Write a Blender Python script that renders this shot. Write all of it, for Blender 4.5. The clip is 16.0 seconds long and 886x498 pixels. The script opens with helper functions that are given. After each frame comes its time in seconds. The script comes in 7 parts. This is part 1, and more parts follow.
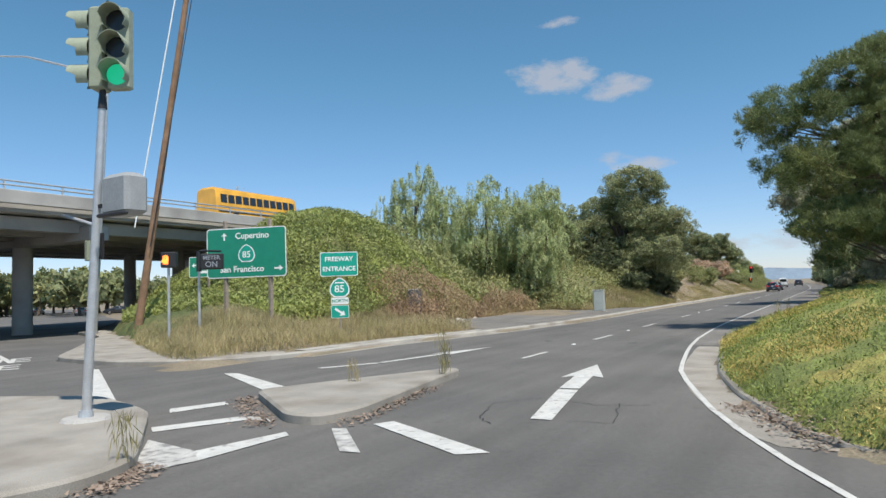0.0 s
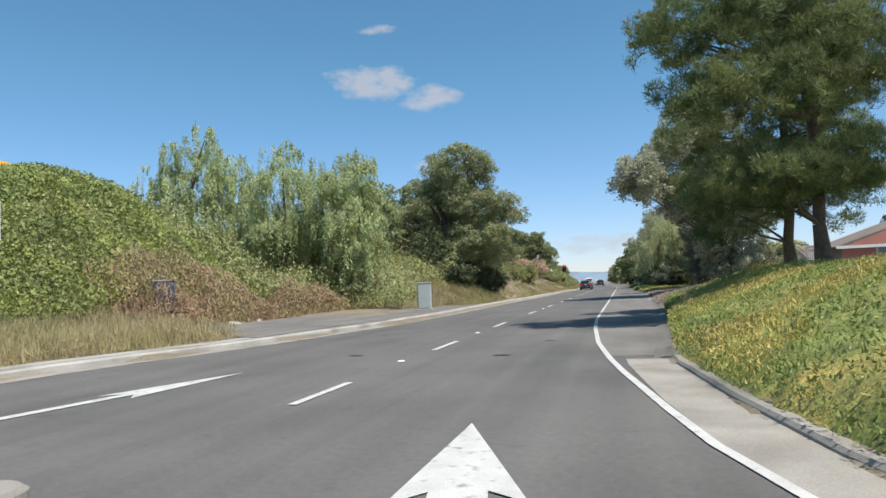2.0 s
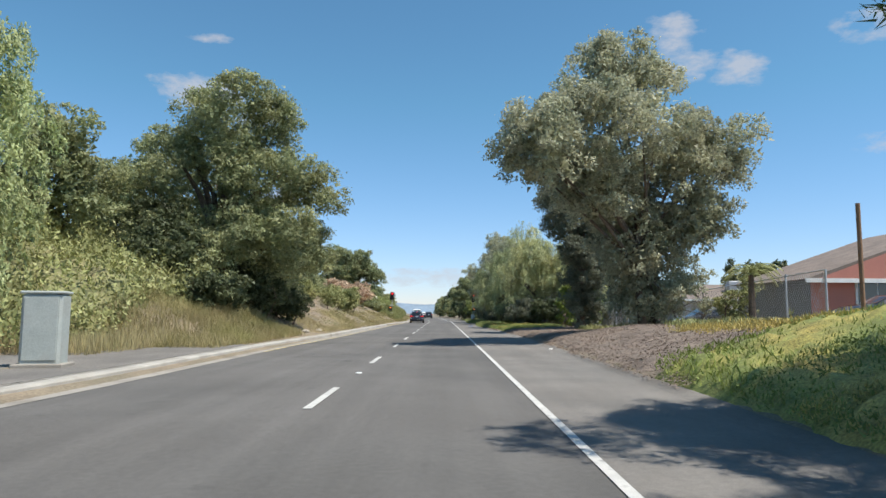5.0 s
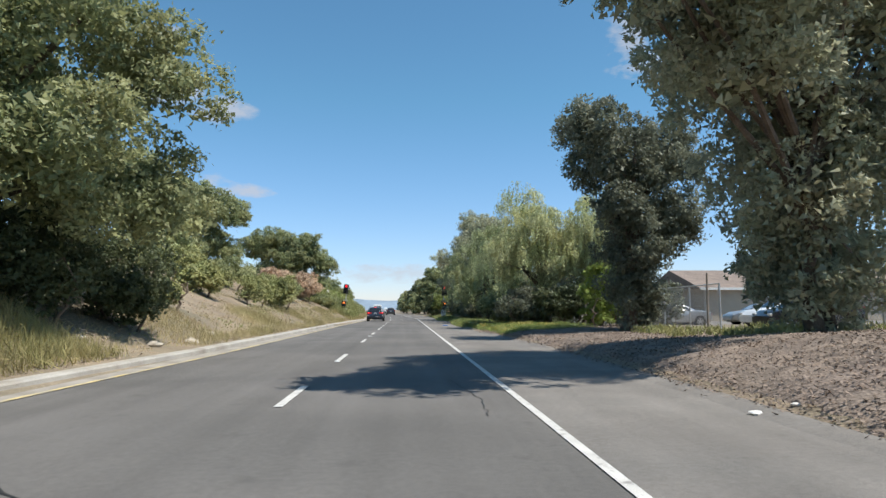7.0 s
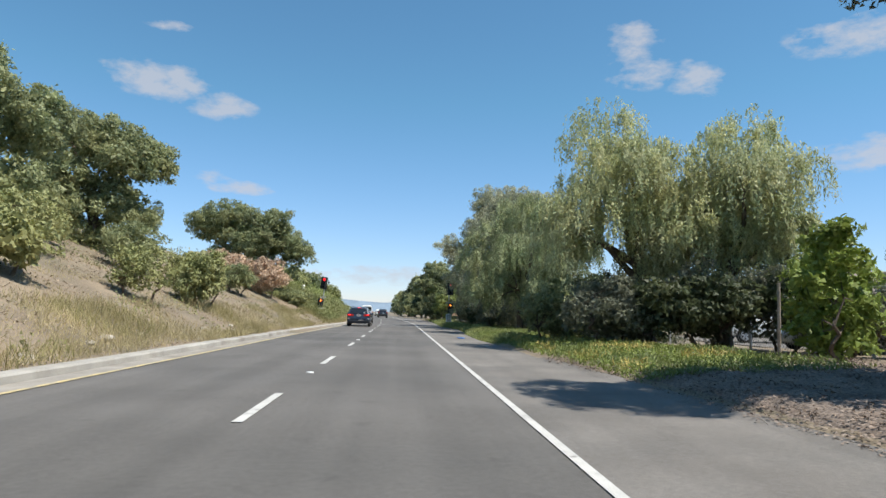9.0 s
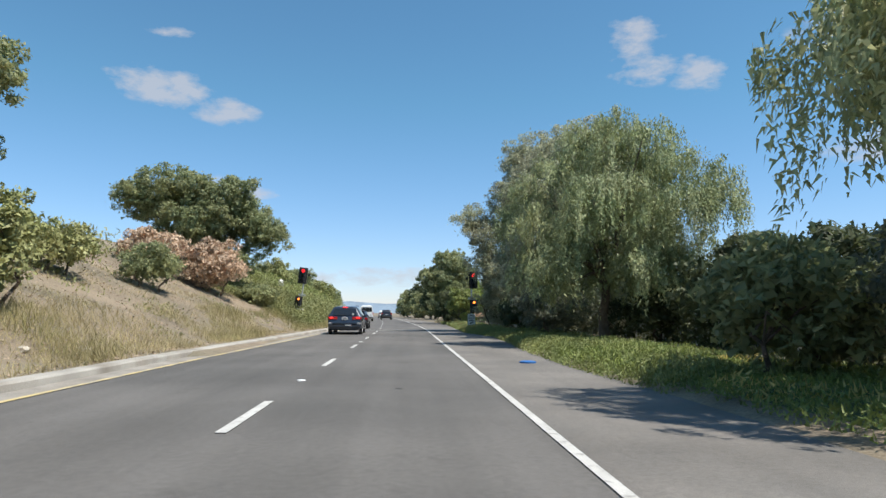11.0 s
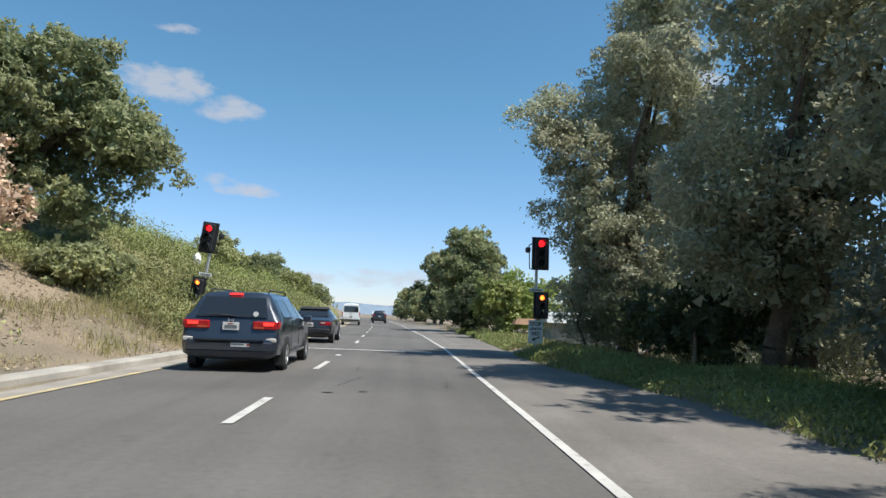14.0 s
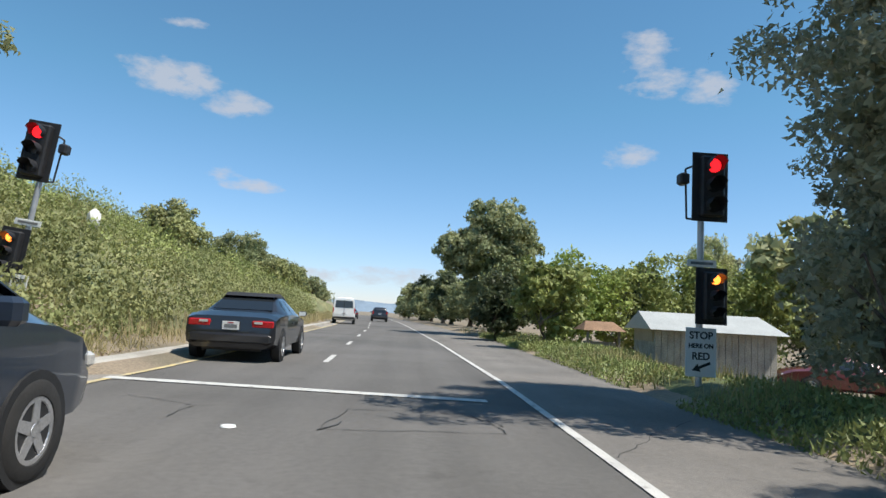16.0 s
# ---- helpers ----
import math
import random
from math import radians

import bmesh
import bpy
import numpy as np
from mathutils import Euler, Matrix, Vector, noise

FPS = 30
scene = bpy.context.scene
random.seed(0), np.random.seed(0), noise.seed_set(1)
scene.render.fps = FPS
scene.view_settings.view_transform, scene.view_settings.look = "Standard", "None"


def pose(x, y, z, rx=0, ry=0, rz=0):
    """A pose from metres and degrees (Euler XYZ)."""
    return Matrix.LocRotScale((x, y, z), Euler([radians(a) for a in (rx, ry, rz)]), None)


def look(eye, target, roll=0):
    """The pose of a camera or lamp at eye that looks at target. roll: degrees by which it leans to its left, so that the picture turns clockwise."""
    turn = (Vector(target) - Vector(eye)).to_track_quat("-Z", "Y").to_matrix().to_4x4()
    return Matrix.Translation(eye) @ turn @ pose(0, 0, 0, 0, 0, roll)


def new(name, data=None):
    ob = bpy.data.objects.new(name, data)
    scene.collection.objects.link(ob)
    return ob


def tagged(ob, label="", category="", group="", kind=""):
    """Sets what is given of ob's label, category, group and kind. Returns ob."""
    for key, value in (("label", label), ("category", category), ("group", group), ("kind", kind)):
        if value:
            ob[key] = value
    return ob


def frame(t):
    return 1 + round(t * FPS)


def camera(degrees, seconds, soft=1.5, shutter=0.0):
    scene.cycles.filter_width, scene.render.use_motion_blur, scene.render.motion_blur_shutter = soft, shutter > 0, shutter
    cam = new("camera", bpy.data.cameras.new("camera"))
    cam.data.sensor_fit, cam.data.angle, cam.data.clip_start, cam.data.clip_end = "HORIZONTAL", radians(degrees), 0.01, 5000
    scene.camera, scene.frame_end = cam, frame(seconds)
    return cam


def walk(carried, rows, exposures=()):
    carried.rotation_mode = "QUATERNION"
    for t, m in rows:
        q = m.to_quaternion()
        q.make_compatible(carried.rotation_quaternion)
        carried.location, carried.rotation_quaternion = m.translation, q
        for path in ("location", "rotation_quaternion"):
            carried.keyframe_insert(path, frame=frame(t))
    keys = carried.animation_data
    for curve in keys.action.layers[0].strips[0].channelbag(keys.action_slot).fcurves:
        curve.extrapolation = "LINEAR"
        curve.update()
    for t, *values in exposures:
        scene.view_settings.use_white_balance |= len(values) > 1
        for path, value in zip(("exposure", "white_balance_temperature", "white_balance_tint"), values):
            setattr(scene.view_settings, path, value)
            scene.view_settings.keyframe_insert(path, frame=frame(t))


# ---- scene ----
cam = camera(68.4, 16.0)
PATH = [
    (0, (6.517, -38.075, 2.017), (5.481, -36.369, 2.144), -2.0),
    (0.5, (5.484, -36.111, 1.881), (4.544, -34.349, 1.995), -2.0),
    (1, (4.446, -33.767, 1.702), (3.628, -31.945, 1.802), -1.6),
    (1.5, (3.483, -31.195, 1.551), (2.81, -29.315, 1.663), -1.7),
    (2, (2.62, -28.217, 1.365), (2.098, -26.29, 1.483), -2.5),
    (2.5, (1.885, -25.264, 1.305), (1.502, -23.306, 1.449), -2.3),
    (3, (1.248, -22.078, 1.242), (0.993, -20.102, 1.415), -1.4),
    (3.5, (0.78, -18.76, 1.244), (0.623, -16.776, 1.44), -0.5),
    (3.7, (0.643, -17.383, 1.264), (0.51, -15.397, 1.461), -0.1),
    (5.8, (0.203, -1.197, 1.305), (0.269, 0.792, 1.499), 0.1),
    (6, (0.155, 0.398, 1.284), (0.233, 2.387, 1.472), 0.1),
    (6.5, (0.129, 4.567, 1.298), (0.229, 6.555, 1.489), -0.1),
    (7, (0.141, 8.763, 1.265), (0.258, 10.751, 1.449), -0.2),
    (7.5, (-0.042, 13.079, 1.155), (0.095, 15.064, 1.356), 0.8),
    (8, (0.174, 17.979, 1.251), (0.309, 19.966, 1.442), 0.7),
    (8.5, (0.233, 22.571, 1.299), (0.365, 24.556, 1.503), 1.4),
    (9, (0.201, 26.913, 1.235), (0.329, 28.899, 1.43), 1.5),
    (9.5, (0.214, 31.06, 1.227), (0.335, 33.048, 1.415), 1.2),
    (9.7, (0.187, 32.69, 1.229), (0.306, 34.678, 1.417), 1.1),
    (11.8, (0.351, 49.799, 1.172), (0.462, 51.786, 1.371), 0.2),
    (12, (0.323, 51.37, 1.171), (0.437, 53.357, 1.369), 0.4),
    (12.5, (0.339, 55.178, 1.174), (0.455, 57.165, 1.371), 0.6),
    (13, (0.303, 59.073, 1.162), (0.421, 61.06, 1.359), 0.7),
    (13.5, (0.275, 62.77, 1.152), (0.393, 64.756, 1.352), 1.3),
    (14, (0.257, 66.367, 1.172), (0.37, 68.353, 1.378), 2.0),
    (14.5, (0.21, 69.895, 1.158), (0.316, 71.882, 1.363), 2.3),
    (15, (0.164, 73.268, 1.133), (0.262, 75.255, 1.337), 2.5),
    (15.5, (0.107, 76.213, 1.113), (0.203, 78.2, 1.317), 3.0),
    (16, (0.045, 78.652, 1.114), (0.147, 80.639, 1.317), 3.2),
]
walk(cam, [(t, look(eye, target, roll)) for t, eye, target, roll in PATH], ((0.0, 0.17), (1.5, 0.26), (3.0, 0.36), (16.0, 0.36)))


# ---------------------------------------------------------------- light
SUN_TO = Vector((0.42, -0.21, 0.88)).normalized()
world = bpy.data.worlds.new("world")
scene.world = world
world.use_nodes = True
wn, wl = world.node_tree.nodes, world.node_tree.links
wn.clear()
w_out = wn.new("ShaderNodeOutputWorld")
w_bg = wn.new("ShaderNodeBackground")
w_sky = wn.new("ShaderNodeTexSky")
w_sky.sky_type = "NISHITA"
w_sky.sun_disc = False
w_sky.sun_elevation = math.asin(SUN_TO.z)
w_sky.sun_rotation = math.atan2(SUN_TO.x, SUN_TO.y)
w_sky.air_density, w_sky.dust_density, w_sky.ozone_density = 1.0, 0.1, 1.6
w_bg.inputs["Strength"].default_value = 0.102

# small fair-weather clouds, given by their direction, width and height in the sky
CLOUDS = [
    ((-0.362, 0.878, 0.310), 0.055, 0.030), ((-0.318, 0.898, 0.304), 0.060, 0.032), ((-0.262, 0.922, 0.285), 0.062, 0.024),
    ((0.318, 0.868, 0.385), 0.050, 0.042), ((0.336, 0.877, 0.345), 0.060, 0.026), ((0.402, 0.853, 0.332), 0.048, 0.034),
    ((0.307, 0.919, 0.247), 0.050, 0.026), ((-0.275, 0.945, 0.186), 0.035, 0.014), ((-0.235, 0.955, 0.175), 0.060, 0.014),
    ((-0.320, 0.869, 0.376), 0.040, 0.010), ((0.56, 0.75, 0.36), 0.10, 0.03), ((0.62, 0.76, 0.22), 0.12, 0.03),
    ((-0.02, 0.996, 0.055), 0.16, 0.018), ((-0.14, 0.988, 0.052), 0.12, 0.014),
]
w_geo = wn.new("ShaderNodeTexCoord")
w_noise = wn.new("ShaderNodeTexNoise")
w_noise.inputs["Scale"].default_value = 21.0
w_noise.inputs["Detail"].default_value = 7.0
w_noise.inputs["Roughness"].default_value = 0.62
w_map = wn.new("ShaderNodeMapping")
w_map.inputs["Scale"].default_value = (1.0, 1.0, 2.2)
wl.new(w_geo.outputs["Generated"], w_map.inputs["Vector"])
wl.new(w_map.outputs["Vector"], w_noise.inputs["Vector"])


def w_math(op, a, b=None, clamp=False):
    n = wn.new("ShaderNodeMath")
    n.operation, n.use_clamp = op, clamp
    for i, v in enumerate((a, b)):
        if v is None:
            continue
        if isinstance(v, (int, float)):
            n.inputs[i].default_value = v
        else:
            wl.new(v, n.inputs[i])
    return n.outputs[0]


def w_dot(vec):
    n = wn.new("ShaderNodeVectorMath")
    n.operation = "DOT_PRODUCT"
    wl.new(w_geo.outputs["Generated"], n.inputs[0])
    n.inputs[1].default_value = vec
    return n.outputs["Value"]


cloud_sum = None
for d, wide, high in CLOUDS:
    d = Vector(d).normalized()
    side = d.cross(Vector((0, 0, 1))).normalized()
    up = side.cross(d)
    a = w_math("DIVIDE", w_dot(side), wide)
    b = w_math("DIVIDE", w_dot(up), high)
    r2 = w_math("ADD", w_math("MULTIPLY", a, a), w_math("MULTIPLY", b, b))
    blob = w_math("MULTIPLY", w_math("SUBTRACT", 1.0, r2, True), w_math("GREATER_THAN", w_dot(d), 0.0))
    cloud_sum = blob if cloud_sum is None else w_math("MAXIMUM", cloud_sum, blob)
ragged = w_math("MULTIPLY", w_math("SUBTRACT", w_noise.outputs["Fac"], 0.5), 3.6)
cloudy = w_math("MULTIPLY", w_math("SUBTRACT", w_math("ADD", w_math("MULTIPLY", cloud_sum, 1.25), ragged), 0.42), 1.05, True)
cloudy = w_math("MULTIPLY", w_math("MULTIPLY", cloudy, w_math("MULTIPLY", cloud_sum, 3.0, True)), 0.70)
w_mix = wn.new("ShaderNodeMix")
w_mix.data_type = "RGBA"
wl.new(cloudy, w_mix.inputs["Factor"])
w_tint = wn.new("ShaderNodeMix")
w_tint.data_type, w_tint.blend_type = "RGBA", "MULTIPLY"
w_tint.inputs["Factor"].default_value = 1.0
w_hue = wn.new("ShaderNodeMix")
w_hue.data_type = "RGBA"
w_hue.inputs["A"].default_value = (0.84, 0.90, 1.22, 1)
w_hue.inputs["B"].default_value = (0.69, 1.06, 1.12, 1)
wl.new(w_math("MULTIPLY", w_dot((0, 0, 1)), 3.2, True), w_hue.inputs["Factor"])
wl.new(w_hue.outputs["Result"], w_tint.inputs["B"])
wl.new(w_sky.outputs["Color"], w_tint.inputs["A"])
wl.new(w_tint.outputs["Result"], w_mix.inputs["A"])
w_mix.inputs["B"].default_value = (4.6, 4.7, 5.1, 1)
wl.new(w_mix.outputs["Result"], w_bg.inputs["Color"])
wl.new(w_bg.outputs["Background"], w_out.inputs["Surface"])

sun = new("sun", bpy.data.lights.new("sun", "SUN"))
sun.data.energy = 4.7
sun.data.angle = radians(0.53)
sun.data.color = (1.0, 0.95, 0.87)
sun.matrix_world = look(SUN_TO * 100, (0, 0, 0))


# ---------------------------------------------------------------- materials
def material(name, color, rough=0.8, metal=0.0, scale=6.0, vary=0.25, fine=60.0, fine_vary=0.15, bump=0.15, island=0.0,
             second=None, second_at=0.55, second_soft=0.12, second_scale=1.5, spec=0.5, translucent=0.0, coat=0.0, objvary=0.0, tracks=0.0):
    """Principled surface with variation at two scales, an optional second colour in patches, and fine relief."""
    m = bpy.data.materials.new(name)
    m.use_nodes = True
    t = m.node_tree
    nodes, links = t.nodes, t.links
    bsdf = nodes["Principled BSDF"]
    co = nodes.new("ShaderNodeTexCoord")

    def noise_at(s, detail=4.0):
        n = nodes.new("ShaderNodeTexNoise")
        n.inputs["Scale"].default_value, n.inputs["Detail"].default_value = s, detail
        links.new(co.outputs["Object"], n.inputs["Vector"])
        return n.outputs["Fac"]

    def ramp(src, lo, hi, a, b):
        n = nodes.new("ShaderNodeMapRange")
        n.inputs[1].default_value, n.inputs[2].default_value, n.inputs[3].default_value, n.inputs[4].default_value = lo, hi, a, b
        links.new(src, n.inputs[0])
        return n.outputs[0]

    def mul(a, b):
        n = nodes.new("ShaderNodeMath")
        n.operation = "MULTIPLY"
        links.new(a, n.inputs[0])
        links.new(b, n.inputs[1])
        return n.outputs[0]

    base = nodes.new("ShaderNodeRGB")
    base.outputs[0].default_value = (*color, 1)
    col = base.outputs[0]
    if second:
        n = nodes.new("ShaderNodeMix")
        n.data_type = "RGBA"
        links.new(ramp(noise_at(second_scale, 6.0), second_at - second_soft, second_at + second_soft, 0, 1), n.inputs["Factor"])
        links.new(col, n.inputs["A"])
        n.inputs["B"].default_value = (*second, 1)
        col = n.outputs["Result"]
    val = ramp(noise_at(scale), 0.3, 0.7, 1 - vary, 1 + vary)
    fine_src = noise_at(fine, 3.0)
    val = mul(val, ramp(fine_src, 0.3, 0.7, 1 - fine_vary, 1 + fine_vary))
    if tracks:
        mp = nodes.new("ShaderNodeMapping")
        mp.inputs["Scale"].default_value = (1.5, 0.035, 1.0)
        links.new(co.outputs["Object"], mp.inputs["Vector"])
        n = nodes.new("ShaderNodeTexNoise")
        n.inputs["Scale"].default_value, n.inputs["Detail"].default_value = 1.0, 5.0
        links.new(mp.outputs["Vector"], n.inputs["Vector"])
        val = mul(val, ramp(n.outputs["Fac"], 0.3, 0.7, 1 - tracks, 1 + tracks))
        val = mul(val, ramp(noise_at(14.0, 5.0), 0.3, 0.7, 0.91, 1.09))
        val = mul(val, ramp(noise_at(2.2, 6.0), 0.62, 0.74, 1.0, 0.84))
    if island:
        g = nodes.new("ShaderNodeNewGeometry")
        val = mul(val, ramp(g.outputs["Random Per Island"], 0, 1, 1 - island, 1 + island))
    if objvary:
        g = nodes.new("ShaderNodeObjectInfo")
        val = mul(val, ramp(g.outputs["Random"], 0, 1, 1 - objvary, 1 + objvary))
    hsv = nodes.new("ShaderNodeHueSaturation")
    links.new(val, hsv.inputs["Value"])
    links.new(col, hsv.inputs["Color"])
    links.new(hsv.outputs["Color"], bsdf.inputs["Base Color"])
    bsdf.inputs["Roughness"].default_value = rough
    bsdf.inputs["Metallic"].default_value = metal
    bsdf.inputs["Specular IOR Level"].default_value = spec
    bsdf.inputs["Coat Weight"].default_value = coat
    bsdf.inputs["Coat Roughness"].default_value = 0.05
    if bump:
        b = nodes.new("ShaderNodeBump")
        b.inputs["Strength"].default_value = bump
        b.inputs["Distance"].default_value = 0.02
        links.new(fine_src, b.inputs["Height"])
        links.new(b.outputs["Normal"], bsdf.inputs["Normal"])
    if translucent:
        tr = nodes.new("ShaderNodeBsdfTranslucent")
        links.new(hsv.outputs["Color"], tr.inputs["Color"])
        mx = nodes.new("ShaderNodeMixShader")
        mx.inputs[0].default_value = translucent
        links.new(bsdf.outputs[0], mx.inputs[1])
        links.new(tr.outputs[0], mx.inputs[2])
        links.new(mx.outputs[0], nodes["Material Output"].inputs["Surface"])
    return m


def glow(name, color, strength, dark=(0.02, 0.02, 0.02)):
    m = material(name, dark, rough=0.3, vary=0, fine_vary=0, bump=0)
    b = m.node_tree.nodes["Principled BSDF"]
    b.inputs["Emission Color"].default_value = (*color, 1)
    b.inputs["Emission Strength"].default_value = strength
    return m


def glass(name, color, rough=0.03):
    m = material(name, color, rough=rough, vary=0.02, fine_vary=0, bump=0, spec=0.8)
    return m


ASPHALT = material("asphalt", (0.139, 0.131, 0.121), 0.92, scale=0.35, vary=0.13, fine=160, fine_vary=0.22, bump=0.35, second=(0.114, 0.109, 0.102), second_scale=0.12, second_soft=0.1, spec=0.3, tracks=0.13)
ASPHALT_OLD = material("old_asphalt", (0.198, 0.183, 0.165), 0.95, scale=0.5, vary=0.15, fine=140, fine_vary=0.25, bump=0.4, second=(0.162, 0.153, 0.140), second_scale=0.4, spec=0.25, tracks=0.10)
TAR = material("tar", (0.028, 0.027, 0.026), 0.8, fine=40, bump=0.2)
CONCRETE = material("concrete", (0.315, 0.288, 0.248), 0.9, scale=1.2, vary=0.16, fine=70, fine_vary=0.15, bump=0.25, second=(0.225, 0.198, 0.162), second_scale=0.9, second_at=0.6)
CONCRETE_KERB = material("sunbleached_kerb_concrete", (0.405, 0.380, 0.335), 0.9, scale=1.0, vary=0.16, fine=70, fine_vary=0.15, bump=0.25, second=(0.275, 0.245, 0.202), second_scale=0.8, second_at=0.6)
CONCRETE_GREY = material("grey_concrete", (0.40, 0.385, 0.36), 0.9, scale=0.5, vary=0.14, fine=40, fine_vary=0.1, bump=0.2, second=(0.28, 0.265, 0.245), second_scale=0.35, second_at=0.6)
PAINT = material("road_paint", (0.541, 0.529, 0.492), 0.75, scale=3.0, vary=0.12, fine=90, fine_vary=0.16, bump=0.25, second=(0.279, 0.267, 0.246), second_scale=7.0, second_at=0.64, second_soft=0.06)
PAINT_WORN = material("worn_road_paint", (0.50, 0.485, 0.45), 0.8, scale=3.0, vary=0.15, fine=90, fine_vary=0.2, bump=0.25, second=(0.22, 0.21, 0.20), second_scale=6.0, second_at=0.55, second_soft=0.1)
PAINT_YELLOW = material("yellow_road_paint", (0.60, 0.47, 0.22), 0.8, scale=3.0, vary=0.15, fine=90, fine_vary=0.2, bump=0.2, second=(0.36, 0.32, 0.25), second_scale=2.0, second_at=0.52)
SOIL = material("soil", (0.252, 0.198, 0.137), 0.98, scale=0.5, vary=0.22, fine=22, fine_vary=0.28, bump=0.7, second=(0.168, 0.147, 0.099), second_scale=0.35, second_soft=0.15)
BARK = material("bark", (0.14, 0.105, 0.078), 0.95, scale=5, vary=0.3, fine=30, fine_vary=0.3, bump=0.7)
WOOD_POLE = material("pole_wood", (0.24, 0.145, 0.085), 0.9, scale=2, vary=0.2, fine=35, fine_vary=0.3, bump=0.4)
WOOD_POST = material("grey_post_wood", (0.30, 0.25, 0.20), 0.92, scale=4, vary=0.2, fine=35, fine_vary=0.3, bump=0.4)
WOOD_PALE = material("pale_weathered_boards", (0.36, 0.345, 0.31), 0.92, scale=3, vary=0.2, fine=30, fine_vary=0.3, bump=0.4)
GALV = material("galvanised_steel", (0.55, 0.555, 0.56), 0.42, 0.55, scale=6, vary=0.1, fine=50, fine_vary=0.08, bump=0.05)
STEEL_DARK = material("dark_painted_steel", (0.022, 0.022, 0.024), 0.55, scale=8, vary=0.15, bump=0.05)
SIGNAL_GREEN = material("olive_signal_paint", (0.30, 0.33, 0.24), 0.55, scale=5, vary=0.1, bump=0.05)
SIGN_GREEN = material("green_sign_sheeting", (0.012, 0.235, 0.145), 0.45, scale=3, vary=0.06, fine=80, fine_vary=0.04, bump=0.02)
SIGN_GREEN2 = material("bright_green_sign_sheeting", (0.005, 0.33, 0.235), 0.42, scale=3, vary=0.05, fine=80, fine_vary=0.04, bump=0.02)
SIGN_WHITE = material("white_sign_sheeting", (0.80, 0.81, 0.78), 0.45, scale=4, vary=0.05, fine=80, fine_vary=0.04, bump=0.02)
SIGN_BACK = material("sign_back_aluminium", (0.40, 0.405, 0.41), 0.5, 0.6, scale=4, vary=0.1, bump=0.05)
BLACK = material("black_lettering", (0.02, 0.02, 0.02), 0.6, vary=0, fine_vary=0.1, bump=0)
BARS_GREY = material("grey_lettering", (0.17, 0.18, 0.18), 0.6, vary=0, fine_vary=0.1, bump=0)
RED_LIT = glow("lit_red_lens", (1.0, 0.012, 0.018), 1.9, (0.2, 0.01, 0.01))
ORANGE_LIT = glow("lit_orange_lens", (1.0, 0.22, 0.03), 3.2, (0.2, 0.05, 0.01))
GREEN_LIT = glow("lit_green_lens", (0.02, 0.85, 0.42), 0.45, (0.01, 0.15, 0.08))
LENS_OFF = material("unlit_lens", (0.02, 0.02, 0.02), 0.25, vary=0.1, bump=0)


def leaf_material(name, color, vary=0.22, trans=0.4, rough=0.55, second=None):
    return material(name, color, rough, scale=0.45, vary=0.22, fine=3.0, fine_vary=0.12, bump=0, island=vary, spec=0.35,
                    translucent=trans, second=second, second_scale=0.6, second_soft=0.2)


LEAF_OAK = leaf_material("oak_leaves", (0.265, 0.300, 0.150), second=(0.385, 0.380, 0.185))
LEAF_PEPPER = leaf_material("pepper_tree_leaves", (0.405, 0.465, 0.215), second=(0.505, 0.530, 0.270), trans=0.4)
LEAF_PEPPER_GREY = leaf_material("dusty_pepper_tree_leaves", (0.449, 0.481, 0.248), second=(0.599, 0.564, 0.304), trans=0.4)
LEAF_PEPPER_DEEP = leaf_material("deep_green_pepper_tree_leaves", (0.300, 0.345, 0.165), second=(0.420, 0.430, 0.225), trans=0.3)
LEAF_GREY = leaf_material("grey_green_leaves", (0.385, 0.400, 0.265), second=(0.480, 0.455, 0.310))
LEAF_ASH = leaf_material("ash_green_leaves", (0.215, 0.228, 0.160), second=(0.165, 0.180, 0.125))
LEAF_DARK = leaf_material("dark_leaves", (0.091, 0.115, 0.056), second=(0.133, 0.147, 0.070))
NEEDLES = leaf_material("pine_needles", (0.142, 0.188, 0.074), second=(0.250, 0.268, 0.102), trans=0.36)
LEAF_BRIGHT = leaf_material("bright_leaves", (0.310, 0.375, 0.080), second=(0.180, 0.245, 0.070), trans=0.35)
LEAF_DEAD = leaf_material("dead_brown_leaves", (0.635, 0.464, 0.322), second=(0.500, 0.371, 0.265), trans=0.2)
LEAF_VINE = leaf_material("vine_leaves", (0.345, 0.375, 0.110), second=(0.225, 0.265, 0.095), trans=0.25)
LEAF_BRUSH = leaf_material("brush_leaves", (0.300, 0.320, 0.125), second=(0.350, 0.330, 0.145), trans=0.2)
LEAF_RUST = leaf_material("rusty_dry_brush", (0.375, 0.247, 0.158), second=(0.405, 0.330, 0.165), trans=0.15)
LEAF_BANK = leaf_material("bank_brush_leaves", (0.215, 0.240, 0.088), second=(0.300, 0.285, 0.118), trans=0.2)
LEAF_VERGE = leaf_material("verge_green_leaves", (0.225, 0.270, 0.088), second=(0.305, 0.315, 0.112), trans=0.2)
ICE_GREEN = leaf_material("ice_plant_green", (0.270, 0.317, 0.074), second=(0.162, 0.203, 0.068), trans=0.15)
ICE_YELLOW = leaf_material("ice_plant_yellow", (0.560, 0.425, 0.125), second=(0.480, 0.410, 0.150), trans=0.2)
STRAW = leaf_material("dry_grass", (0.47, 0.385, 0.215), second=(0.36, 0.32, 0.15), trans=0.25, rough=0.8)
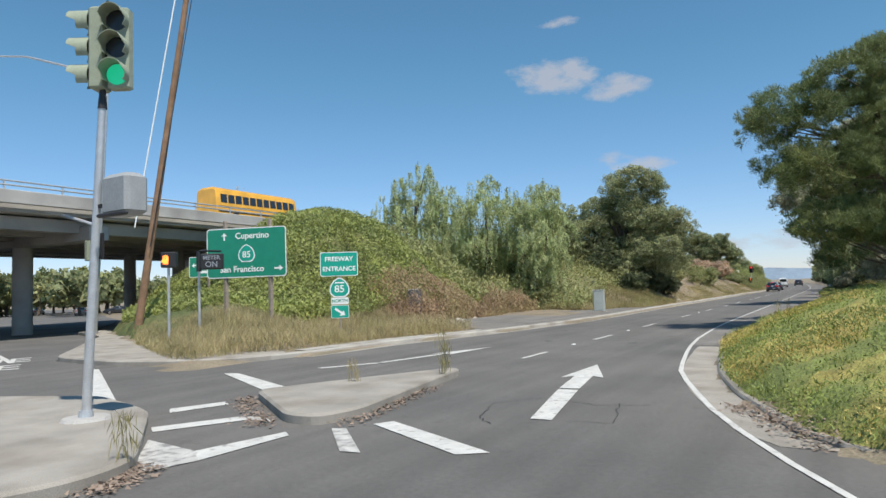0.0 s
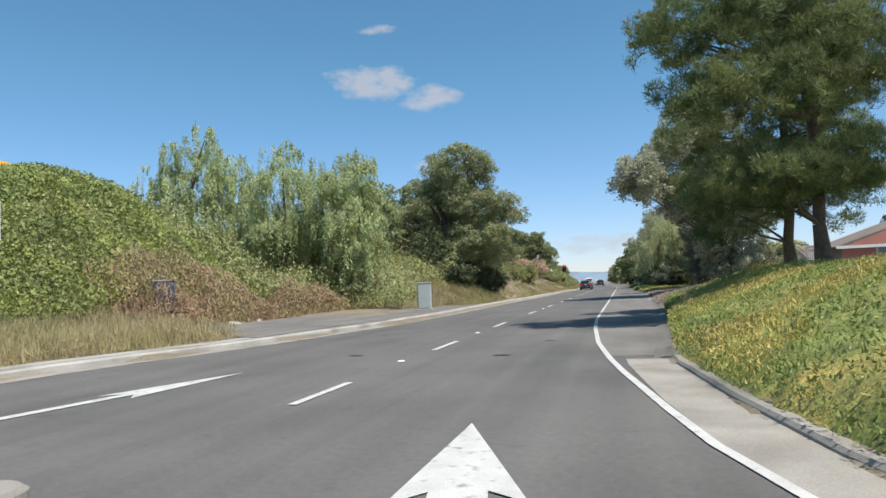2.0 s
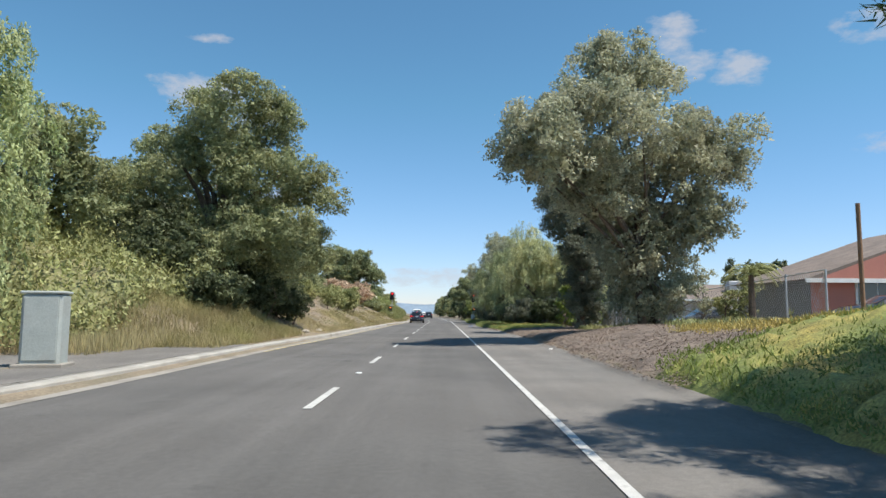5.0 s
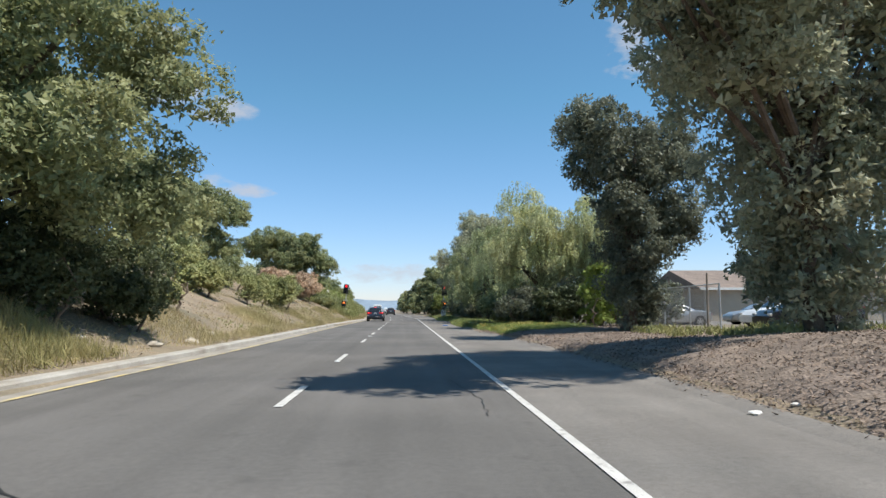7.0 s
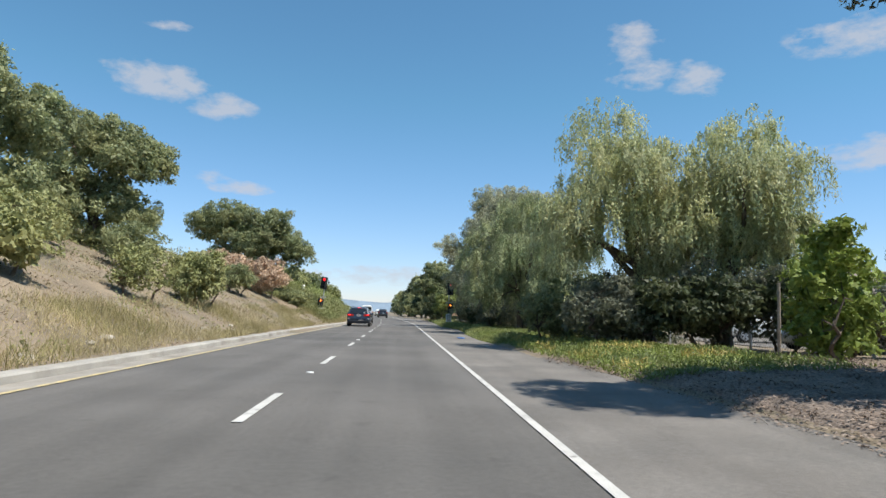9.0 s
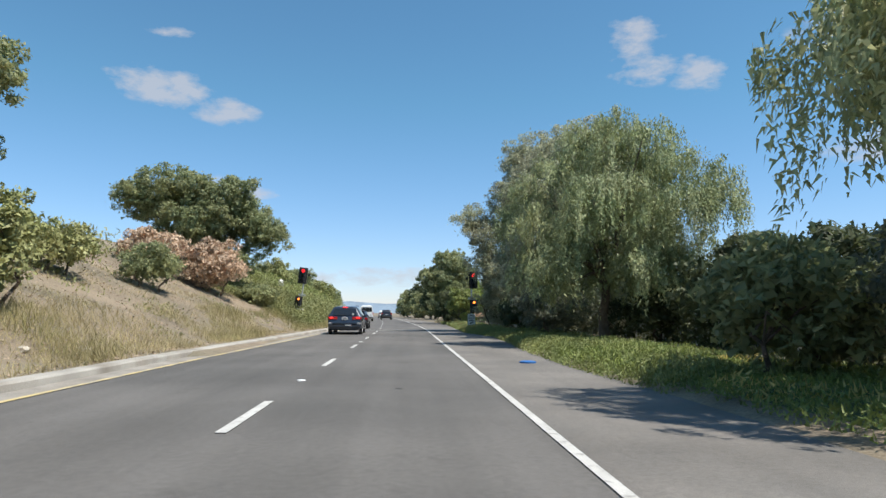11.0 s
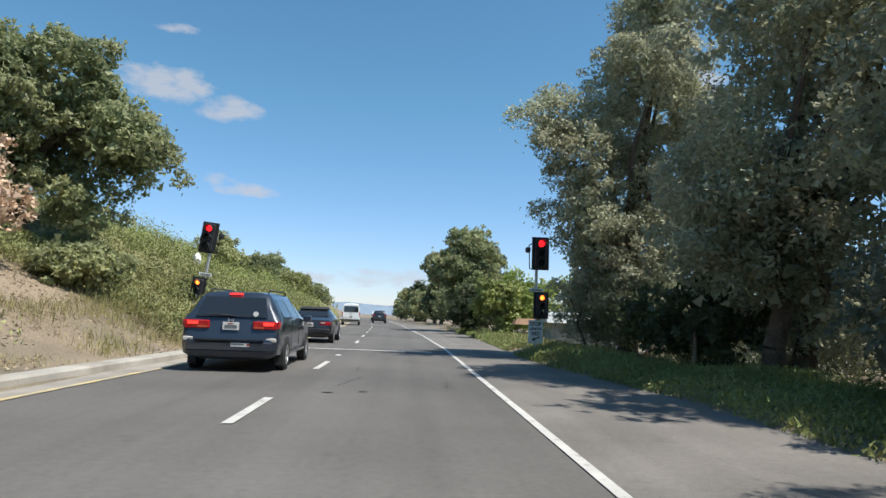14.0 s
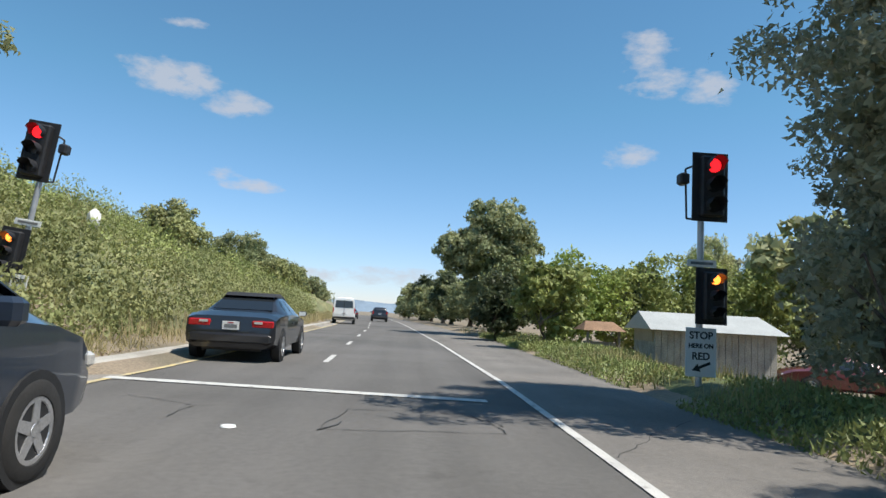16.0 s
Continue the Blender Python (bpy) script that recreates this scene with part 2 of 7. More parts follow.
STRAW_GREEN = leaf_material("half_green_grass", (0.294, 0.272, 0.110), second=(0.380, 0.306, 0.160), trans=0.25, rough=0.8)
LITTER = leaf_material("leaf_litter", (0.291, 0.222, 0.173), second=(0.218, 0.163, 0.122), trans=0.05, rough=0.9)

LITTER_PALE = leaf_material("pale_dry_leaf_litter", (0.430, 0.335, 0.240), second=(0.345, 0.265, 0.190), trans=0.05, rough=0.9)
MULCH = leaf_material("dark_bark_mulch", (0.220, 0.172, 0.142), second=(0.310, 0.250, 0.200), trans=0.03, rough=0.95)
MAT_MULCH = material("mulch_bed", (0.185, 0.145, 0.118), 0.95, scale=1.4, vary=0.3, fine=24, fine_vary=0.45, bump=1.0, second=(0.225, 0.178, 0.138), second_scale=0.7, second_soft=0.2)
MAT_ICE = material("ice_plant_mat", (0.182, 0.210, 0.056), 0.85, scale=3, vary=0.3, fine=26, fine_vary=0.4, bump=1.0, second=(0.420, 0.308, 0.084), second_scale=0.6, second_soft=0.12)
MAT_GREEN = material("green_plant_mat", (0.081, 0.101, 0.032), 0.85, scale=3, vary=0.3, fine=20, fine_vary=0.4, bump=1.0, second=(0.137, 0.129, 0.048), second_scale=0.5, second_soft=0.12)
MAT_BRUSH = material("brush_understorey", (0.161, 0.175, 0.077), 0.9, scale=1.5, vary=0.3, fine=12, fine_vary=0.4, bump=1.0, second=(0.238, 0.210, 0.105), second_scale=0.35, second_soft=0.15)


# ---------------------------------------------------------------- mesh helpers
class Build:
    """Collects vertices and faces of one mesh."""

    def __init__(self):
        self.v, self.f = [], []

    def add(self, verts, faces):
        n = len(self.v)
        self.v += [tuple(p) for p in verts]
        self.f += [tuple(i + n for i in f) for f in faces]
        return self

    def box(self, cx, cy, cz, sx, sy, sz, bevel=0.0, m=None):
        hx, hy, hz, b = sx / 2, sy / 2, sz / 2, bevel
        if b <= 0:
            vs = [Vector((cx + i * hx, cy + j * hy, cz + k * hz)) for k in (-1, 1) for j in (-1, 1) for i in (-1, 1)]
            fs = [(0, 2, 3, 1), (4, 5, 7, 6), (0, 1, 5, 4), (2, 6, 7, 3), (0, 4, 6, 2), (1, 3, 7, 5)]
        else:
            ring = lambda ax, ay: [(-ax + b, -ay), (ax - b, -ay), (ax, -ay + b), (ax, ay - b), (ax - b, ay), (-ax + b, ay), (-ax, ay - b), (-ax, -ay + b)]
            vs = []
            for z, s in ((-hz, b), (-hz + b, 0), (hz - b, 0), (hz, b)):
                vs += [Vector((cx + x, cy + y, cz + z)) for x, y in ring(hx - s, hy - s)]
            fs = [tuple(reversed(range(8))), tuple(range(24, 32))]
            for r in range(3):
                fs += [(r * 8 + i, r * 8 + (i + 1) % 8, r * 8 + 8 + (i + 1) % 8, r * 8 + 8 + i) for i in range(8)]
        if m is not None:
            vs = [m @ p for p in vs]
        return self.add(vs, fs)

    def tube(self, a, b, ra, rb=None, seg=10, caps=True):
        a, b = Vector(a), Vector(b)
        rb = ra if rb is None else rb
        axis = (b - a).normalized()
        side = axis.orthogonal().normalized()
        up = axis.cross(side)
        vs = []
        for p, r in ((a, ra), (b, rb)):
            vs += [p + (side * math.cos(2 * math.pi * i / seg) + up * math.sin(2 * math.pi * i / seg)) * r for i in range(seg)]
        fs = [(i, (i + 1) % seg, seg + (i + 1) % seg, seg + i) for i in range(seg)]
        if caps:
            fs += [tuple(reversed(range(seg))), tuple(range(seg, 2 * seg))]
        return self.add(vs, fs)

    def path(self, pts, radii, seg=8):
        for (a, b), (ra, rb) in zip(zip(pts, pts[1:]), zip(radii, radii[1:])):
            self.tube(a, b, ra, rb, seg)
        return self

    def prism(self, outline, z0, z1, m=None):
        """A flat outline in x, y raised from z0 to z1."""
        n = len(outline)
        vs = [Vector((x, y, z0)) for x, y in outline] + [Vector((x, y, z1)) for x, y in outline]
        if m is not None:
            vs = [m @ p for p in vs]
        return self.add(vs, [tuple(reversed(range(n))), tuple(range(n, 2 * n))] + [(i, (i + 1) % n, n + (i + 1) % n, n + i) for i in range(n)])

    def loft(self, rings, caps=True):
        n = len(rings[0])
        vs = [p for r in rings for p in r]
        fs = []
        for k in range(len(rings) - 1):
            fs += [(k * n + i, k * n + (i + 1) % n, (k + 1) * n + (i + 1) % n, (k + 1) * n + i) for i in range(n)]
        if caps:
            fs += [tuple(reversed(range(n))), tuple((len(rings) - 1) * n + i for i in range(n))]
        return self.add(vs, fs)

    def mesh(self, name, smooth=False, angle=40):
        me = bpy.data.meshes.new(name)
        me.from_pydata(self.v, [], self.f)
        bm = bmesh.new()
        bm.from_mesh(me)
        bmesh.ops.recalc_face_normals(bm, faces=bm.faces)
        bm.to_mesh(me)
        bm.free()
        if smooth:
            me.shade_smooth()
            me.set_sharp_from_angle(angle=radians(angle))
        return me


def thing(name, label, category, place=None, group="", kind=""):
    ob = new(name)
    if place is not None:
        ob.matrix_world = place
    return tagged(ob, label, category, group, kind)


def part(name, build, mat, parent=None, label="", smooth=False, place=None):
    me = build.mesh(name, smooth) if isinstance(build, Build) else build
    if not me.materials:
        me.materials.append(mat)
    ob = new(name, me)
    if place is not None:
        ob.matrix_basis = place
    if parent is not None:
        ob.parent = parent
    return tagged(ob, label)


def single(name, build, mat, label, category, kind="", smooth=False, place=None, group=""):
    return tagged(part(name, build, mat, None, "", smooth, place), label, category, group, kind)


def quads_mesh(name, centres, u, v, mat):
    """Many four-cornered leaves, given by centres and two half axes; u is the long one."""
    n = len(centres)
    vs = np.empty((n, 4, 3), np.float32)
    vs[:, 0] = centres - u
    vs[:, 1] = centres - 0.15 * u + v
    vs[:, 2] = centres + u
    vs[:, 3] = centres - 0.15 * u - v
    me = bpy.data.meshes.new(name)
    me.vertices.add(n * 4)
    me.vertices.foreach_set("co", vs.ravel())
    me.loops.add(n * 4)
    me.loops.foreach_set("vertex_index", np.arange(n * 4, dtype=np.int32))
    me.polygons.add(n)
    me.polygons.foreach_set("loop_start", np.arange(0, n * 4, 4, dtype=np.int32))
    me.update(calc_edges=True)
    me.materials.append(mat)
    return me


def blades_mesh(name, centres, u, v, mat):
    """Many three-cornered blades or leaflets, broad at the foot and pointed at the tip."""
    n = len(centres)
    vs = np.empty((n, 3, 3), np.float32)
    vs[:, 0] = centres + u
    vs[:, 1] = centres - u + v
    vs[:, 2] = centres - u - v
    me = bpy.data.meshes.new(name)
    me.vertices.add(n * 3)
    me.vertices.foreach_set("co", vs.ravel())
    me.loops.add(n * 3)
    me.loops.foreach_set("vertex_index", np.arange(n * 3, dtype=np.int32))
    me.polygons.add(n)
    me.polygons.foreach_set("loop_start", np.arange(0, n * 3, 3, dtype=np.int32))
    me.update(calc_edges=True)
    me.materials.append(mat)
    return me


def unit_rows(a):
    return a / np.maximum(np.linalg.norm(a, axis=1, keepdims=True), 1e-9)


# ---------------------------------------------------------------- lie of the land
def lerp_table(table, s):
    if s <= table[0][0]:
        return table[0][1]
    for (a, va), (b, vb) in zip(table, table[1:]):
        if s <= b:
            return va + (vb - va) * (s - a) / (b - a)
    return table[-1][1]


def smooth01(t):
    t = min(1.0, max(0.0, t))
    return t * t * (3 - 2 * t)


EDGE_LINE = [(-33, 7.6), (-31, 6.45), (-29.1, 5.5), (-27, 4.65), (-24.4, 3.8), (-22.4, 3.25), (-20.6, 2.95), (-17.1, 2.42), (-13.5, 2.06), (-8.3, 1.79), (-4, 1.7), (20, 1.76), (90, 1.8), (105, 1.45), (123, 0.75), (144, -0.1), (182, -2.2), (260, -8)]
RIGHT_EDGE = [(-35, 16.0), (-32.5, 11.0), (-30.4, 8.0), (-29.3, 6.6), (-28.4, 5.9), (-25.5, 4.8), (-23, 4.15), (-20.4, 3.74), (-16.8, 3.35), (-12, 3.6), (-4, 4.0), (3, 4.4), (14, 4.5), (30, 4.85), (38, 4.65), (44, 4.35), (52, 4.3), (58, 4.05), (64, 4.15), (71, 4.6), (76, 4.8), (83, 4.0), (87, 4.0), (94, 4.2), (110, 4.5), (120, 4.0), (139, 3.3), (182, 0.5), (260, -5)]
LEFT_KERB = [(-24, -9.4), (-21.6, -8.8), (-17, -8.5), (-13, -7.45), (-9.4, -6.95), (-4.5, -6.3), (4.5, -6.0), (17, -6.05), (28, -5.7), (47, -5.5), (61, -5.4), (72, -5.08), (76, -4.98), (89.6, -4.45), (96, -4.5), (107, -5.1), (126, -5.6), (182, -9), (260, -15)]
LANE_LINE = [(-24, -1.35), (-5, -1.5), (90, -1.5), (123, -2.4), (182, -5.2), (260, -11)]


def street_side(x, y):
    """Positive on the far side of the cross street's kerb line."""
    return (y + 24.6) - 0.52 * (-13 - x) if x < -9 else y + 22


def height(x, y):
    le, re = lerp_table(LEFT_KERB, y), lerp_table(RIGHT_EDGE, y)
    z = -0.08
    if x < le:
        d = le - x
        ss = street_side(x, y)
        if ss > 0:
            z = 0.12
            flat = 1.0 + 7.5 * (1 - smooth01((y - 9) / 8.0)) if y > -14 else 1.0 + 7.5 * smooth01((y + 20) / 6.0)
            rise = max(0.0, d - flat)
            top = 4.6 + 1.2 * smooth01((y - 85) / 15)
            slope = 0.30 if y < 14 else 0.40
            bank = min(top, slope * rise * smooth01(rise / 2.5 + 0.25))
            far = 3.4 * smooth01((d - 18) / 12) * smooth01((y - 8) / 14)
            z += (bank + far) * smooth01(ss / 9.0)
            r = math.hypot((x + 22.7) / 8.2, (y + 3.5) / 10.0)
            z += 4.2 * smooth01(1.15 - r) * smooth01(ss / 6)
            street = max(smooth01((-30.5 - x) / 4) * (1 - smooth01((y - 8) / 10)), smooth01((-46 - x) / 6))
            z = z * (1 - street) - 0.06 * street
            z += (1 - street) * 0.12 * noise.noise((x * 0.35, y * 0.35, 3.0)) * min(1, d / 3) + (1 - street) * 0.25 * noise.noise((x * 0.11, y * 0.11, 7.0)) * min(1, d / 5)
    elif x > re:
        d = x - re
        up = 1.12 * smooth01((d + 0.3) / 4.2) * (1 - 0.40 * smooth01((y - 2) / 10)) * (1 - 0.75 * smooth01((y - 18) / 12)) * (1 - smooth01((y - 45) / 12)) * smooth01((y + 40) / 9)
        down = -1.1 * smooth01((d - 1.2) / 5.0) * smooth01((y - 80) / 12) * (1 - smooth01((y - 118) / 20))
        z = 0.02 + up + down + 0.10 * smooth01(d / 0.8)
        z += 0.07 * noise.noise((x * 0.4, y * 0.4, 1.0)) * min(1, d / 1.5)
    return z


def axis_steps(stops):
    out = []
    for (a, step), (b, _) in zip(stops, stops[1:]):
        s = a
        while s < b - 1e-6:
            out.append(s)
            s += step
    out.append(stops[-1][0])
    return out


xs = axis_steps([(-2500, 1000), (-500, 140), (-80, 4), (-36, 0.9), (-3, 1.5), (3, 0.45), (16, 1.2), (40, 4), (80, 140), (500, 1000), (2500, 0)])
ys = axis_steps([(-1500, 500), (-500, 140), (-80, 5), (-45, 0.8), (130, 2.5), (200, 10), (300, 100), (700, 400), (2700, 0)])
ground_b = Build()
for y in ys:
    for x in xs:
        z = height(x, y) if -85 < x < 85 and -85 < y < 300 else -0.08
        ground_b.v.append((x, y, z))
nx = len(xs)
for j in range(len(ys) - 1):
    for i in range(nx - 1):
        ground_b.f.append((j * nx + i, j * nx + i + 1, (j + 1) * nx + i + 1, (j + 1) * nx + i))
ground = single("ground", ground_b, SOIL, "dry brown soil of the roadside banks and verges", "ground", "structure", True)


def strip(table_a, table_b, y0, y1, step, za, zb=None, off_a=0.0, off_b=0.0):
    """A sheet between two lines that follow the road."""
    b = Build()
    n = max(1, round((y1 - y0) / step))
    for k in range(n + 1):
        y = y0 + (y1 - y0) * k / n
        b.v += [(lerp_table(table_a, y) + off_a, y, za), (lerp_table(table_b, y) + off_b, y, za if zb is None else zb)]
    b.f = [(2 * k, 2 * k + 1, 2 * k + 3, 2 * k + 2) for k in range(n)]
    return b


road_b = strip(LEFT_KERB, RIGHT_EDGE, -22, 260, 1.5, 0.0)
road = single("road", road_b, ASPHALT, "grey asphalt two-lane ramp road, worn and patched", "road", "structure")
cross_b = Build()
cross_b.prism([(16, -35), (11, -32.5), (8.0, -30.4), (6.6, -29.3), (5.9, -28.4), (4.8, -25.5), (4.15, -23), (3.9, -21.5), (-8.75, -21.5), (-9.4, -24), (-10.8, -25.4), (-13, -25.8), (-17.4, -25.4), (-22, -21), (-28.5, -17), (-34.5, -14.8), (-60, 4), (-220, 90), (-240, 0), (-240, -110), (60, -110), (60, -60)], -0.3, -0.001)
crossing = single("crossroad", cross_b, ASPHALT, "grey asphalt of the crossroads and the street under the bridge", "road", "structure")


def kerb_run(name, table, y0, y1, step, inward, outward, top, label, mat=CONCRETE):
    """A kerb with a rounded nose along the road; inward is its face's offset from the line, outward its back."""
    n = max(1, round((y1 - y0) / step))
    rings = []
    for k in range(n + 1):
        y = y0 + (y1 - y0) * k / n
        x = lerp_table(table, y)
        t = top + 0.012 * noise.noise((x * 0.3, y * 0.9, 5.0))
        s = 1 if outward > inward else -1
        rings.append([Vector((x + inward, y, -0.12)), Vector((x + inward + 0.015 * s, y, t - 0.035)), Vector((x + inward + 0.05 * s, y, t)), Vector((x + outward, y, t)), Vector((x + outward, y, -0.12))])
    return single(name, Build().loft(rings), mat, label, "kerb", "structure")


kerb_run("kerb_left", LEFT_KERB, -23.5, 260, 2.0, 0.0, -0.35, 0.15, "weathered pale concrete kerb along the bank", CONCRETE_KERB)
kerb_run("kerb_right", RIGHT_EDGE, -33, -16.5, 0.8, -0.02, 0.22, 0.07, "pale concrete kerb along the ice plant bed")
berm = []
for k in range(63):
    y = -16.5 + k
    x = lerp_table(RIGHT_EDGE, y) + 0.10 * noise.noise((0.0, y * 0.35, 8.0))
    t = 0.045 + 0.014 * noise.noise((x * 0.3, y * 0.7, 5.0))
    berm.append([Vector((x - 0.30, y, -0.05)), Vector((x - 0.28, y, 0.004)), Vector((x - 0.08, y, t)), Vector((x + 0.10, y, t + 0.006)), Vector((x + 0.34, y, 0.0)), Vector((x + 0.34, y, -0.1))])
single("kerb_right_far", Build().loft(berm), ASPHALT_OLD, "low rounded old asphalt berm along the verge", "kerb", "structure", True)
single("gutter_left", strip(LEFT_KERB, LEFT_KERB, -22, 260, 2.0, 0.006, off_a=0.0, off_b=0.55), CONCRETE, "pale concrete gutter strip along the kerb", "gutter", "structure")
single("gutter_right", strip(RIGHT_EDGE, RIGHT_EDGE, -29.2, -16.5, 0.8, 0.006, off_a=-0.75, off_b=0.0), CONCRETE, "dusty concrete gutter beside the ice plant bed", "gutter", "structure")
single("shoulder", strip(EDGE_LINE, RIGHT_EDGE, -16, 200, 2.0, 0.005, off_a=0.05), ASPHALT_OLD, "paler old asphalt shoulder beside the edge line", "shoulder", "structure")

single("kerb_apron", strip(LEFT_KERB, LEFT_KERB, -21.5, 15.5, 1.5, 0.158, off_a=-0.95, off_b=-0.30), CONCRETE_KERB, "wide pale concrete strip on top of the kerb", "kerb", "structure")
# paved maintenance pull-out behind the kerb
walk_b = Build()
pull = []
for k in range(14):
    y = -11.5 + 27 * k / 13
    le = lerp_table(LEFT_KERB, y)
    back = le - 0.4 - 7.3 * min(1, (y + 11.5) / 5.5) ** 0.7 * (1 if y < 9 else max(0.05, (15.5 - y) / 6.5))
    pull += [(le - 0.35, y, 0.165), (back, y, 0.17)]
walk_b.add(pull, [(2 * k, 2 * k + 1, 2 * k + 3, 2 * k + 2) for k in range(13)])
single("pavement", walk_b, ASPHALT_OLD, "grey paved pull-out behind the kerb", "pavement", "structure")

# ---------------------------------------------------------------- painted lines


def painted(name, outlines, mat, label, z=0.010):
    for o in outlines:
        b = Build().prism(o, z, z + 0.003)
        single(name, b, mat, label, "road marking", "structure")


def line_strip(table, y0, y1, wide, step=1.5, z=0.011, mat=PAINT, name="edge_line", label="solid white edge line"):
    b = strip(table, table, y0, y1, step, z, off_a=-wide / 2, off_b=wide / 2)
    return single(name, b, mat, label, "road marking", "structure")


line_strip(EDGE_LINE, -33, 200, 0.105)
DASHES = [(-20.9, -19.1), (-14.4, -12.3), (-7.1, -4.8), (1.4, 3.9), (9.5, 11.95), (17.5, 19.8), (25.2, 27.5), (34.2, 36.7), (42.1, 44.6), (50.0, 52.3), (58.1, 60.4), (65.6, 67.8), (73.3, 75.4), (80.1, 82.3)]
DASHES += [(92.6 + 7.5 * k, 94.9 + 7.5 * k) for k in range(13)]
for y0, y1 in DASHES:
    xa, xb = lerp_table(LANE_LINE, y0), lerp_table(LANE_LINE, y1)
    painted("lane_dash", [[(xa - 0.06, y0), (xa + 0.06, y0), (xb + 0.06, y1), (xb - 0.06, y1)]], PAINT, "white broken lane line dash")
single("edge_line_left", strip(LEFT_KERB, LEFT_KERB, 14, 200, 2.0, 0.0115, off_a=0.50, off_b=0.61), PAINT_YELLOW, "faded yellowish edge line beside the gutter", "road marking", "structure")
painted("stop_line", [[(-4.05, 87.95), (1.2, 87.35), (1.2, 87.62), (-4.05, 88.22)]], PAINT, "white stop line at the ramp signals")
for y, x in ((-9.6, -1.5), (40.0, -1.5), (70.1, -1.5), (84.8, -1.5), (-16.4, -1.5), (6.7, -1.47), (25.0, -1.5), (55.0, -1.5)):
    dot = Build().loft([[Vector((x + r * math.cos(a) * 1.0, y + r * math.sin(a), h)) for a in [2 * math.pi * i / 10 for i in range(10)]] for r, h in ((0.075, 0.004), (0.068, 0.018), (0.03, 0.024))])
    single("lane_button", dot, SIGN_WHITE, "round white raised lane button", "road stud", "structure", True)


def arrow_outline(tip, tail, head_w, head_l, shaft_w, sweep=0.0):
    tip, tail = Vector(tip), Vector(tail)
    d = (tip - tail).normalized()
    s = Vector((-d.y, d.x))
    neck = tip - d * head_l
    pts = [tail - s * shaft_w / 2, neck - s * shaft_w / 2, neck - s * head_w / 2 - d * sweep, tip, neck + s * head_w / 2 - d * sweep, neck + s * shaft_w / 2, tail + s * shaft_w / 2]
    return [(p.x, p.y) for p in pts]


painted("lane_arrow", [arrow_outline((1.11, -21.83), (1.82, -25.75), 0.92, 2.15, 0.40, 0.25)], PAINT, "white straight-on lane arrow head, worn")
painted("lane_arrow", [[(1.65, -25.9), (2.05, -25.87), (2.66, -28.74), (2.31, -28.74)]], PAINT, "white lane arrow shaft, worn")
painted("lane_arrow", [arrow_outline((-3.95, -17.9), (-4.93, -22.85), 0.7, 2.3, 0.2, 0.25)], PAINT, "long thin white lane arrow, worn")
painted("guide_line", [[(-5.95, -24.45), (-5.75, -24.5), (-4.85, -23.0), (-5.05, -22.95)]], PAINT, "white guide line")
painted("limit_line", [[(0.25, -30.0), (0.42, -29.7), (2.7, -30.85), (2.35, -31.1)]], PAINT, "white crosswalk bar")
painted("limit_line", [[(-7.7, -26.15), (-7.3, -26.0), (-4.15, -27.45), (-4.35, -27.95)]], PAINT, "white crosswalk bar")
painted("crosswalk", [[(-13.1, -26.7), (-12.7, -26.6), (-6.15, -30.15), (-6.65, -30.35)]], PAINT, "white crosswalk edge line")
painted("crosswalk", [[(-2.97, -31.56), (-2.28, -30.31), (-1.94, -30.49), (-2.63, -31.77)]], PAINT, "white crosswalk line between the islands")
painted("crosswalk", [[(-2.28, -30.31), (-1.82, -30.24), (-1.43, -30.48), (-1.94, -30.49)]], PAINT, "white crosswalk line end between the islands")
painted("crosswalk", [[(-2.18, -32.15), (-0.93, -32.32), (-0.46, -32.64), (-0.63, -33.3), (-1.26, -32.93)]], PAINT_WORN, "worn white crosswalk corner")
painted("crosswalk", [[(-0.93, -32.32), (-0.64, -30.96), (-0.42, -31.11), (-0.46, -32.64)]], PAINT, "white crosswalk line between the islands")
painted("crosswalk", [[(-4.22, -30.32), (-3.83, -29.36), (-3.51, -29.56), (-3.85, -30.59)]], PAINT, "white crosswalk line between the islands")
painted("crosswalk", [[(-0.15, -30.5), (0.05, -30.4), (1.2, -31.5), (0.9, -31.55)]], PAINT_WORN, "faded crosswalk line on old asphalt")
painted("street_line", [[(-60, -11.5), (-18.5, -26.2), (-18.5, -26.4), (-60, -11.8)]], PAINT, "white bicycle lane line", 0.004)
painted("street_line", [[(-95, -32), (-16, -32.4), (-16, -32.55), (-95, -32.3)]], PAINT_WORN, "white lane line of the side street", 0.004)


def lettering(body, size, mat, parent, place, name="lettering", align="CENTER", thick=0.0):
    cu = bpy.data.curves.new(name, "FONT")
    cu.body, cu.size, cu.align_x, cu.align_y = body, size, align, "CENTER"
    cu.extrude, cu.offset = 0.002, thick
    tmp = new(name, cu)
    me = bpy.data.meshes.new_from_object(tmp.evaluated_get(bpy.context.evaluated_depsgraph_get()))
    bpy.data.objects.remove(tmp)
    me.materials.clear()
    me.materials.append(mat)
    ob = new(name, me)
    ob.matrix_basis = place
    if parent is not None:
        ob.parent = parent
    return ob


for word, x, y in (("LANE", -20.2, -27.0), ("BIKE", -17.4, -28.3)):
    t = lettering(word, 1.5, PAINT, None, pose(x, y, 0.002, 0, 0, 62) @ Matrix.Diagonal((1.1, 1.8, 1, 1)), "road_word")
    tagged(t, "white painted word " + word + " on the street", "road marking", "", "structure")


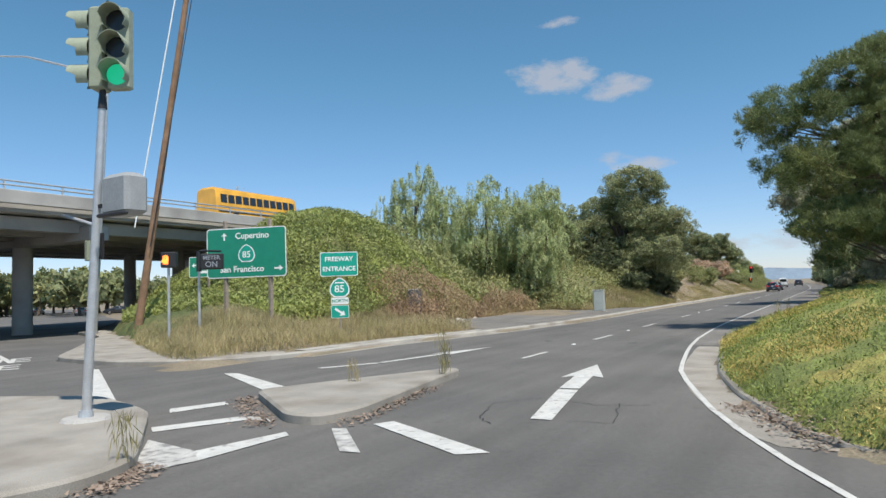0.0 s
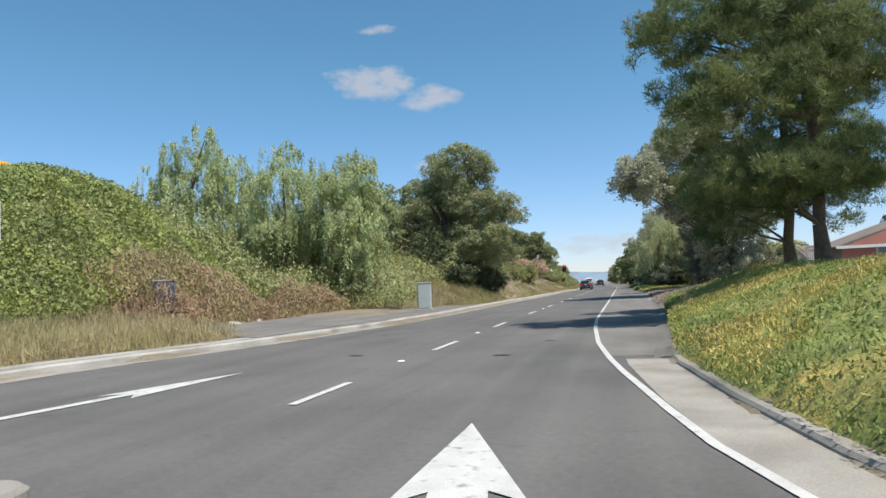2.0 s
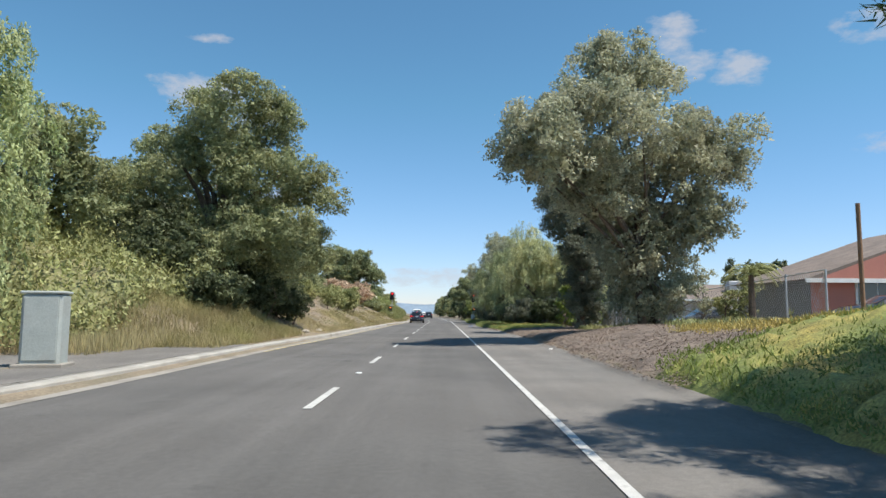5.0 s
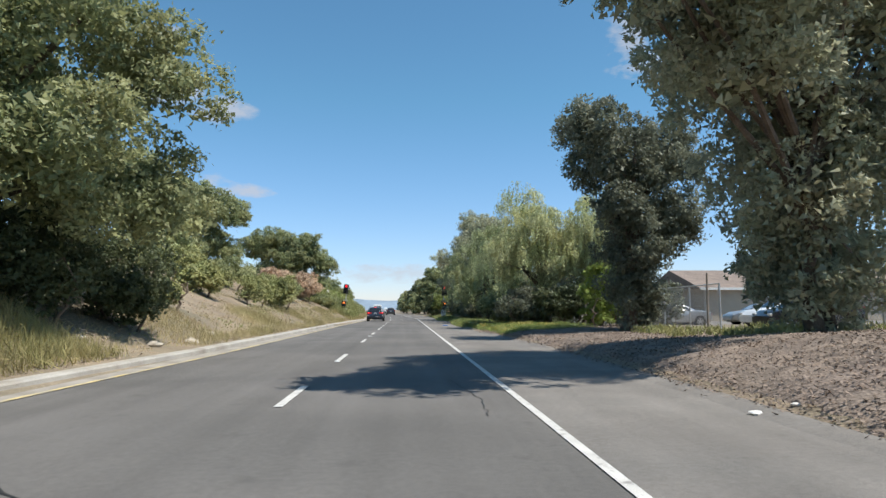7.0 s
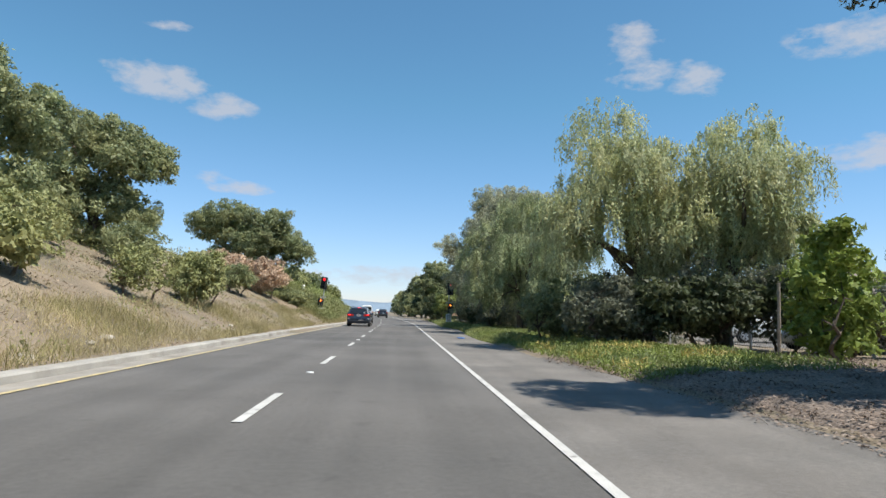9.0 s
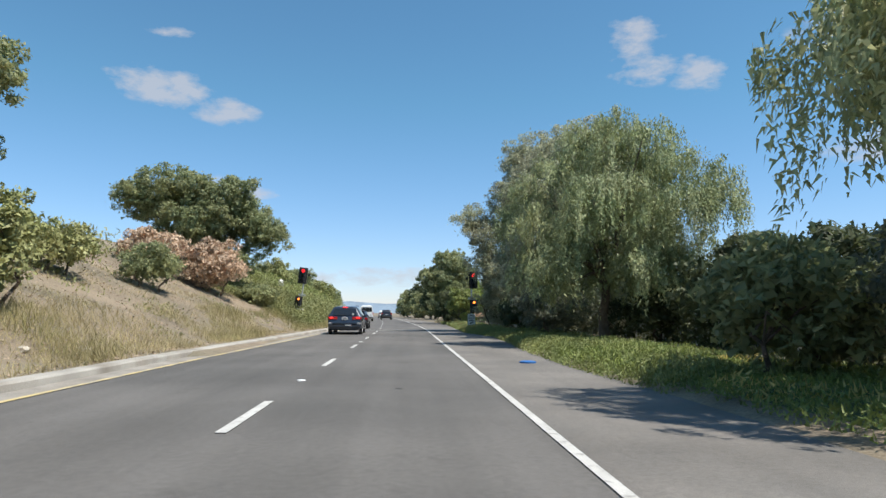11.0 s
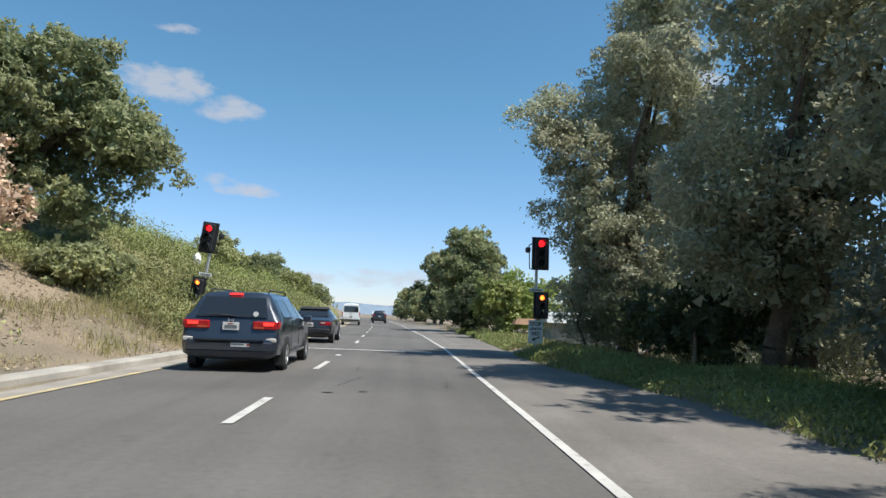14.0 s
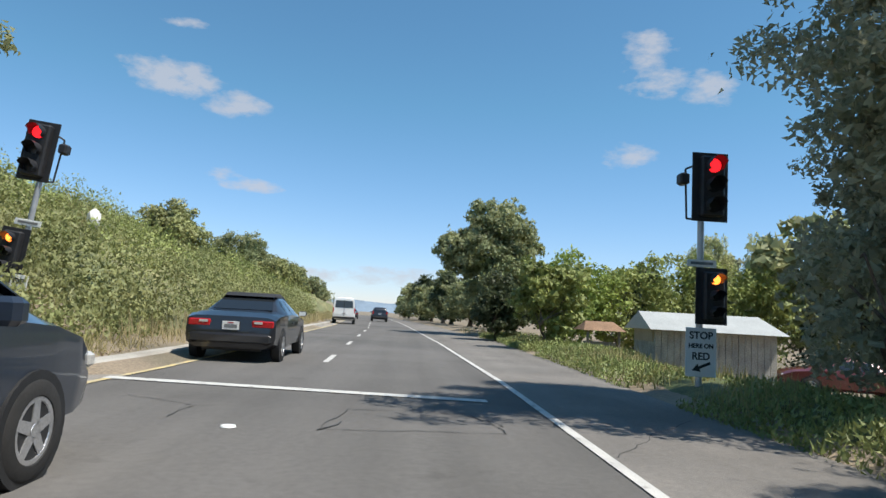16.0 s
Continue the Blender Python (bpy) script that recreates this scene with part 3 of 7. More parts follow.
# tar-sealed cracks, each a thin wandering band
def crack(pts, wide=0.035, seed=1):
    rnd = random.Random(seed)
    b = Build()
    for (x0, y0), (x1, y1) in zip(pts, pts[1:]):
        n = max(3, int(math.hypot(x1 - x0, y1 - y0) / 0.18))
        d = Vector((x1 - x0, y1 - y0)).normalized()
        s = Vector((-d.y, d.x))
        row = []
        for k in range(n + 1):
            j = rnd.uniform(-0.035, 0.035)
            w = wide * 0.32 * rnd.uniform(0.25, 1.0)
            p = Vector((x0 + (x1 - x0) * k / n, y0 + (y1 - y0) * k / n)) + s * j
            row += [(p.x - s.x * w, p.y - s.y * w, 0.0075), (p.x + s.x * w, p.y + s.y * w, 0.0075)]
        b.add(row, [(2 * k, 2 * k + 1, 2 * k + 3, 2 * k + 2) for k in range(n)])
    return single("road_crack", b, TAR, "dark tar-filled crack in the asphalt", "crack", "structure")


crack([(1.55, -29.0), (1.15, -27.7), (1.7, -26.9), (2.9, -27.3), (3.7, -27.0)], 0.032, 1)
crack([(1.6, -29.0), (1.9, -29.3)], 0.05, 2)
crack([(3.2, -27.0), (3.55, -28.6), (2.9, -28.7)], 0.032, 3)
crack([(-5.4, -21.0), (-4.8, -19.9), (-4.0, -20.1)], 0.03, 4)
crack([(-4.9, 12.0), (-3.6, 14.6), (-2.2, 13.2), (-3.6, 11.6)], 0.055, 5)
crack([(-4.2, 11.3), (-3.6, 12.9)], 0.05, 6)
crack([(-0.7, 85.0), (-0.55, 86.2), (0.95, 86.3), (1.1, 85.1), (-0.7, 84.9)], 0.032, 7)
crack([(-0.72, 84.85), (-0.5, 85.35)], 0.05, 8)
crack([(0.85, 86.2), (1.12, 85.5)], 0.05, 9)
crack([(-3.1, 86.5), (-2.2, 86.0), (-2.2, 85.2)], 0.03, 10)
crack([(-0.62, 79.9), (-0.67, 81.25)], 0.03, 15)
crack([(1.9, 84.2), (2.8, 85.6), (3.6, 86.6)], 0.025, 11)
crack([(-0.75, 77.2), (-0.5, 78.6)], 0.03, 12)
crack([(1.0, 77.2), (1.1, 78.4)], 0.025, 13)
crack([(0.95, 20.6), (1.2, 18.3), (1.15, 16.6)], 0.04, 14)
for x, y, r in ((0.3, -15.6, 0.3), (-2.9, -15.3, 0.28), (-2.2, 10.2, 0.2), (0.2, 53.8, 0.12), (-4.3, -9.8, 0.2), (0.9, -12.6, 0.25), (-0.8, 76.2, 0.16), (-0.3, 76.4, 0.14)):
    r *= 0.62
    rr = random.Random(int(x * 31 + y))
    o = [(x + r * rr.uniform(0.7, 1.1) * math.cos(a), y + 0.55 * r * rr.uniform(0.7, 1.1) * math.sin(a)) for a in [2 * math.pi * i / 12 for i in range(12)]]
    single("tar_patch", Build().prism(o, 0.0062, 0.0078), TAR, "small dark tar patch on the asphalt", "patch", "structure")

# ---------------------------------------------------------------- traffic islands


def island(name, outline, label):
    inner = []
    c = Vector((sum(p[0] for p in outline) / len(outline), sum(p[1] for p in outline) / len(outline)))
    for p in outline:
        d = (c - Vector(p))
        inner.append(Vector(p) + d.normalized() * 0.06)
    rings = [[Vector((x, y, -0.1)) for x, y in outline], [Vector((x, y, 0.13)) for x, y in outline], [Vector((p.x, p.y, 0.17)) for p in inner]]
    return single(name, Build().loft(rings), CONCRETE, label, "traffic island", "structure")


def rounded(pts, r=0.35, n=4):
    out = []
    m = len(pts)
    for i in range(m):
        p, a, b = Vector(pts[i]), Vector(pts[i - 1]), Vector(pts[(i + 1) % m])
        da, db = (a - p), (b - p)
        q = min(r, da.length * 0.45, db.length * 0.45)
        s, e = p + da.normalized() * q, p + db.normalized() * q
        for k in range(n + 1):
            t = k / n
            v = s * (1 - t) ** 2 + p * 2 * t * (1 - t) + e * t * t
            out.append((v.x, v.y))
    return out


island("island_near", rounded([(-3.65, -28.75), (-1.15, -30.45), (-0.5, -30.4), (-0.33, -29.6), (-1.3, -24.6), (-1.6, -24.5), (-2.7, -26.7)], 0.3), "pale worn concrete traffic island with a pointed end")
island("island_corner", rounded([(-3.75, -31.05), (-0.75, -33.3), (-0.5, -34.2), (-3.0, -42), (-16, -40), (-9.5, -31.7), (-6.2, -30.4)], 0.5), "pale concrete corner island under the signal pole")
island("kerb_return", rounded([(-9.1, -23.4), (-10.4, -24.9), (-13, -25.9), (-17.2, -25.5), (-28.5, -17.1), (-36, -14.2), (-36, -12.5), (-28, -15.4), (-17.5, -20.8), (-9.3, -22.0)], 0.8), "pale concrete kerb return and corner pavement")
pad = Build()
pad.tube((-3.85, -32.1, 0.16), (-3.85, -32.1, 0.215), 0.38, 0.34, 14)
single("pole_footing", pad, CONCRETE_GREY, "round concrete footing of the signal pole", "footing", "structure")


# ---------------------------------------------------------------- foliage
THIN = 0.70  # share of the leaves given below that is built, each a little larger


def tree(name, label, base, crown, lobes, lobe_r, leaves, leaf, mat, trunk_r=0.25, kind="leafy", seed=1, trunk_mat=None, limbs=7, low_open=0.0, squash=0.8, category="tree", stems=1, vase=0.0, clump_r=0.36):
    """A tapered trunk with limbs, and a crown of many small leaves in uneven clumps.
    crown: one mass or a list of masses, each a centre x, y, z and half sizes; lobes: how many boughs;
    leaf: length and width; vase narrows the crown's foot; clump_r: size of a clump against its bough."""
    leaves, leaf = int(leaves * THIN), (leaf[0] * 1.10, leaf[1] * 1.16)
    rnd = np.random.default_rng(seed)
    pr = random.Random(seed)
    masses = [crown] if isinstance(crown, tuple) else crown
    weight = np.array([(m[3] * m[4] * m[5]) ** (2 / 3) for m in masses])
    cx, cy, cz = (sum(w * m[i] for w, m in zip(weight, masses)) / weight.sum() for i in range(3))
    top = thing(name, label, category, pose(*base))
    bx, by, bz = base
    cs, lr = [], []
    quota = np.maximum(3, np.round(lobes * weight / weight.sum())).astype(int)
    for (mx, my, mz, rx, ry, rz), many in zip(masses, quota):
        r0 = min(lobe_r, 0.75 * min(rx, ry, rz))
        got, tries = 0, 0
        while got < many and tries < 900:
            tries += 1
            p = unit_rows(rnd.normal(size=(1, 3)))[0] * (rnd.uniform(0.25, 1.0) ** 0.5)
            if p[2] < -1 + low_open:
                continue
            k = 1 - vase * (1 - smooth01((p[2] + 1) / 1.15))
            q = np.array([mx + p[0] * (rx - r0 * 0.85) * k, my + p[1] * (ry - r0 * 0.85) * k, mz + p[2] * (rz - r0 * 0.72)])
            if all(np.linalg.norm(q - c) > r0 * (0.75 if kind == "weeping" else 0.62) for c in cs):
                cs.append(q)
                lr.append(r0 * rnd.uniform(0.55, 1.2))
                got += 1
    cs, lr = np.array(cs), np.array(lr)
    # trunk and limbs
    wood = Build()
    tm = trunk_mat or BARK
    for s in range(stems):
        ang = 2 * math.pi * s / max(1, stems) + pr.uniform(0, 1)
        ox, oy = (0.35 * math.cos(ang), 0.35 * math.sin(ang)) if stems > 1 else (0, 0)
        tr = trunk_r / (stems ** 0.5)
        pts = [Vector((ox, oy, -0.25))]
        fork = max(0.8, (cz - bz) * (0.55 if kind != "needle" else 1.25))
        for k in range(1, 6):
            t = k / 5
            pts.append(Vector((ox + (cx - bx) * 0.35 * t + pr.uniform(-.12, .12) + ox * 1.5 * t, oy + (cy - by) * 0.35 * t + pr.uniform(-.12, .12) + oy * 1.5 * t, fork * t)))
        wood.path(pts, [tr * (1.35 - 0.09 * k if k else 1.6) * (0.75 if k else 1) for k in range(6)], 9)
        near = sorted(range(len(cs)), key=lambda i: pr.random())[:limbs]
        for i in near:
            e = Vector(cs[i]) - Vector(base)
            a = pts[-1 - pr.randint(0, 1)] if kind != "needle" else min(pts[1:], key=lambda p: abs(p.z - e.z + 0.8))
            mid = (a + e) / 2 + Vector((pr.uniform(-.4, .4), pr.uniform(-.4, .4), pr.uniform(0, .5) if kind != "needle" else -0.1))
            wood.path([a, mid, e], [tr * 0.5, tr * 0.3, tr * 0.08] if kind != "needle" else [tr * 0.30, tr * 0.18, tr * 0.06], 6)
    part("trunk", wood, tm, top, "", True)
    # leaves, gathered in clumps, hanging tassels or tufts
    flat = 0.55 if kind == "needle" else squash
    if kind == "weeping":
        per, strands = 20, 5
        tassels = max(1, leaves // (per * strands))
        w = lr ** 2
        which = np.repeat(rnd.choice(len(cs), tassels, p=w / w.sum()), strands)
        d = unit_rows(rnd.normal(size=(tassels, 3)))
        d[:, 2] = np.abs(d[:, 2]) * 0.9 + 0.1 * d[:, 2]
        hub = np.repeat(d * rnd.uniform(0.35, 1.0, tassels)[:, None] ** 0.5, strands, 0) * lr[which][:, None] * np.array([1, 1, flat]) + cs[which]
        hub = hub + rnd.normal(size=hub.shape) * np.array([0.13, 0.13, 0.10])
        groups = tassels * strands
        leaves = groups * per
        span = np.repeat(rnd.uniform(0.35, 1.75, tassels), strands) * rnd.uniform(0.75, 1.1, groups)
        length = np.repeat(lr[which] * span, per)
        hub, dd = np.repeat(hub, per, 0), np.repeat(np.repeat(d, strands, 0), per, 0)
        t = np.tile(np.arange(per) / per, groups)
        out = dd * np.array([1, 1, 0])
        pos = hub + out * (0.35 * np.sqrt(t) * length * 0.5)[:, None] - np.array([0, 0, 1.0]) * (length * t ** 1.25)[:, None] + rnd.normal(size=(leaves, 3)) * 0.05
        u = unit_rows(rnd.normal(size=(leaves, 3)) * 0.55 + np.array([0, 0, -1.0]) + out * 0.3)
        ll = leaf[0] * rnd.uniform(0.55, 1.25, leaves)
        n = unit_rows(rnd.normal(size=(leaves, 3)) * 0.45 + dd * 0.9 + np.array([0.1, 0, 0.4]))
    else:
        size = clump_r * lr
        many = np.maximum(5, np.round(3.4 * (lr / size) ** 2 * 0.55)).astype(int)
        which = np.repeat(np.arange(len(cs)), many)
        m = len(which)
        away = unit_rows(cs - np.array([cx, cy, cz - 1.0]))
        d = unit_rows(rnd.normal(size=(m, 3)) + 0.45 * away[which] + np.array([0, 0, 0.25]))
        mid = cs[which] + d * (lr[which] * rnd.uniform(0.55, 1.05, m))[:, None] * np.array([1, 1, flat])
        cr = size[which] * rnd.uniform(0.6, 1.35, m)
        w = cr ** 2
        pick = rnd.choice(m, leaves, p=w / w.sum())
        e = unit_rows(rnd.normal(size=(leaves, 3)) + 0.55 * d[pick] + np.array([0, 0, 0.35]))
        reach = rnd.uniform(0.0, 1.0, leaves) ** 0.4 * np.where(rnd.uniform(0, 1, leaves) < 0.06, 1.45, 1.0)
        pos = mid[pick] + e * (cr[pick] * reach)[:, None] * np.array([1, 1, 0.8])
        ll = leaf[0] * rnd.uniform(0.55, 1.25, leaves)
        if kind == "needle":
            u = unit_rows(rnd.normal(size=(leaves, 3)) * 0.5 + e + np.array([0, 0, 0.45]))
            n = unit_rows(rnd.normal(size=(leaves, 3)) * 0.6 + e + np.array([0.2, 0, 0.3]))
        else:
            u = unit_rows(rnd.normal(size=(leaves, 3)) + e * 0.4)
            n = unit_rows(rnd.normal(size=(leaves, 3)) * 0.42 + e * 0.9 + np.array([0.12, 0, 0.4]))
            deep = rnd.uniform(0, 1, leaves) < 0.10
            pos[deep] = cs[which[pick[deep]]] + rnd.normal(size=(int(deep.sum()), 3)) * (0.3 * lr[which[pick[deep]]])[:, None]
            ll[deep] *= 1.7
    lw = ll * (leaf[1] / leaf[0]) * rnd.uniform(0.7, 1.25, leaves)
    pos[:, 2] = np.maximum(pos[:, 2], bz + 0.12)
    v = unit_rows(np.cross(n, u))
    me = blades_mesh("crown", (pos - np.array(base)).astype(np.float32), (u * ll[:, None] * 0.5).astype(np.float32), (v * lw[:, None] * 0.5).astype(np.float32), mat)
    part("crown", me, mat, top)
    return top


def cover(name, label, category, mat, side, y0, y1, d0, d1, lift, seed, step=0.3):
    """A lumpy closed carpet of low plants along the road, tapering to the soil at its rim."""
    b = Build()
    ny, nd = int((y1 - y0) / step), max(3, int((d1 - d0) / step))
    for j in range(ny + 1):
        y = y0 + (y1 - y0) * j / ny
        e = lerp_table(RIGHT_EDGE, y) if side > 0 else lerp_table(LEFT_KERB, y)
        for i in range(nd + 1):
            wob = 0.22 * noise.noise((y * 0.9, seed, 0.0)) if i in (0, nd) else 0.0
            x = e + side * (d0 + (d1 - d0) * i / nd + wob)
            rim = min(1.0, min(i, nd - i) / 2.0, min(j, ny - j) / 3.0)
            h = lift * rim * (0.55 + 0.6 * abs(noise.noise((x * 1.1, y * 1.1, seed))) + 0.5 * noise.noise((x * 3.1, y * 3.1, seed))) - 0.05 * (1 - rim)
            if side < 0 and street_side(x, y) < 0.6:
                h = -0.3
            b.v.append((x, y, height(x, y) + h))
    b.f = [(j * (nd + 1) + i, j * (nd + 1) + i + 1, (j + 1) * (nd + 1) + i + 1, (j + 1) * (nd + 1) + i) for j in range(ny) for i in range(nd)]
    return tagged(part(name, b, mat, None, "", True), label, category, "", "stuff")


def table_at(table, y):
    return np.interp(y, [p[0] for p in table], [p[1] for p in table])


LAND_X, LAND_Y = np.arange(-45, 26, 0.5), np.arange(-42, 195, 0.75)
LAND = np.array([[height(a, b) for a in LAND_X] for b in LAND_Y])


def land(x, y):
    """Height of the soil at many places at once."""
    i = np.clip((x - LAND_X[0]) / 0.5, 0, len(LAND_X) - 1.001)
    j = np.clip((y - LAND_Y[0]) / 0.75, 0, len(LAND_Y) - 1.001)
    i0, j0 = i.astype(int), j.astype(int)
    fi, fj = i - i0, j - j0
    top = LAND[j0, i0] * (1 - fi) + LAND[j0, i0 + 1] * fi
    return top * (1 - fj) + (LAND[j0 + 1, i0] * (1 - fi) + LAND[j0 + 1, i0 + 1] * fi) * fj


def spread(name, label, category, mat, region, count, leaf, rise, seed, lift=0.0, upright=0.6):
    """Low plants scattered on the land: blades or leaves. region(rnd, n) gives x, y arrays."""
    count, leaf = int(count * THIN), (leaf[0] * 1.08, leaf[1] * 1.18)
    rnd = np.random.default_rng(seed)
    x, y = region(rnd, count)
    h = land(x, y)
    amp = np.array([0.55 + 0.9 * max(0, noise.noise((a * 0.5, b * 0.5, seed * 1.7)) + 0.35) for a, b in zip(x, y)])
    zz = h + lift + rnd.uniform(0, 1, len(x)) ** 1.2 * rise * amp
    u = unit_rows(rnd.normal(size=(len(x), 3)) * (1 - upright) + np.array([0, 0, upright * 1.4]))
    ll = leaf[0] * rnd.uniform(0.5, 1.3, len(x))
    lw = leaf[1] * rnd.uniform(0.6, 1.3, len(x))
    zz = zz + u[:, 2] * ll * 0.35
    n = unit_rows(rnd.normal(size=(len(x), 3)) + np.array([0.2, -0.2, 0.5]))
    if upright <= 0.1:
        u = unit_rows(u * np.array([1, 1, 0.25]))
        n = unit_rows(rnd.normal(size=(len(x), 3)) * 0.3 + np.array([0, 0, 1.0]))
    v = unit_rows(np.cross(n, u))
    pos = np.stack([x, y, zz], 1)
    me = blades_mesh(name, pos.astype(np.float32), (u * ll[:, None] * 0.5).astype(np.float32), (v * lw[:, None] * 0.5).astype(np.float32), mat)
    return tagged(part(name, me, mat), label, category, "", "stuff")


def gz(x, y):
    return height(x, y)


def bush(name, label, x, y, rx, ry, h, leaves, leaf, mat, seed, lobes=14, category="bush", kind="leafy", z=None):
    z0 = gz(x, y) if z is None else z
    return tree(name, label, (x, y, z0), (x, y, z0 + h * 0.52, rx, ry, h * 0.55), lobes + 8, min(rx, ry, h) * 0.40, int(leaves * 0.85), (leaf[0] * 1.05, leaf[1] * 1.1), mat, 0.07, kind, seed, limbs=5, category=category, stems=2)


# left side, from the crossroads on
tree("pepper_tree", "tall light green pepper tree with drooping foliage on the bank", (-27.0, 12.0, gz(-27, 12)), (-26.6, 12.0, 8.2, 4.9, 4.2, 5.7), 50, 1.5, 64000, (0.17, 0.075), LEAF_PEPPER, 0.35, "weeping", 11, squash=1.0)
tree("pepper_tree", "light green pepper tree with hanging strands beside the oak", (-19.4, 11.8, gz(-19.4, 11.8)), (-19.2, 11.8, 7.0, 4.2, 3.8, 5.4), 46, 1.4, 62000, (0.165, 0.07), LEAF_PEPPER, 0.3, "weeping", 12, squash=1.0)
tree("pepper_tree", "slender light green pepper tree in front of the oak", (-14.6, 11.2, gz(-14.6, 11.2)), (-14.2, 11.2, 6.0, 3.2, 3.0, 4.9), 40, 1.2, 54000, (0.16, 0.068), LEAF_PEPPER, 0.25, "weeping", 13, squash=1.0)
tree("oak_tree", "broad dark green oak leaning over the road bank", (-11.5, 27.0, gz(-11.5, 27)), [(-10.6, 26.5, 11.2, 4.2, 4.4, 3.0), (-9.2, 26.0, 8.2, 4.4, 4.8, 2.7), (-6.4, 25.5, 7.3, 2.4, 3.0, 1.9), (-13.2, 26.8, 8.2, 4.6, 5.0, 3.4), (-9.4, 24.8, 4.9, 3.9, 4.2, 2.2), (-13.6, 24.4, 4.6, 4.4, 4.2, 2.5), (-7.4, 27.5, 4.6, 2.2, 2.8, 1.9), (-17.0, 25.8, 7.0, 3.2, 3.6, 3.0), (-11.6, 31.0, 5.4, 3.8, 3.8, 2.8), (-15.0, 32.5, 7.4, 3.6, 4.0, 3.2), (-12.0, 22.0, 3.0, 3.0, 2.2, 1.5)], 136, 1.35, 270000, (0.125, 0.085), LEAF_OAK, 0.5, "leafy", 14, limbs=16)
tree("oak_tree", "round olive green oak on top of the bank", (-18.6, 56.5, gz(-18.6, 56.5)), [(-18.0, 56.5, 8.6, 3.8, 3.8, 3.0), (-20.0, 56.0, 10.2, 3.4, 3.6, 2.8), (-17.4, 56.2, 6.0, 3.4, 3.4, 2.0)], 46, 1.3, 62000, (0.18, 0.12), LEAF_OAK, 0.4, "leafy", 15)
tree("oak_tree", "olive green oak above the brown slope", (-17.6, 65.5, gz(-17.6, 65.5)), [(-16.0, 65.5, 9.4, 3.0, 3.2, 2.6), (-18.4, 65.5, 11.0, 3.4, 3.4, 2.5), (-15.9, 65.5, 6.8, 3.0, 2.8, 2.1), (-16.2, 65.0, 4.8, 2.8, 2.8, 1.8), (-19.6, 65.0, 7.8, 3.2, 3.2, 3.0)], 50, 1.3, 70000, (0.18, 0.12), LEAF_OAK, 0.4, "leafy", 16)
tree("oak_tree", "wide dark green oak at the end of the brown slope", (-13.8, 90.5, gz(-13.8, 90.5)), [(-13.9, 90.2, 8.2, 4.6, 4.4, 2.9), (-16.4, 90.5, 9.3, 3.4, 4.0, 2.3), (-12.8, 90.5, 9.2, 3.2, 4.0, 2.2), (-10.3, 90.0, 6.9, 2.3, 3.0, 1.9), (-14.3, 90.0, 6.6, 4.0, 4.0, 2.2), (-18.2, 90.5, 8.8, 2.0, 3.0, 1.7), (-11.6, 89.4, 5.0, 2.2, 2.4, 1.3)], 84, 1.25, 120000, (0.16, 0.11), LEAF_OAK, 0.4, "leafy", 17)
bush("dead_bush", "dried brown bush with dead leaves on the slope", -11.0, 82.6, 2.3, 2.2, 3.1, 17000, (0.14, 0.10), LEAF_DEAD, 18, 12)
bush("dead_bush", "low dried brown bush higher on the slope", -14.3, 81.2, 2.6, 2.0, 2.1, 14000, (0.14, 0.10), LEAF_DEAD, 28, 14)
bush("bush", "dense green shrub between the pepper tree and the oak", -15.6, 18.2, 2.9, 2.6, 5.6, 22000, (0.17, 0.11), LEAF_OAK, 29, 24)
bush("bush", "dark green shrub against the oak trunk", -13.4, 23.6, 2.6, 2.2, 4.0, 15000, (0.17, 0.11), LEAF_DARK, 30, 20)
bush("bush", "yellow-green bush at the foot of the slope", -9.7, 52.5, 1.5, 1.2, 2.2, 7000, (0.11, 0.06), LEAF_BRUSH, 19)
bush("bush", "dense green bush at the foot of the slope", -9.0, 58.0, 1.7, 1.7, 2.6, 15000, (0.11, 0.07), LEAF_BRUSH, 20)
for x, y, r, h, seed in ((-14.6, 53.0, 2.0, 2.2, 91), (-13.4, 61.0, 2.0, 2.4, 92), (-12.6, 68.0, 1.8, 2.0, 93), (-11.2, 73.5, 1.7, 2.0, 94)):
    bush("bush", "grey-green shrub at the foot of the oaks", x, y, r, r, h, 8000, (0.12, 0.08), LEAF_BRUSH if seed % 2 else LEAF_OAK, seed, 12)
bush("bush", "olive brush beneath the oaks", -11.4, 46.5, 1.6, 1.6, 1.6, 8000, (0.17, 0.10), LEAF_BRUSH, 21)
# dark leaf colour here stands in for the shade below the oak
bush("bush", "shrub under the leaning oak, leaves coloured dark for the shade", -9.6, 20.5, 1.8, 1.7, 1.8, 8000, (0.16, 0.10), LEAF_DARK, 22)
bush("bush", "shrub under the leaning oak, leaves coloured dark for the shade", -12.6, 21.5, 2.6, 2.0, 2.6, 11000, (0.17, 0.11), LEAF_DARK, 23)
bush("bush", "low green shrub below the dead bush", -9.2, 86.0, 1.8, 1.8, 1.4, 8000, (0.15, 0.10), LEAF_OAK, 24)
# more shrubs whose dark leaves paint in the oak's shaded understorey
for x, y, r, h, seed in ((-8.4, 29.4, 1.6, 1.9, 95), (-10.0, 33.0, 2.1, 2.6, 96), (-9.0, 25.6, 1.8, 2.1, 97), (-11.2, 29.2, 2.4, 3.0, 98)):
    bush("bush", "tangled shrub under the leaning oak, shade put into its dark leaves", x, y, r, r, h, 11000, (0.11, 0.07), LEAF_DARK, seed, 14)
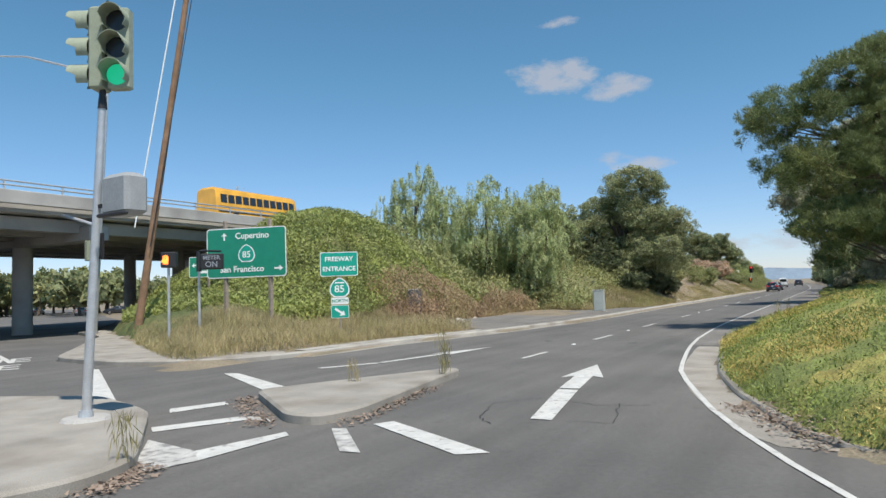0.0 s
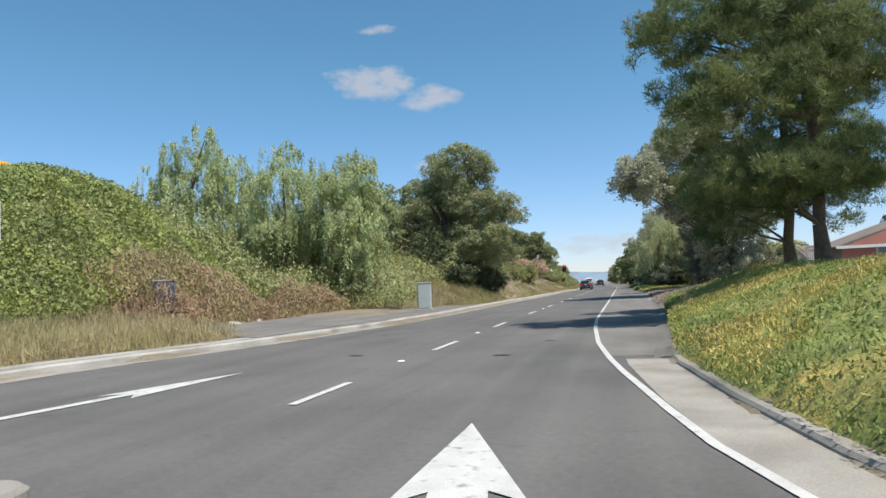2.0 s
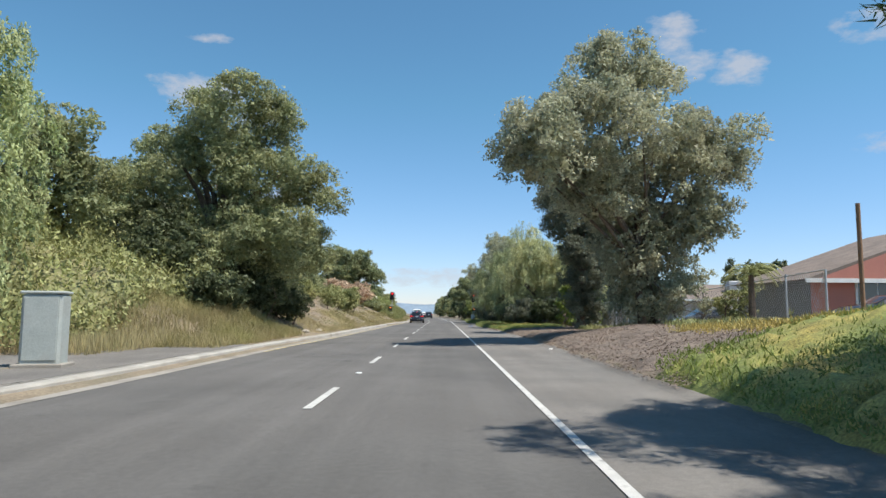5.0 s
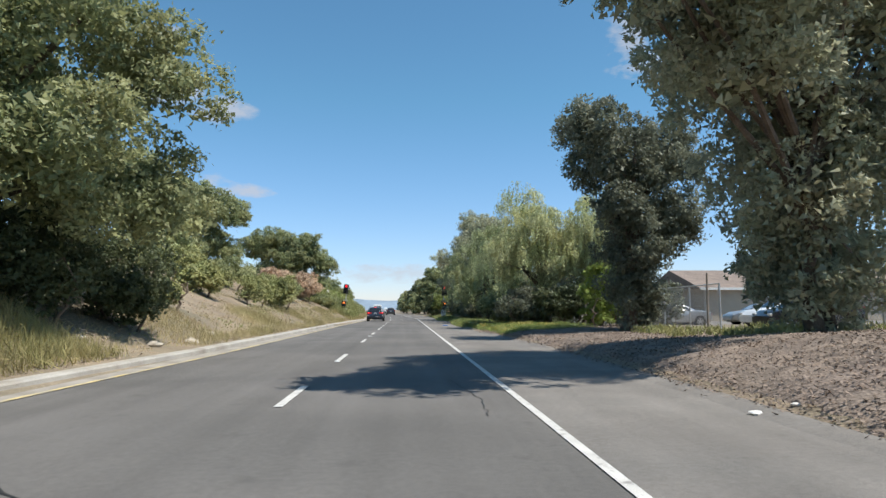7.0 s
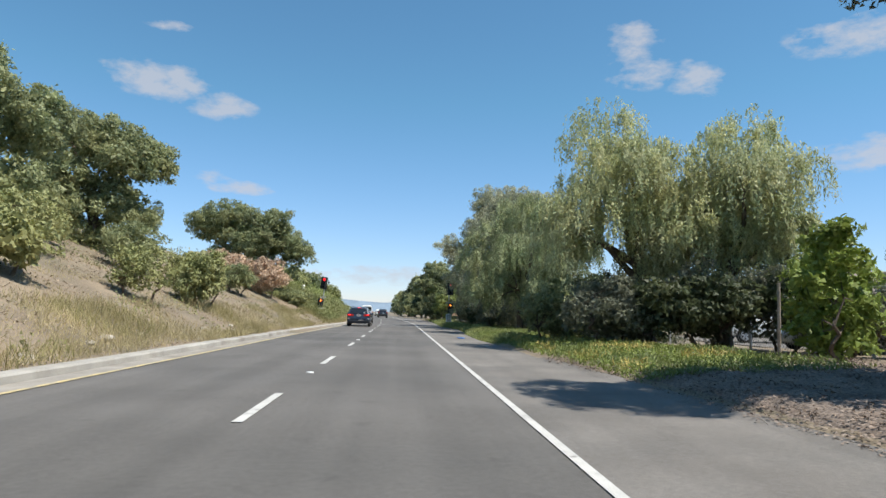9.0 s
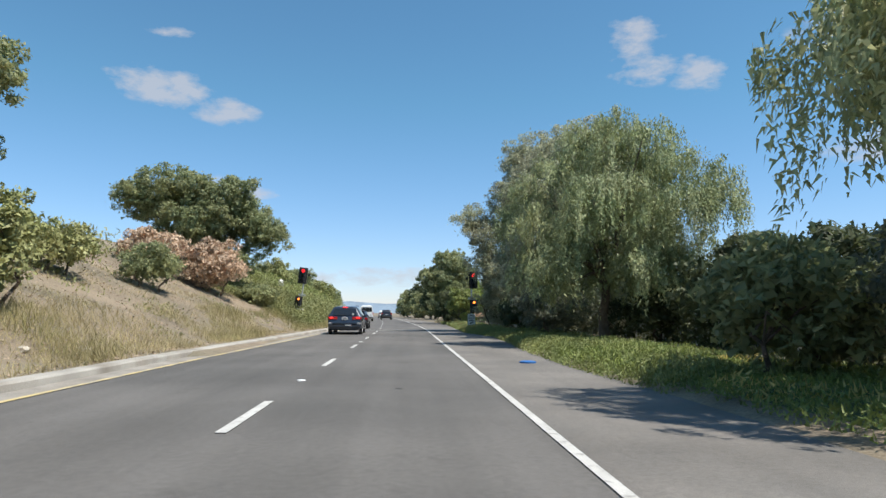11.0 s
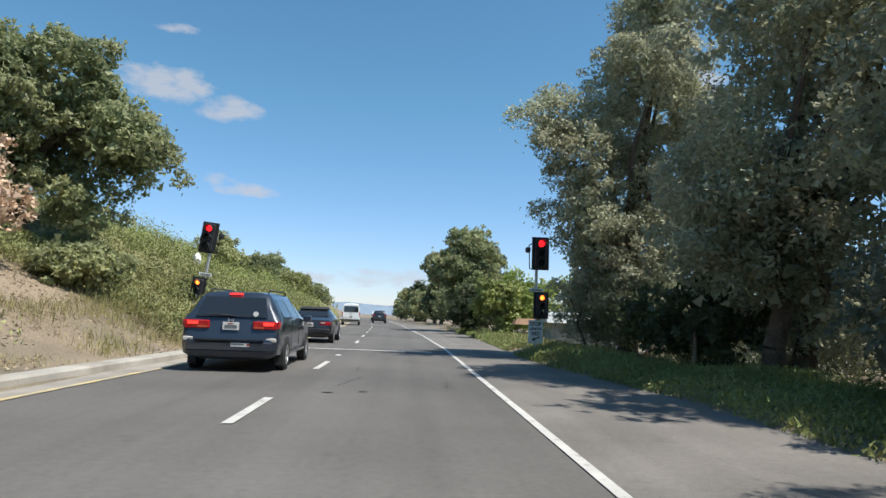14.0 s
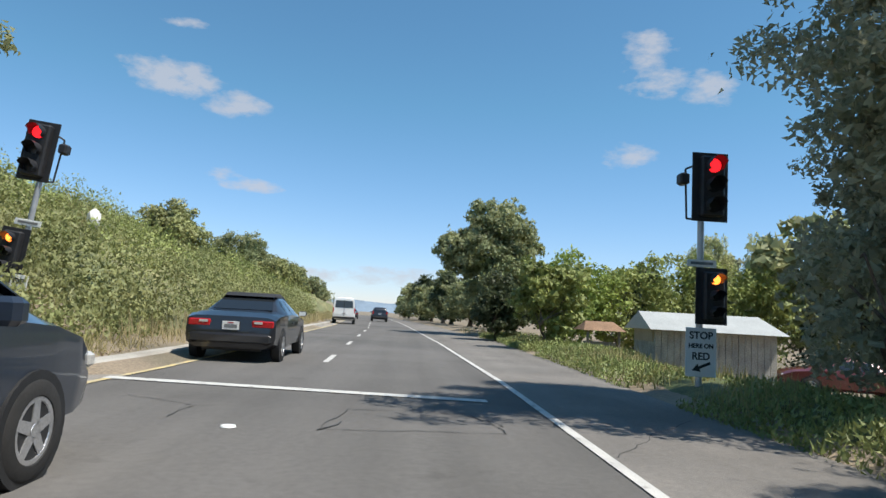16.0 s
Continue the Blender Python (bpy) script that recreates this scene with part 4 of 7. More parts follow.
bush("bush", "small green shrub on the slope", -9.6, 36.0, 0.9, 0.9, 1.2, 2600, (0.14, 0.09), LEAF_BRUSH, 25)

# right side
PINES = [
    ((8.67, -1.94), [(6.9, -2.0, 4.3, 2.6, 2.5, 2.1), (6.9, -2.0, 6.0, 2.2, 2.4, 1.6), (5.0, -2.2, 6.6, 1.0, 1.2, 1.0), (8.8, -1.8, 7.6, 3.0, 3.0, 2.7), (9.4, -1.8, 9.8, 2.4, 2.4, 1.8), (10.4, -2.0, 4.2, 2.4, 2.2, 2.0), (10.0, -1.8, 6.0, 2.2, 2.2, 1.6), (8.6, -2.4, 4.6, 2.2, 2.0, 1.6)], 205000, 31),
    ((8.47, -6.74), [(5.0, -8.6, 8.3, 2.3, 2.5, 1.6), (7.2, -7.6, 9.5, 2.6, 2.6, 1.7), (8.3, -6.8, 10.7, 1.7, 1.8, 1.4), (9.0, -6.6, 8.0, 2.8, 3.0, 2.4), (6.6, -8.4, 4.1, 2.4, 2.1, 1.5), (8.6, -7.8, 4.3, 2.0, 1.9, 1.4), (5.5, -8.8, 6.5, 1.7, 1.8, 1.3), (7.6, -8.0, 6.6, 2.5, 2.4, 1.5)], 225000, 32),
    # unseen third pine, added for the shade it throws on the bank
    ((12.8, -11.4), [(12.4, -11.2, 9.4, 3.2, 3.4, 2.4), (13.2, -10.8, 6.8, 3.0, 3.0, 1.8), (12.6, -11.4, 11.6, 2.0, 2.2, 1.3)], 55000, 33),
]
for (x, y), crown, many, seed in PINES:
    tree("pine_tree", "dark green pine with a bare lower trunk on the bank", (x, y, gz(x, y)), crown, 116 if seed < 33 else 40, 0.95, many, (0.165, 0.024), NEEDLES, 0.19, "needle", seed, limbs=34, clump_r=0.31)
tree("tall_tree", "tall grey-green tree with a dense leafy crown beside the car park", (10.4, 24.5, gz(10.4, 24.5)), [(4.4, 18.8, 8.3, 2.3, 2.8, 2.4), (7.4, 21.4, 9.6, 4.0, 3.8, 3.4), (8.8, 22.6, 12.6, 3.2, 3.2, 2.0), (12.6, 23.4, 9.2, 3.4, 3.2, 2.4), (9.6, 23.4, 7.2, 3.4, 3.0, 2.4), (7.4, 21.8, 7.0, 2.3, 2.5, 1.9), (9.9, 23.8, 4.8, 2.7, 2.6, 2.8), (12.2, 23.8, 6.0, 2.4, 2.4, 2.2), (10.2, 24.2, 2.4, 2.3, 2.1, 2.2)], 136, 1.25, 190000, (0.145, 0.09), LEAF_GREY, 0.28, "leafy", 33, limbs=18, stems=2)
tree("tall_tree", "dense dark grey-green tree standing close behind the verge", (9.4, 35.4, gz(9.4, 35.4)), [(8.7, 35.4, 8.1, 2.6, 2.8, 2.1), (9.6, 35.4, 5.6, 2.3, 2.4, 2.2), (11.4, 35.6, 7.8, 2.2, 2.4, 1.9), (11.0, 35.6, 5.2, 2.0, 2.1, 1.7), (9.9, 35.4, 4.0, 2.0, 2.1, 1.8), (9.9, 35.4, 2.1, 1.6, 1.7, 2.0)], 76, 1.0, 100000, (0.125, 0.08), LEAF_ASH, 0.3, "leafy", 34, limbs=10)
tree("pepper_tree", "dusty green pepper tree with hanging strands behind the verge", (9.3, 50.5, gz(9.3, 50.5)), [(8.2, 50.5, 6.5, 3.0, 3.2, 3.1), (6.6, 50.5, 4.6, 2.2, 2.6, 2.4), (9.7, 50.0, 4.5, 2.6, 2.8, 2.5)], 44, 1.2, 90000, (0.15, 0.052), LEAF_PEPPER_GREY, 0.3, "weeping", 35, squash=1.0)
tree("pepper_tree", "dusty green pepper tree with a split crown", (11.6, 49.5, gz(11.6, 49.5)), [(12.1, 49.0, 6.5, 2.5, 2.8, 3.0), (13.0, 49.0, 4.4, 2.2, 2.6, 2.4), (10.9, 49.4, 4.8, 2.2, 2.4, 2.4)], 40, 1.2, 80000, (0.15, 0.052), LEAF_PEPPER_GREY, 0.3, "weeping", 36, squash=1.0)
tree("pepper_tree", "large green pepper tree with long hanging strands over the verge", (7.8, 67.8, gz(7.8, 67.8)), [(8.2, 67.6, 6.4, 3.6, 3.8, 2.6), (5.8, 67.2, 5.0, 2.6, 3.0, 2.4), (10.6, 67.6, 5.4, 3.0, 3.4, 2.6), (8.0, 67.6, 3.8, 3.6, 3.6, 1.8), (8.4, 67.4, 8.0, 1.8, 2.0, 1.2), (6.2, 66.6, 3.0, 2.3, 2.4, 1.5), (9.6, 66.4, 3.0, 2.6, 2.4, 1.5)], 74, 1.0, 165000, (0.125, 0.044), LEAF_PEPPER_DEEP, 0.2, "weeping", 38, squash=1.0, limbs=12)
tree("tall_tree", "tall grey-olive tree in a dense row by the road", (7.8, 79.0, gz(7.8, 79)), [(8.0, 78.8, 7.2, 3.0, 3.4, 2.7), (10.4, 79.0, 7.4, 3.0, 3.4, 3.0), (9.0, 79.0, 9.8, 2.6, 3.0, 1.8), (8.2, 78.8, 4.6, 2.6, 2.8, 2.4), (8.4, 79.0, 2.0, 2.0, 2.4, 1.8), (6.8, 78.6, 3.2, 1.9, 2.0, 2.0)], 90, 1.15, 125000, (0.115, 0.075), LEAF_GREY, 0.3, "leafy", 39, limbs=12, stems=2)
tree("tall_tree", "grey-olive tree between the pepper tree and the grey row", (9.8, 73.4, gz(9.8, 73.4)), [(9.2, 73.2, 7.6, 3.0, 3.2, 2.8), (10.6, 73.4, 5.2, 2.8, 3.0, 2.6), (9.6, 73.4, 2.6, 2.0, 2.4, 2.2), (8.2, 74.6, 3.8, 2.0, 2.3, 2.1)], 64, 1.15, 80000, (0.135, 0.085), LEAF_GREY, 0.28, "leafy", 49, limbs=9)
tree("tall_tree", "grey-olive tree with a leaning crown beside the ramp signal", (7.0, 86.0, gz(7, 86)), [(5.4, 85.8, 6.7, 2.1, 2.3, 1.7), (5.8, 85.6, 4.6, 1.6, 1.8, 1.7), (7.5, 86.0, 8.4, 2.3, 2.8, 2.3), (7.5, 86.0, 5.2, 2.3, 2.4, 2.3), (9.2, 86.2, 7.2, 1.7, 2.0, 2.2), (6.9, 85.8, 3.4, 2.2, 2.2, 2.2), (7.0, 85.6, 1.5, 1.9, 2.0, 1.6), (7.9, 86.2, 10.9, 1.7, 2.2, 1.8)], 104, 1.0, 190000, (0.092, 0.060), LEAF_GREY, 0.28, "leafy", 40, limbs=12)
tree("oak_tree", "round green oak beyond the ramp signal", (5.8, 119.0, gz(5.8, 119)), (5.3, 118.5, 5.2, 3.5, 3.6, 3.6), 30, 1.15, 50000, (0.20, 0.12), LEAF_OAK, 0.3, "leafy", 41)
bush("bush", "bright yellow-green shrub in front of the fence", 9.7, 40.6, 1.2, 1.1, 3.1, 5500, (0.15, 0.09), LEAF_BRIGHT, 42)
bush("bush", "bright yellow-green shrub beside the dark trunk", 11.6, 43.4, 1.4, 1.4, 3.3, 6500, (0.15, 0.09), LEAF_BRIGHT, 43)
bush("bush", "green shrub below the pepper tree", 6.5, 53.5, 1.5, 1.6, 2.2, 9000, (0.15, 0.09), LEAF_OAK, 44)
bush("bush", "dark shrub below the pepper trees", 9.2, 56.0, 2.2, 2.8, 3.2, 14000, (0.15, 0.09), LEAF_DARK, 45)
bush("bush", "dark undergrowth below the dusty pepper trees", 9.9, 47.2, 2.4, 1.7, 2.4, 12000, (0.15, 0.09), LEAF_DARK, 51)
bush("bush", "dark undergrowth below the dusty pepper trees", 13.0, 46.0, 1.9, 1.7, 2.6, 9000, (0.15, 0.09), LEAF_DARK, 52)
for x, y, r, h, seed in ((7.4, 48.6, 1.9, 2.5, 81), (10.2, 48.2, 2.1, 2.8, 82), (12.8, 47.6, 2.0, 3.0, 83), (8.6, 51.6, 2.0, 2.6, 84), (14.2, 44.2, 1.6, 2.6, 85)):
    bush("bush", "dark dense shrub at the foot of the dusty pepper trees", x, y, r, r * 0.85, h, 13000, (0.12, 0.07), LEAF_ASH, seed, 18)
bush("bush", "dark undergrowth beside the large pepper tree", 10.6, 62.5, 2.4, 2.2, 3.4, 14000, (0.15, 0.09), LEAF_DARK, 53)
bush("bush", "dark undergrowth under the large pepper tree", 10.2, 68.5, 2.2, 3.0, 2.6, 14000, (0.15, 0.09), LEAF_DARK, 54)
bush("bush", "leafy green shrub on the verge", 12.5, 64.5, 1.8, 1.8, 3.6, 9000, (0.17, 0.10), LEAF_VINE, 46)
bush("bush", "dark undergrowth below the hanging strands", 7.2, 73.0, 2.2, 3.2, 2.4, 24000, (0.095, 0.06), LEAF_ASH, 47)
bush("bush", "dark shrub below the leaning crown", 6.1, 86.4, 1.4, 1.5, 4.0, 22000, (0.085, 0.055), LEAF_GREY, 56, 22)
bush("bush", "dark undergrowth between the trunks", 7.4, 81.8, 1.9, 3.0, 2.0, 16000, (0.13, 0.08), LEAF_DARK, 48)
for i, (x, y, r, h, m) in enumerate(((5.7, 104, 1.6, 3.6, LEAF_VINE), (7.6, 108, 2.2, 4.6, LEAF_BRIGHT), (10.5, 109, 2.3, 5.4, LEAF_VINE), (14.0, 110, 2.4, 5.6, LEAF_VINE), (17.6, 110, 2.4, 5.4, LEAF_VINE), (21, 111, 2.6, 5.4, LEAF_DARK), (4.9, 111.5, 1.6, 3.2, LEAF_DARK))):
    bush("hedge_bush", "large-leaved green hedge shrub behind the shed", x, y, r, r, h, 12000, (0.15, 0.11), m, 60 + i, 18)

def palm(label, x, y, high, fronds, reach, seed):
    """A young feather palm: a ringed trunk and arching fronds of narrow leaflets."""
    pr, rnd = random.Random(seed), np.random.default_rng(seed)
    z0 = gz(x, y)
    top = thing("palm_tree", label, "palm tree", pose(x, y, z0))
    trunk = Build()
    for k in range(9):
        trunk.tube((0, 0, high * k / 9 - 0.1), (0, 0, high * (k + 1) / 9 - 0.1), 0.17 - 0.006 * k, 0.15 - 0.006 * k, 9)
    part("trunk", trunk, BARK, top)
    for k in range(fronds):
        a, lift = 6.283 * k / fronds + pr.uniform(-0.2, 0.2), pr.uniform(0.25, 1.25)
        out = Vector((math.cos(a), math.sin(a), 0))
        pts = [Vector((0, 0, high)) + out * reach * q * math.cos(lift * (1 - q)) + Vector((0, 0, reach * (q * math.sin(lift) * 1.1 - 0.95 * q ** 2.4))) for q in [i / 9 for i in range(10)]]
        rib = part("frond", Build().path(pts, [0.02 - 0.0016 * i for i in range(10)], 5), LEAF_BRUSH, top)
        c, u, v = [], [], []
        side = out.cross(Vector((0, 0, 1)))
        for i in range(54):
            q = 0.12 + 0.86 * (i // 2) / 27
            j = min(8, int(q * 9))
            p = pts[j].lerp(pts[j + 1], q * 9 - j)
            d = (side * (1 if i % 2 else -1) + (pts[j + 1] - pts[j]).normalized() * 0.6 + Vector((0, 0, pr.uniform(-0.75, -0.15)))).normalized() * 0.17 * reach * (1.1 - 0.6 * q) * 0.9
            c.append(p + d)
            u.append(d)
            v.append(Vector((0, 0, 1)).cross(d).normalized() * 0.016)
        part("leaflets", blades_mesh("leaflets", np.array(c, np.float32), np.array(u, np.float32), np.array(v, np.float32), LEAF_BRUSH), LEAF_BRUSH, rib)
    return top


palm("young feather palm with arching fronds in front of the house", 13.4, 20.0, 2.3, 20, 1.25, 71)
bush("bush", "loose grey-green shrub beside the tall tree", 13.2, 26.4, 1.5, 1.4, 4.0, 7000, (0.13, 0.06), LEAF_GREY, 72, 10)
bush("bush", "loose grey-green shrub against the fence", 14.0, 22.6, 1.2, 1.2, 2.6, 5000, (0.12, 0.06), LEAF_BRUSH, 73, 8)
tree("conifer", "dark narrow conifer behind the car park building", (43.6, 90.0, gz(43.6, 90)), [(43.6, 90, 2.6 + 1.35 * k, 3.0 - 0.46 * k, 3.0 - 0.46 * k, 1.0) for k in range(6)], 90, 0.8, 14000, (0.42, 0.11), LEAF_DARK, 0.25, "needle", 74, limbs=12)
tree("pepper_tree", "small pale weeping tree behind the hedge", (16.6, 113.5, gz(16.6, 113.5)), (16.6, 113.5, 4.6, 1.3, 1.3, 2.2), 12, 0.8, 12000, (0.18, 0.06), LEAF_PEPPER_GREY, 0.18, "weeping", 75, squash=1.0)
tree("pepper_tree", "small pale weeping tree behind the hedge", (19.6, 114.0, gz(19.6, 114)), (19.6, 114.0, 4.8, 1.4, 1.3, 2.3), 12, 0.8, 12000, (0.18, 0.06), LEAF_PEPPER_GREY, 0.18, "weeping", 76, squash=1.0)

# far rows on both sides
rr = random.Random(5)
for i in range(12):
    y = 127 + 9.5 * i + rr.uniform(-2, 2)
    x = lerp_table(RIGHT_EDGE, y) + rr.uniform(2.6, 5)
    r, h = rr.uniform(2.8, 3.8), rr.uniform(5.0, 7.4)
    tree("oak_tree", "dark green roadside oak in the far row", (x, y, gz(x, y)), (x, y, gz(x, y) + h * 0.5, r, r, h * 0.55), 26, 1.2, 16000 if i < 3 else 5500, (0.22, 0.15) if i < 3 else (0.40, 0.28), LEAF_OAK if i % 3 else LEAF_DARK, 0.25, "leafy", 100 + i)
for i in range(13):
    y = 122 + 10 * i + rr.uniform(-2, 2)
    x = lerp_table(LEFT_KERB, y) - rr.uniform(6, 11)
    r, h = rr.uniform(2.2, 3.4), rr.uniform(3.4, 5.2)
    tree("roadside_tree", "rounded green tree on the bank beyond the ramp signal", (x, y, gz(x, y)), (x, y, gz(x, y) + h * 0.5, r, r, h * 0.52), 18, 1.1, 14000 if i < 3 else 4500, (0.19, 0.12) if i < 3 else (0.34, 0.22), LEAF_OAK if i % 2 else LEAF_BRUSH, 0.2, "leafy", 130 + i)
for i in range(16):
    x, y = rr.uniform(20, 75), rr.uniform(62, 150)
    r, h = rr.uniform(3, 4.5), rr.uniform(6, 9)
    if x < 24 and y < 70:
        continue
    tree("garden_tree", "dark green tree behind the buildings", (x, y, gz(x, y)), (x, y, gz(x, y) + h * 0.55, r, r, h * 0.45), 14, 1.5, 3200, (0.55, 0.40), LEAF_DARK if i % 3 else LEAF_OAK, 0.25, "leafy", 160 + i)
for i in range(24):
    a = rr.uniform(0, 1)
    x, y = -78 - 60 * a + rr.uniform(-12, 12), -14 + 52 * a + rr.uniform(-8, 26)
    r, h = rr.uniform(4, 6.5), rr.uniform(6, 10)
    tree("street_tree", "hazy green tree along the street beyond the bridge", (x - 12, y + 4, 0), (x - 12, y + 4, h * 0.55, r, r, h * 0.45), 14, 1.8, 2000, (0.8, 0.6), LEAF_OAK if i % 2 else LEAF_BRUSH, 0.25, "leafy", 190 + i)


# distant woods along the road's far end, and a low ridge on the horizon
rnd = np.random.default_rng(9)
n = 32000
row = rnd.integers(0, 150, n)
wx = np.where(rnd.uniform(0, 1, 150) < 0.5, rnd.uniform(-150, -28, 150), rnd.uniform(4, 150, 150))
wy = rnd.uniform(250, 420, 150)
wr = rnd.uniform(3.5, 6.5, 150)
d = unit_rows(rnd.normal(size=(n, 3)))
pos = np.stack([wx[row], wy[row], wr[row] * 0.8], 1) + d * (wr[row] * rnd.uniform(0.3, 1.05, n))[:, None]
pos[:, 2] = np.maximum(pos[:, 2], 0.3)
u = unit_rows(rnd.normal(size=(n, 3))) * 0.68
v = unit_rows(np.cross(u, rnd.normal(size=(n, 3)))) * 0.32
tagged(part("far_woods", blades_mesh("far_woods", pos.astype(np.float32), u.astype(np.float32), v.astype(np.float32), LEAF_OAK), LEAF_OAK), "dark green distant woods at the end of the road", "woods", "", "stuff")
ridge = Build()
for k in range(81):
    x = -2600 + 65 * k
    h = 34 + 26 * noise.noise((x * 0.0016, 2.0, 0.0)) + 9 * noise.noise((x * 0.008, 5.0, 0.0))
    ridge.v += [(x, 2250, -2), (x, 2350, max(8, h)), (x, 2600, -2)]
ridge.f = [f for k in range(80) for f in ((3 * k, 3 * k + 3, 3 * k + 4, 3 * k + 1), (3 * k + 1, 3 * k + 4, 3 * k + 5, 3 * k + 2))]
single("backdrop", ridge, material("hazy_hills", (0.20, 0.26, 0.32), 1.0, scale=0.01, vary=0.15, fine=0.08, fine_vary=0.1, bump=0), "low hazy blue-green hills on the horizon", "hills", "structure", True)


# ---------------------------------------------------------------- ground plants
def band(side, y0, y1, d0, d1, patch=None, thresh=-1.0, seed=0):
    """Places along the road between two distances behind its edge."""
    def make(rnd, n):
        m = int(n * (1.0 if patch is None else 2.2))
        y = rnd.uniform(y0, y1, m)
        d = d0 + (d1 - d0) * rnd.uniform(0, 1, m)
        x = table_at(RIGHT_EDGE, y) + d if side > 0 else table_at(LEFT_KERB, y) - d
        ok = np.ones(m, bool)
        if side < 0:
            ok &= np.where(x < -9, (y + 24.6) - 0.52 * (-13 - x), y + 22) > 0.3
        if patch is not None:
            ok &= np.array([noise.noise((a * patch, b * patch, 11.0 + seed)) > thresh for a, b in zip(x, y)])
        return x[ok][:n], y[ok][:n]
    return make


def disc(cx, cy, rx, ry):
    def make(rnd, n):
        a, r = rnd.uniform(0, 2 * math.pi, n * 2), np.sqrt(rnd.uniform(0, 1, n * 2))
        x, y = cx + rx * r * np.cos(a), cy + ry * r * np.sin(a)
        ok = np.array([street_side(p, q) > 0.5 and p < lerp_table(LEFT_KERB, q) - 9.0 for p, q in zip(x, y)])
        return x[ok][:n], y[ok][:n]
    return make


cover("ice_plant", "dense ice plant mat on the bank", "ground cover", MAT_ICE, 1, -34, 6, 0.0, 9.5, 0.32, 1, 0.26)
cover("ground_cover", "dense low plant mat beside the shoulder", "ground cover", MAT_GREEN, 1, 38, 117, 0.35, 3.8, 0.16, 2)
cover("brush", "dense vine and brush mat on the mound", "brush", MAT_GREEN, -1, -22, 16, 9.5, 25, 0.7, 3, 0.5)
cover("brush", "dense brush mat over the bank beyond the oak", "brush", MAT_BRUSH, -1, 93, 190, 1.6, 18, 1.2, 4, 0.5)
spread("ice_plant", "yellow-green ice plant leaves on the bank", "ground cover", ICE_GREEN, band(1, -34, 2, 0.04, 6.0), 130000, (0.068, 0.024), 0.30, 1, lift=0.10, upright=0.5)
spread("ice_plant", "yellow and rusty ice plant tips on the bank", "ground cover", ICE_YELLOW, band(1, -33, 0, 0.05, 3.8, 0.28, 0.02), 52000, (0.055, 0.020), 0.30, 2, lift=0.14, upright=0.6)
spread("ice_plant", "green ice plant leaves along the verge", "ground cover", ICE_GREEN, band(1, 2, 6, 0.2, 7), 12000, (0.11, 0.03), 0.24, 3, lift=0.05, upright=0.6)
spread("ice_plant", "yellow ice plant patches along the verge", "ground cover", ICE_YELLOW, band(1, 0, 13, 2.8, 8, 0.4, -0.1), 18000, (0.10, 0.028), 0.25, 4, lift=0.05, upright=0.7)
cover("mulch", "dark uneven bark mulch on the verge under the trees", "mulch", MAT_MULCH, 1, 4, 41, 0.12, 9.0, 0.10, 6, 0.25)
spread("leaf_litter", "dark bark chips and leaf litter under the trees", "leaf litter", MULCH, band(1, 3.5, 45, -0.12, 7.5), 130000, (0.055, 0.03), 0.05, 5, lift=0.06, upright=0.1)
spread("leaf_litter", "pale dry leaves scattered on the mulch", "leaf litter", LITTER, band(1, 5, 45, -0.2, 7.0, 0.5, -0.05), 22000, (0.06, 0.035), 0.06, 35, lift=0.06, upright=0.1)
spread("weeds", "low green weeds along the top of the mulch bank", "weeds", LEAF_BRUSH, band(1, 8, 34, 4.2, 8.5, 0.35, 0.0), 16000, (0.16, 0.05), 0.3, 36, lift=0.05, upright=0.6)
spread("ground_cover", "green and yellow low plants beside the shoulder", "ground cover", ICE_GREEN, band(1, 38.5, 62, 0.1, 4.4, 0.3, -0.4), 62000, (0.08, 0.028), 0.2, 6, lift=0.05, upright=0.5)
spread("ground_cover", "yellow low plants beside the shoulder", "ground cover", ICE_YELLOW, band(1, 40, 56, 0.3, 3.5, 0.4, 0.1), 7000, (0.11, 0.03), 0.22, 7, lift=0.05, upright=0.5)
spread("ground_cover", "green low plants along the shoulder", "ground cover", LEAF_VERGE, band(1, 53, 80, -0.12, 3.2), 95000, (0.072, 0.027), 0.27, 8, lift=0.03, upright=0.5)
spread("ground_cover", "green low plants below the ramp signal", "ground cover", LEAF_VERGE, band(1, 78, 116, -0.12, 3.2, 0.35, -0.2), 70000, (0.085, 0.035), 0.30, 9, lift=0.03, upright=0.5)
spread("ground_cover", "pale dry weeds below the ramp signal", "ground cover", STRAW_GREEN, band(1, 80, 125, 0.1, 5.0, 0.5, 0.0), 13000, (0.26, 0.02), 0.3, 10, upright=0.8)
spread("grass", "tall dry straw-coloured grass on the grassy verge", "grass", STRAW, band(-1, -25, -11.3, 1.0, 11, 0.25, -0.45), 66000, (0.42, 0.012), 0.6, 11, upright=0.62)
spread("grass", "half-green tall grass on the grassy verge", "grass", STRAW_GREEN, band(-1, -25, -10.8, 1.2, 12), 20000, (0.36, 0.016), 0.5, 12, upright=0.6)
spread("grass", "dry grass behind the paved pull-out", "grass", STRAW, band(-1, -11.3, 12, 7.7, 10), 28000, (0.38, 0.013), 0.45, 22, upright=0.65)
spread("grass", "half-green grass behind the paved pull-out", "grass", STRAW_GREEN, band(-1, -11.3, 14, 7.8, 12), 20000, (0.36, 0.016), 0.5, 23, upright=0.6)
spread("grass", "short dry grass along the kerb and on the slope", "grass", STRAW, band(-1, 16, 96, 0.6, 9, 0.45, 0.05), 34000, (0.17, 0.012), 0.08, 13, upright=0.55)
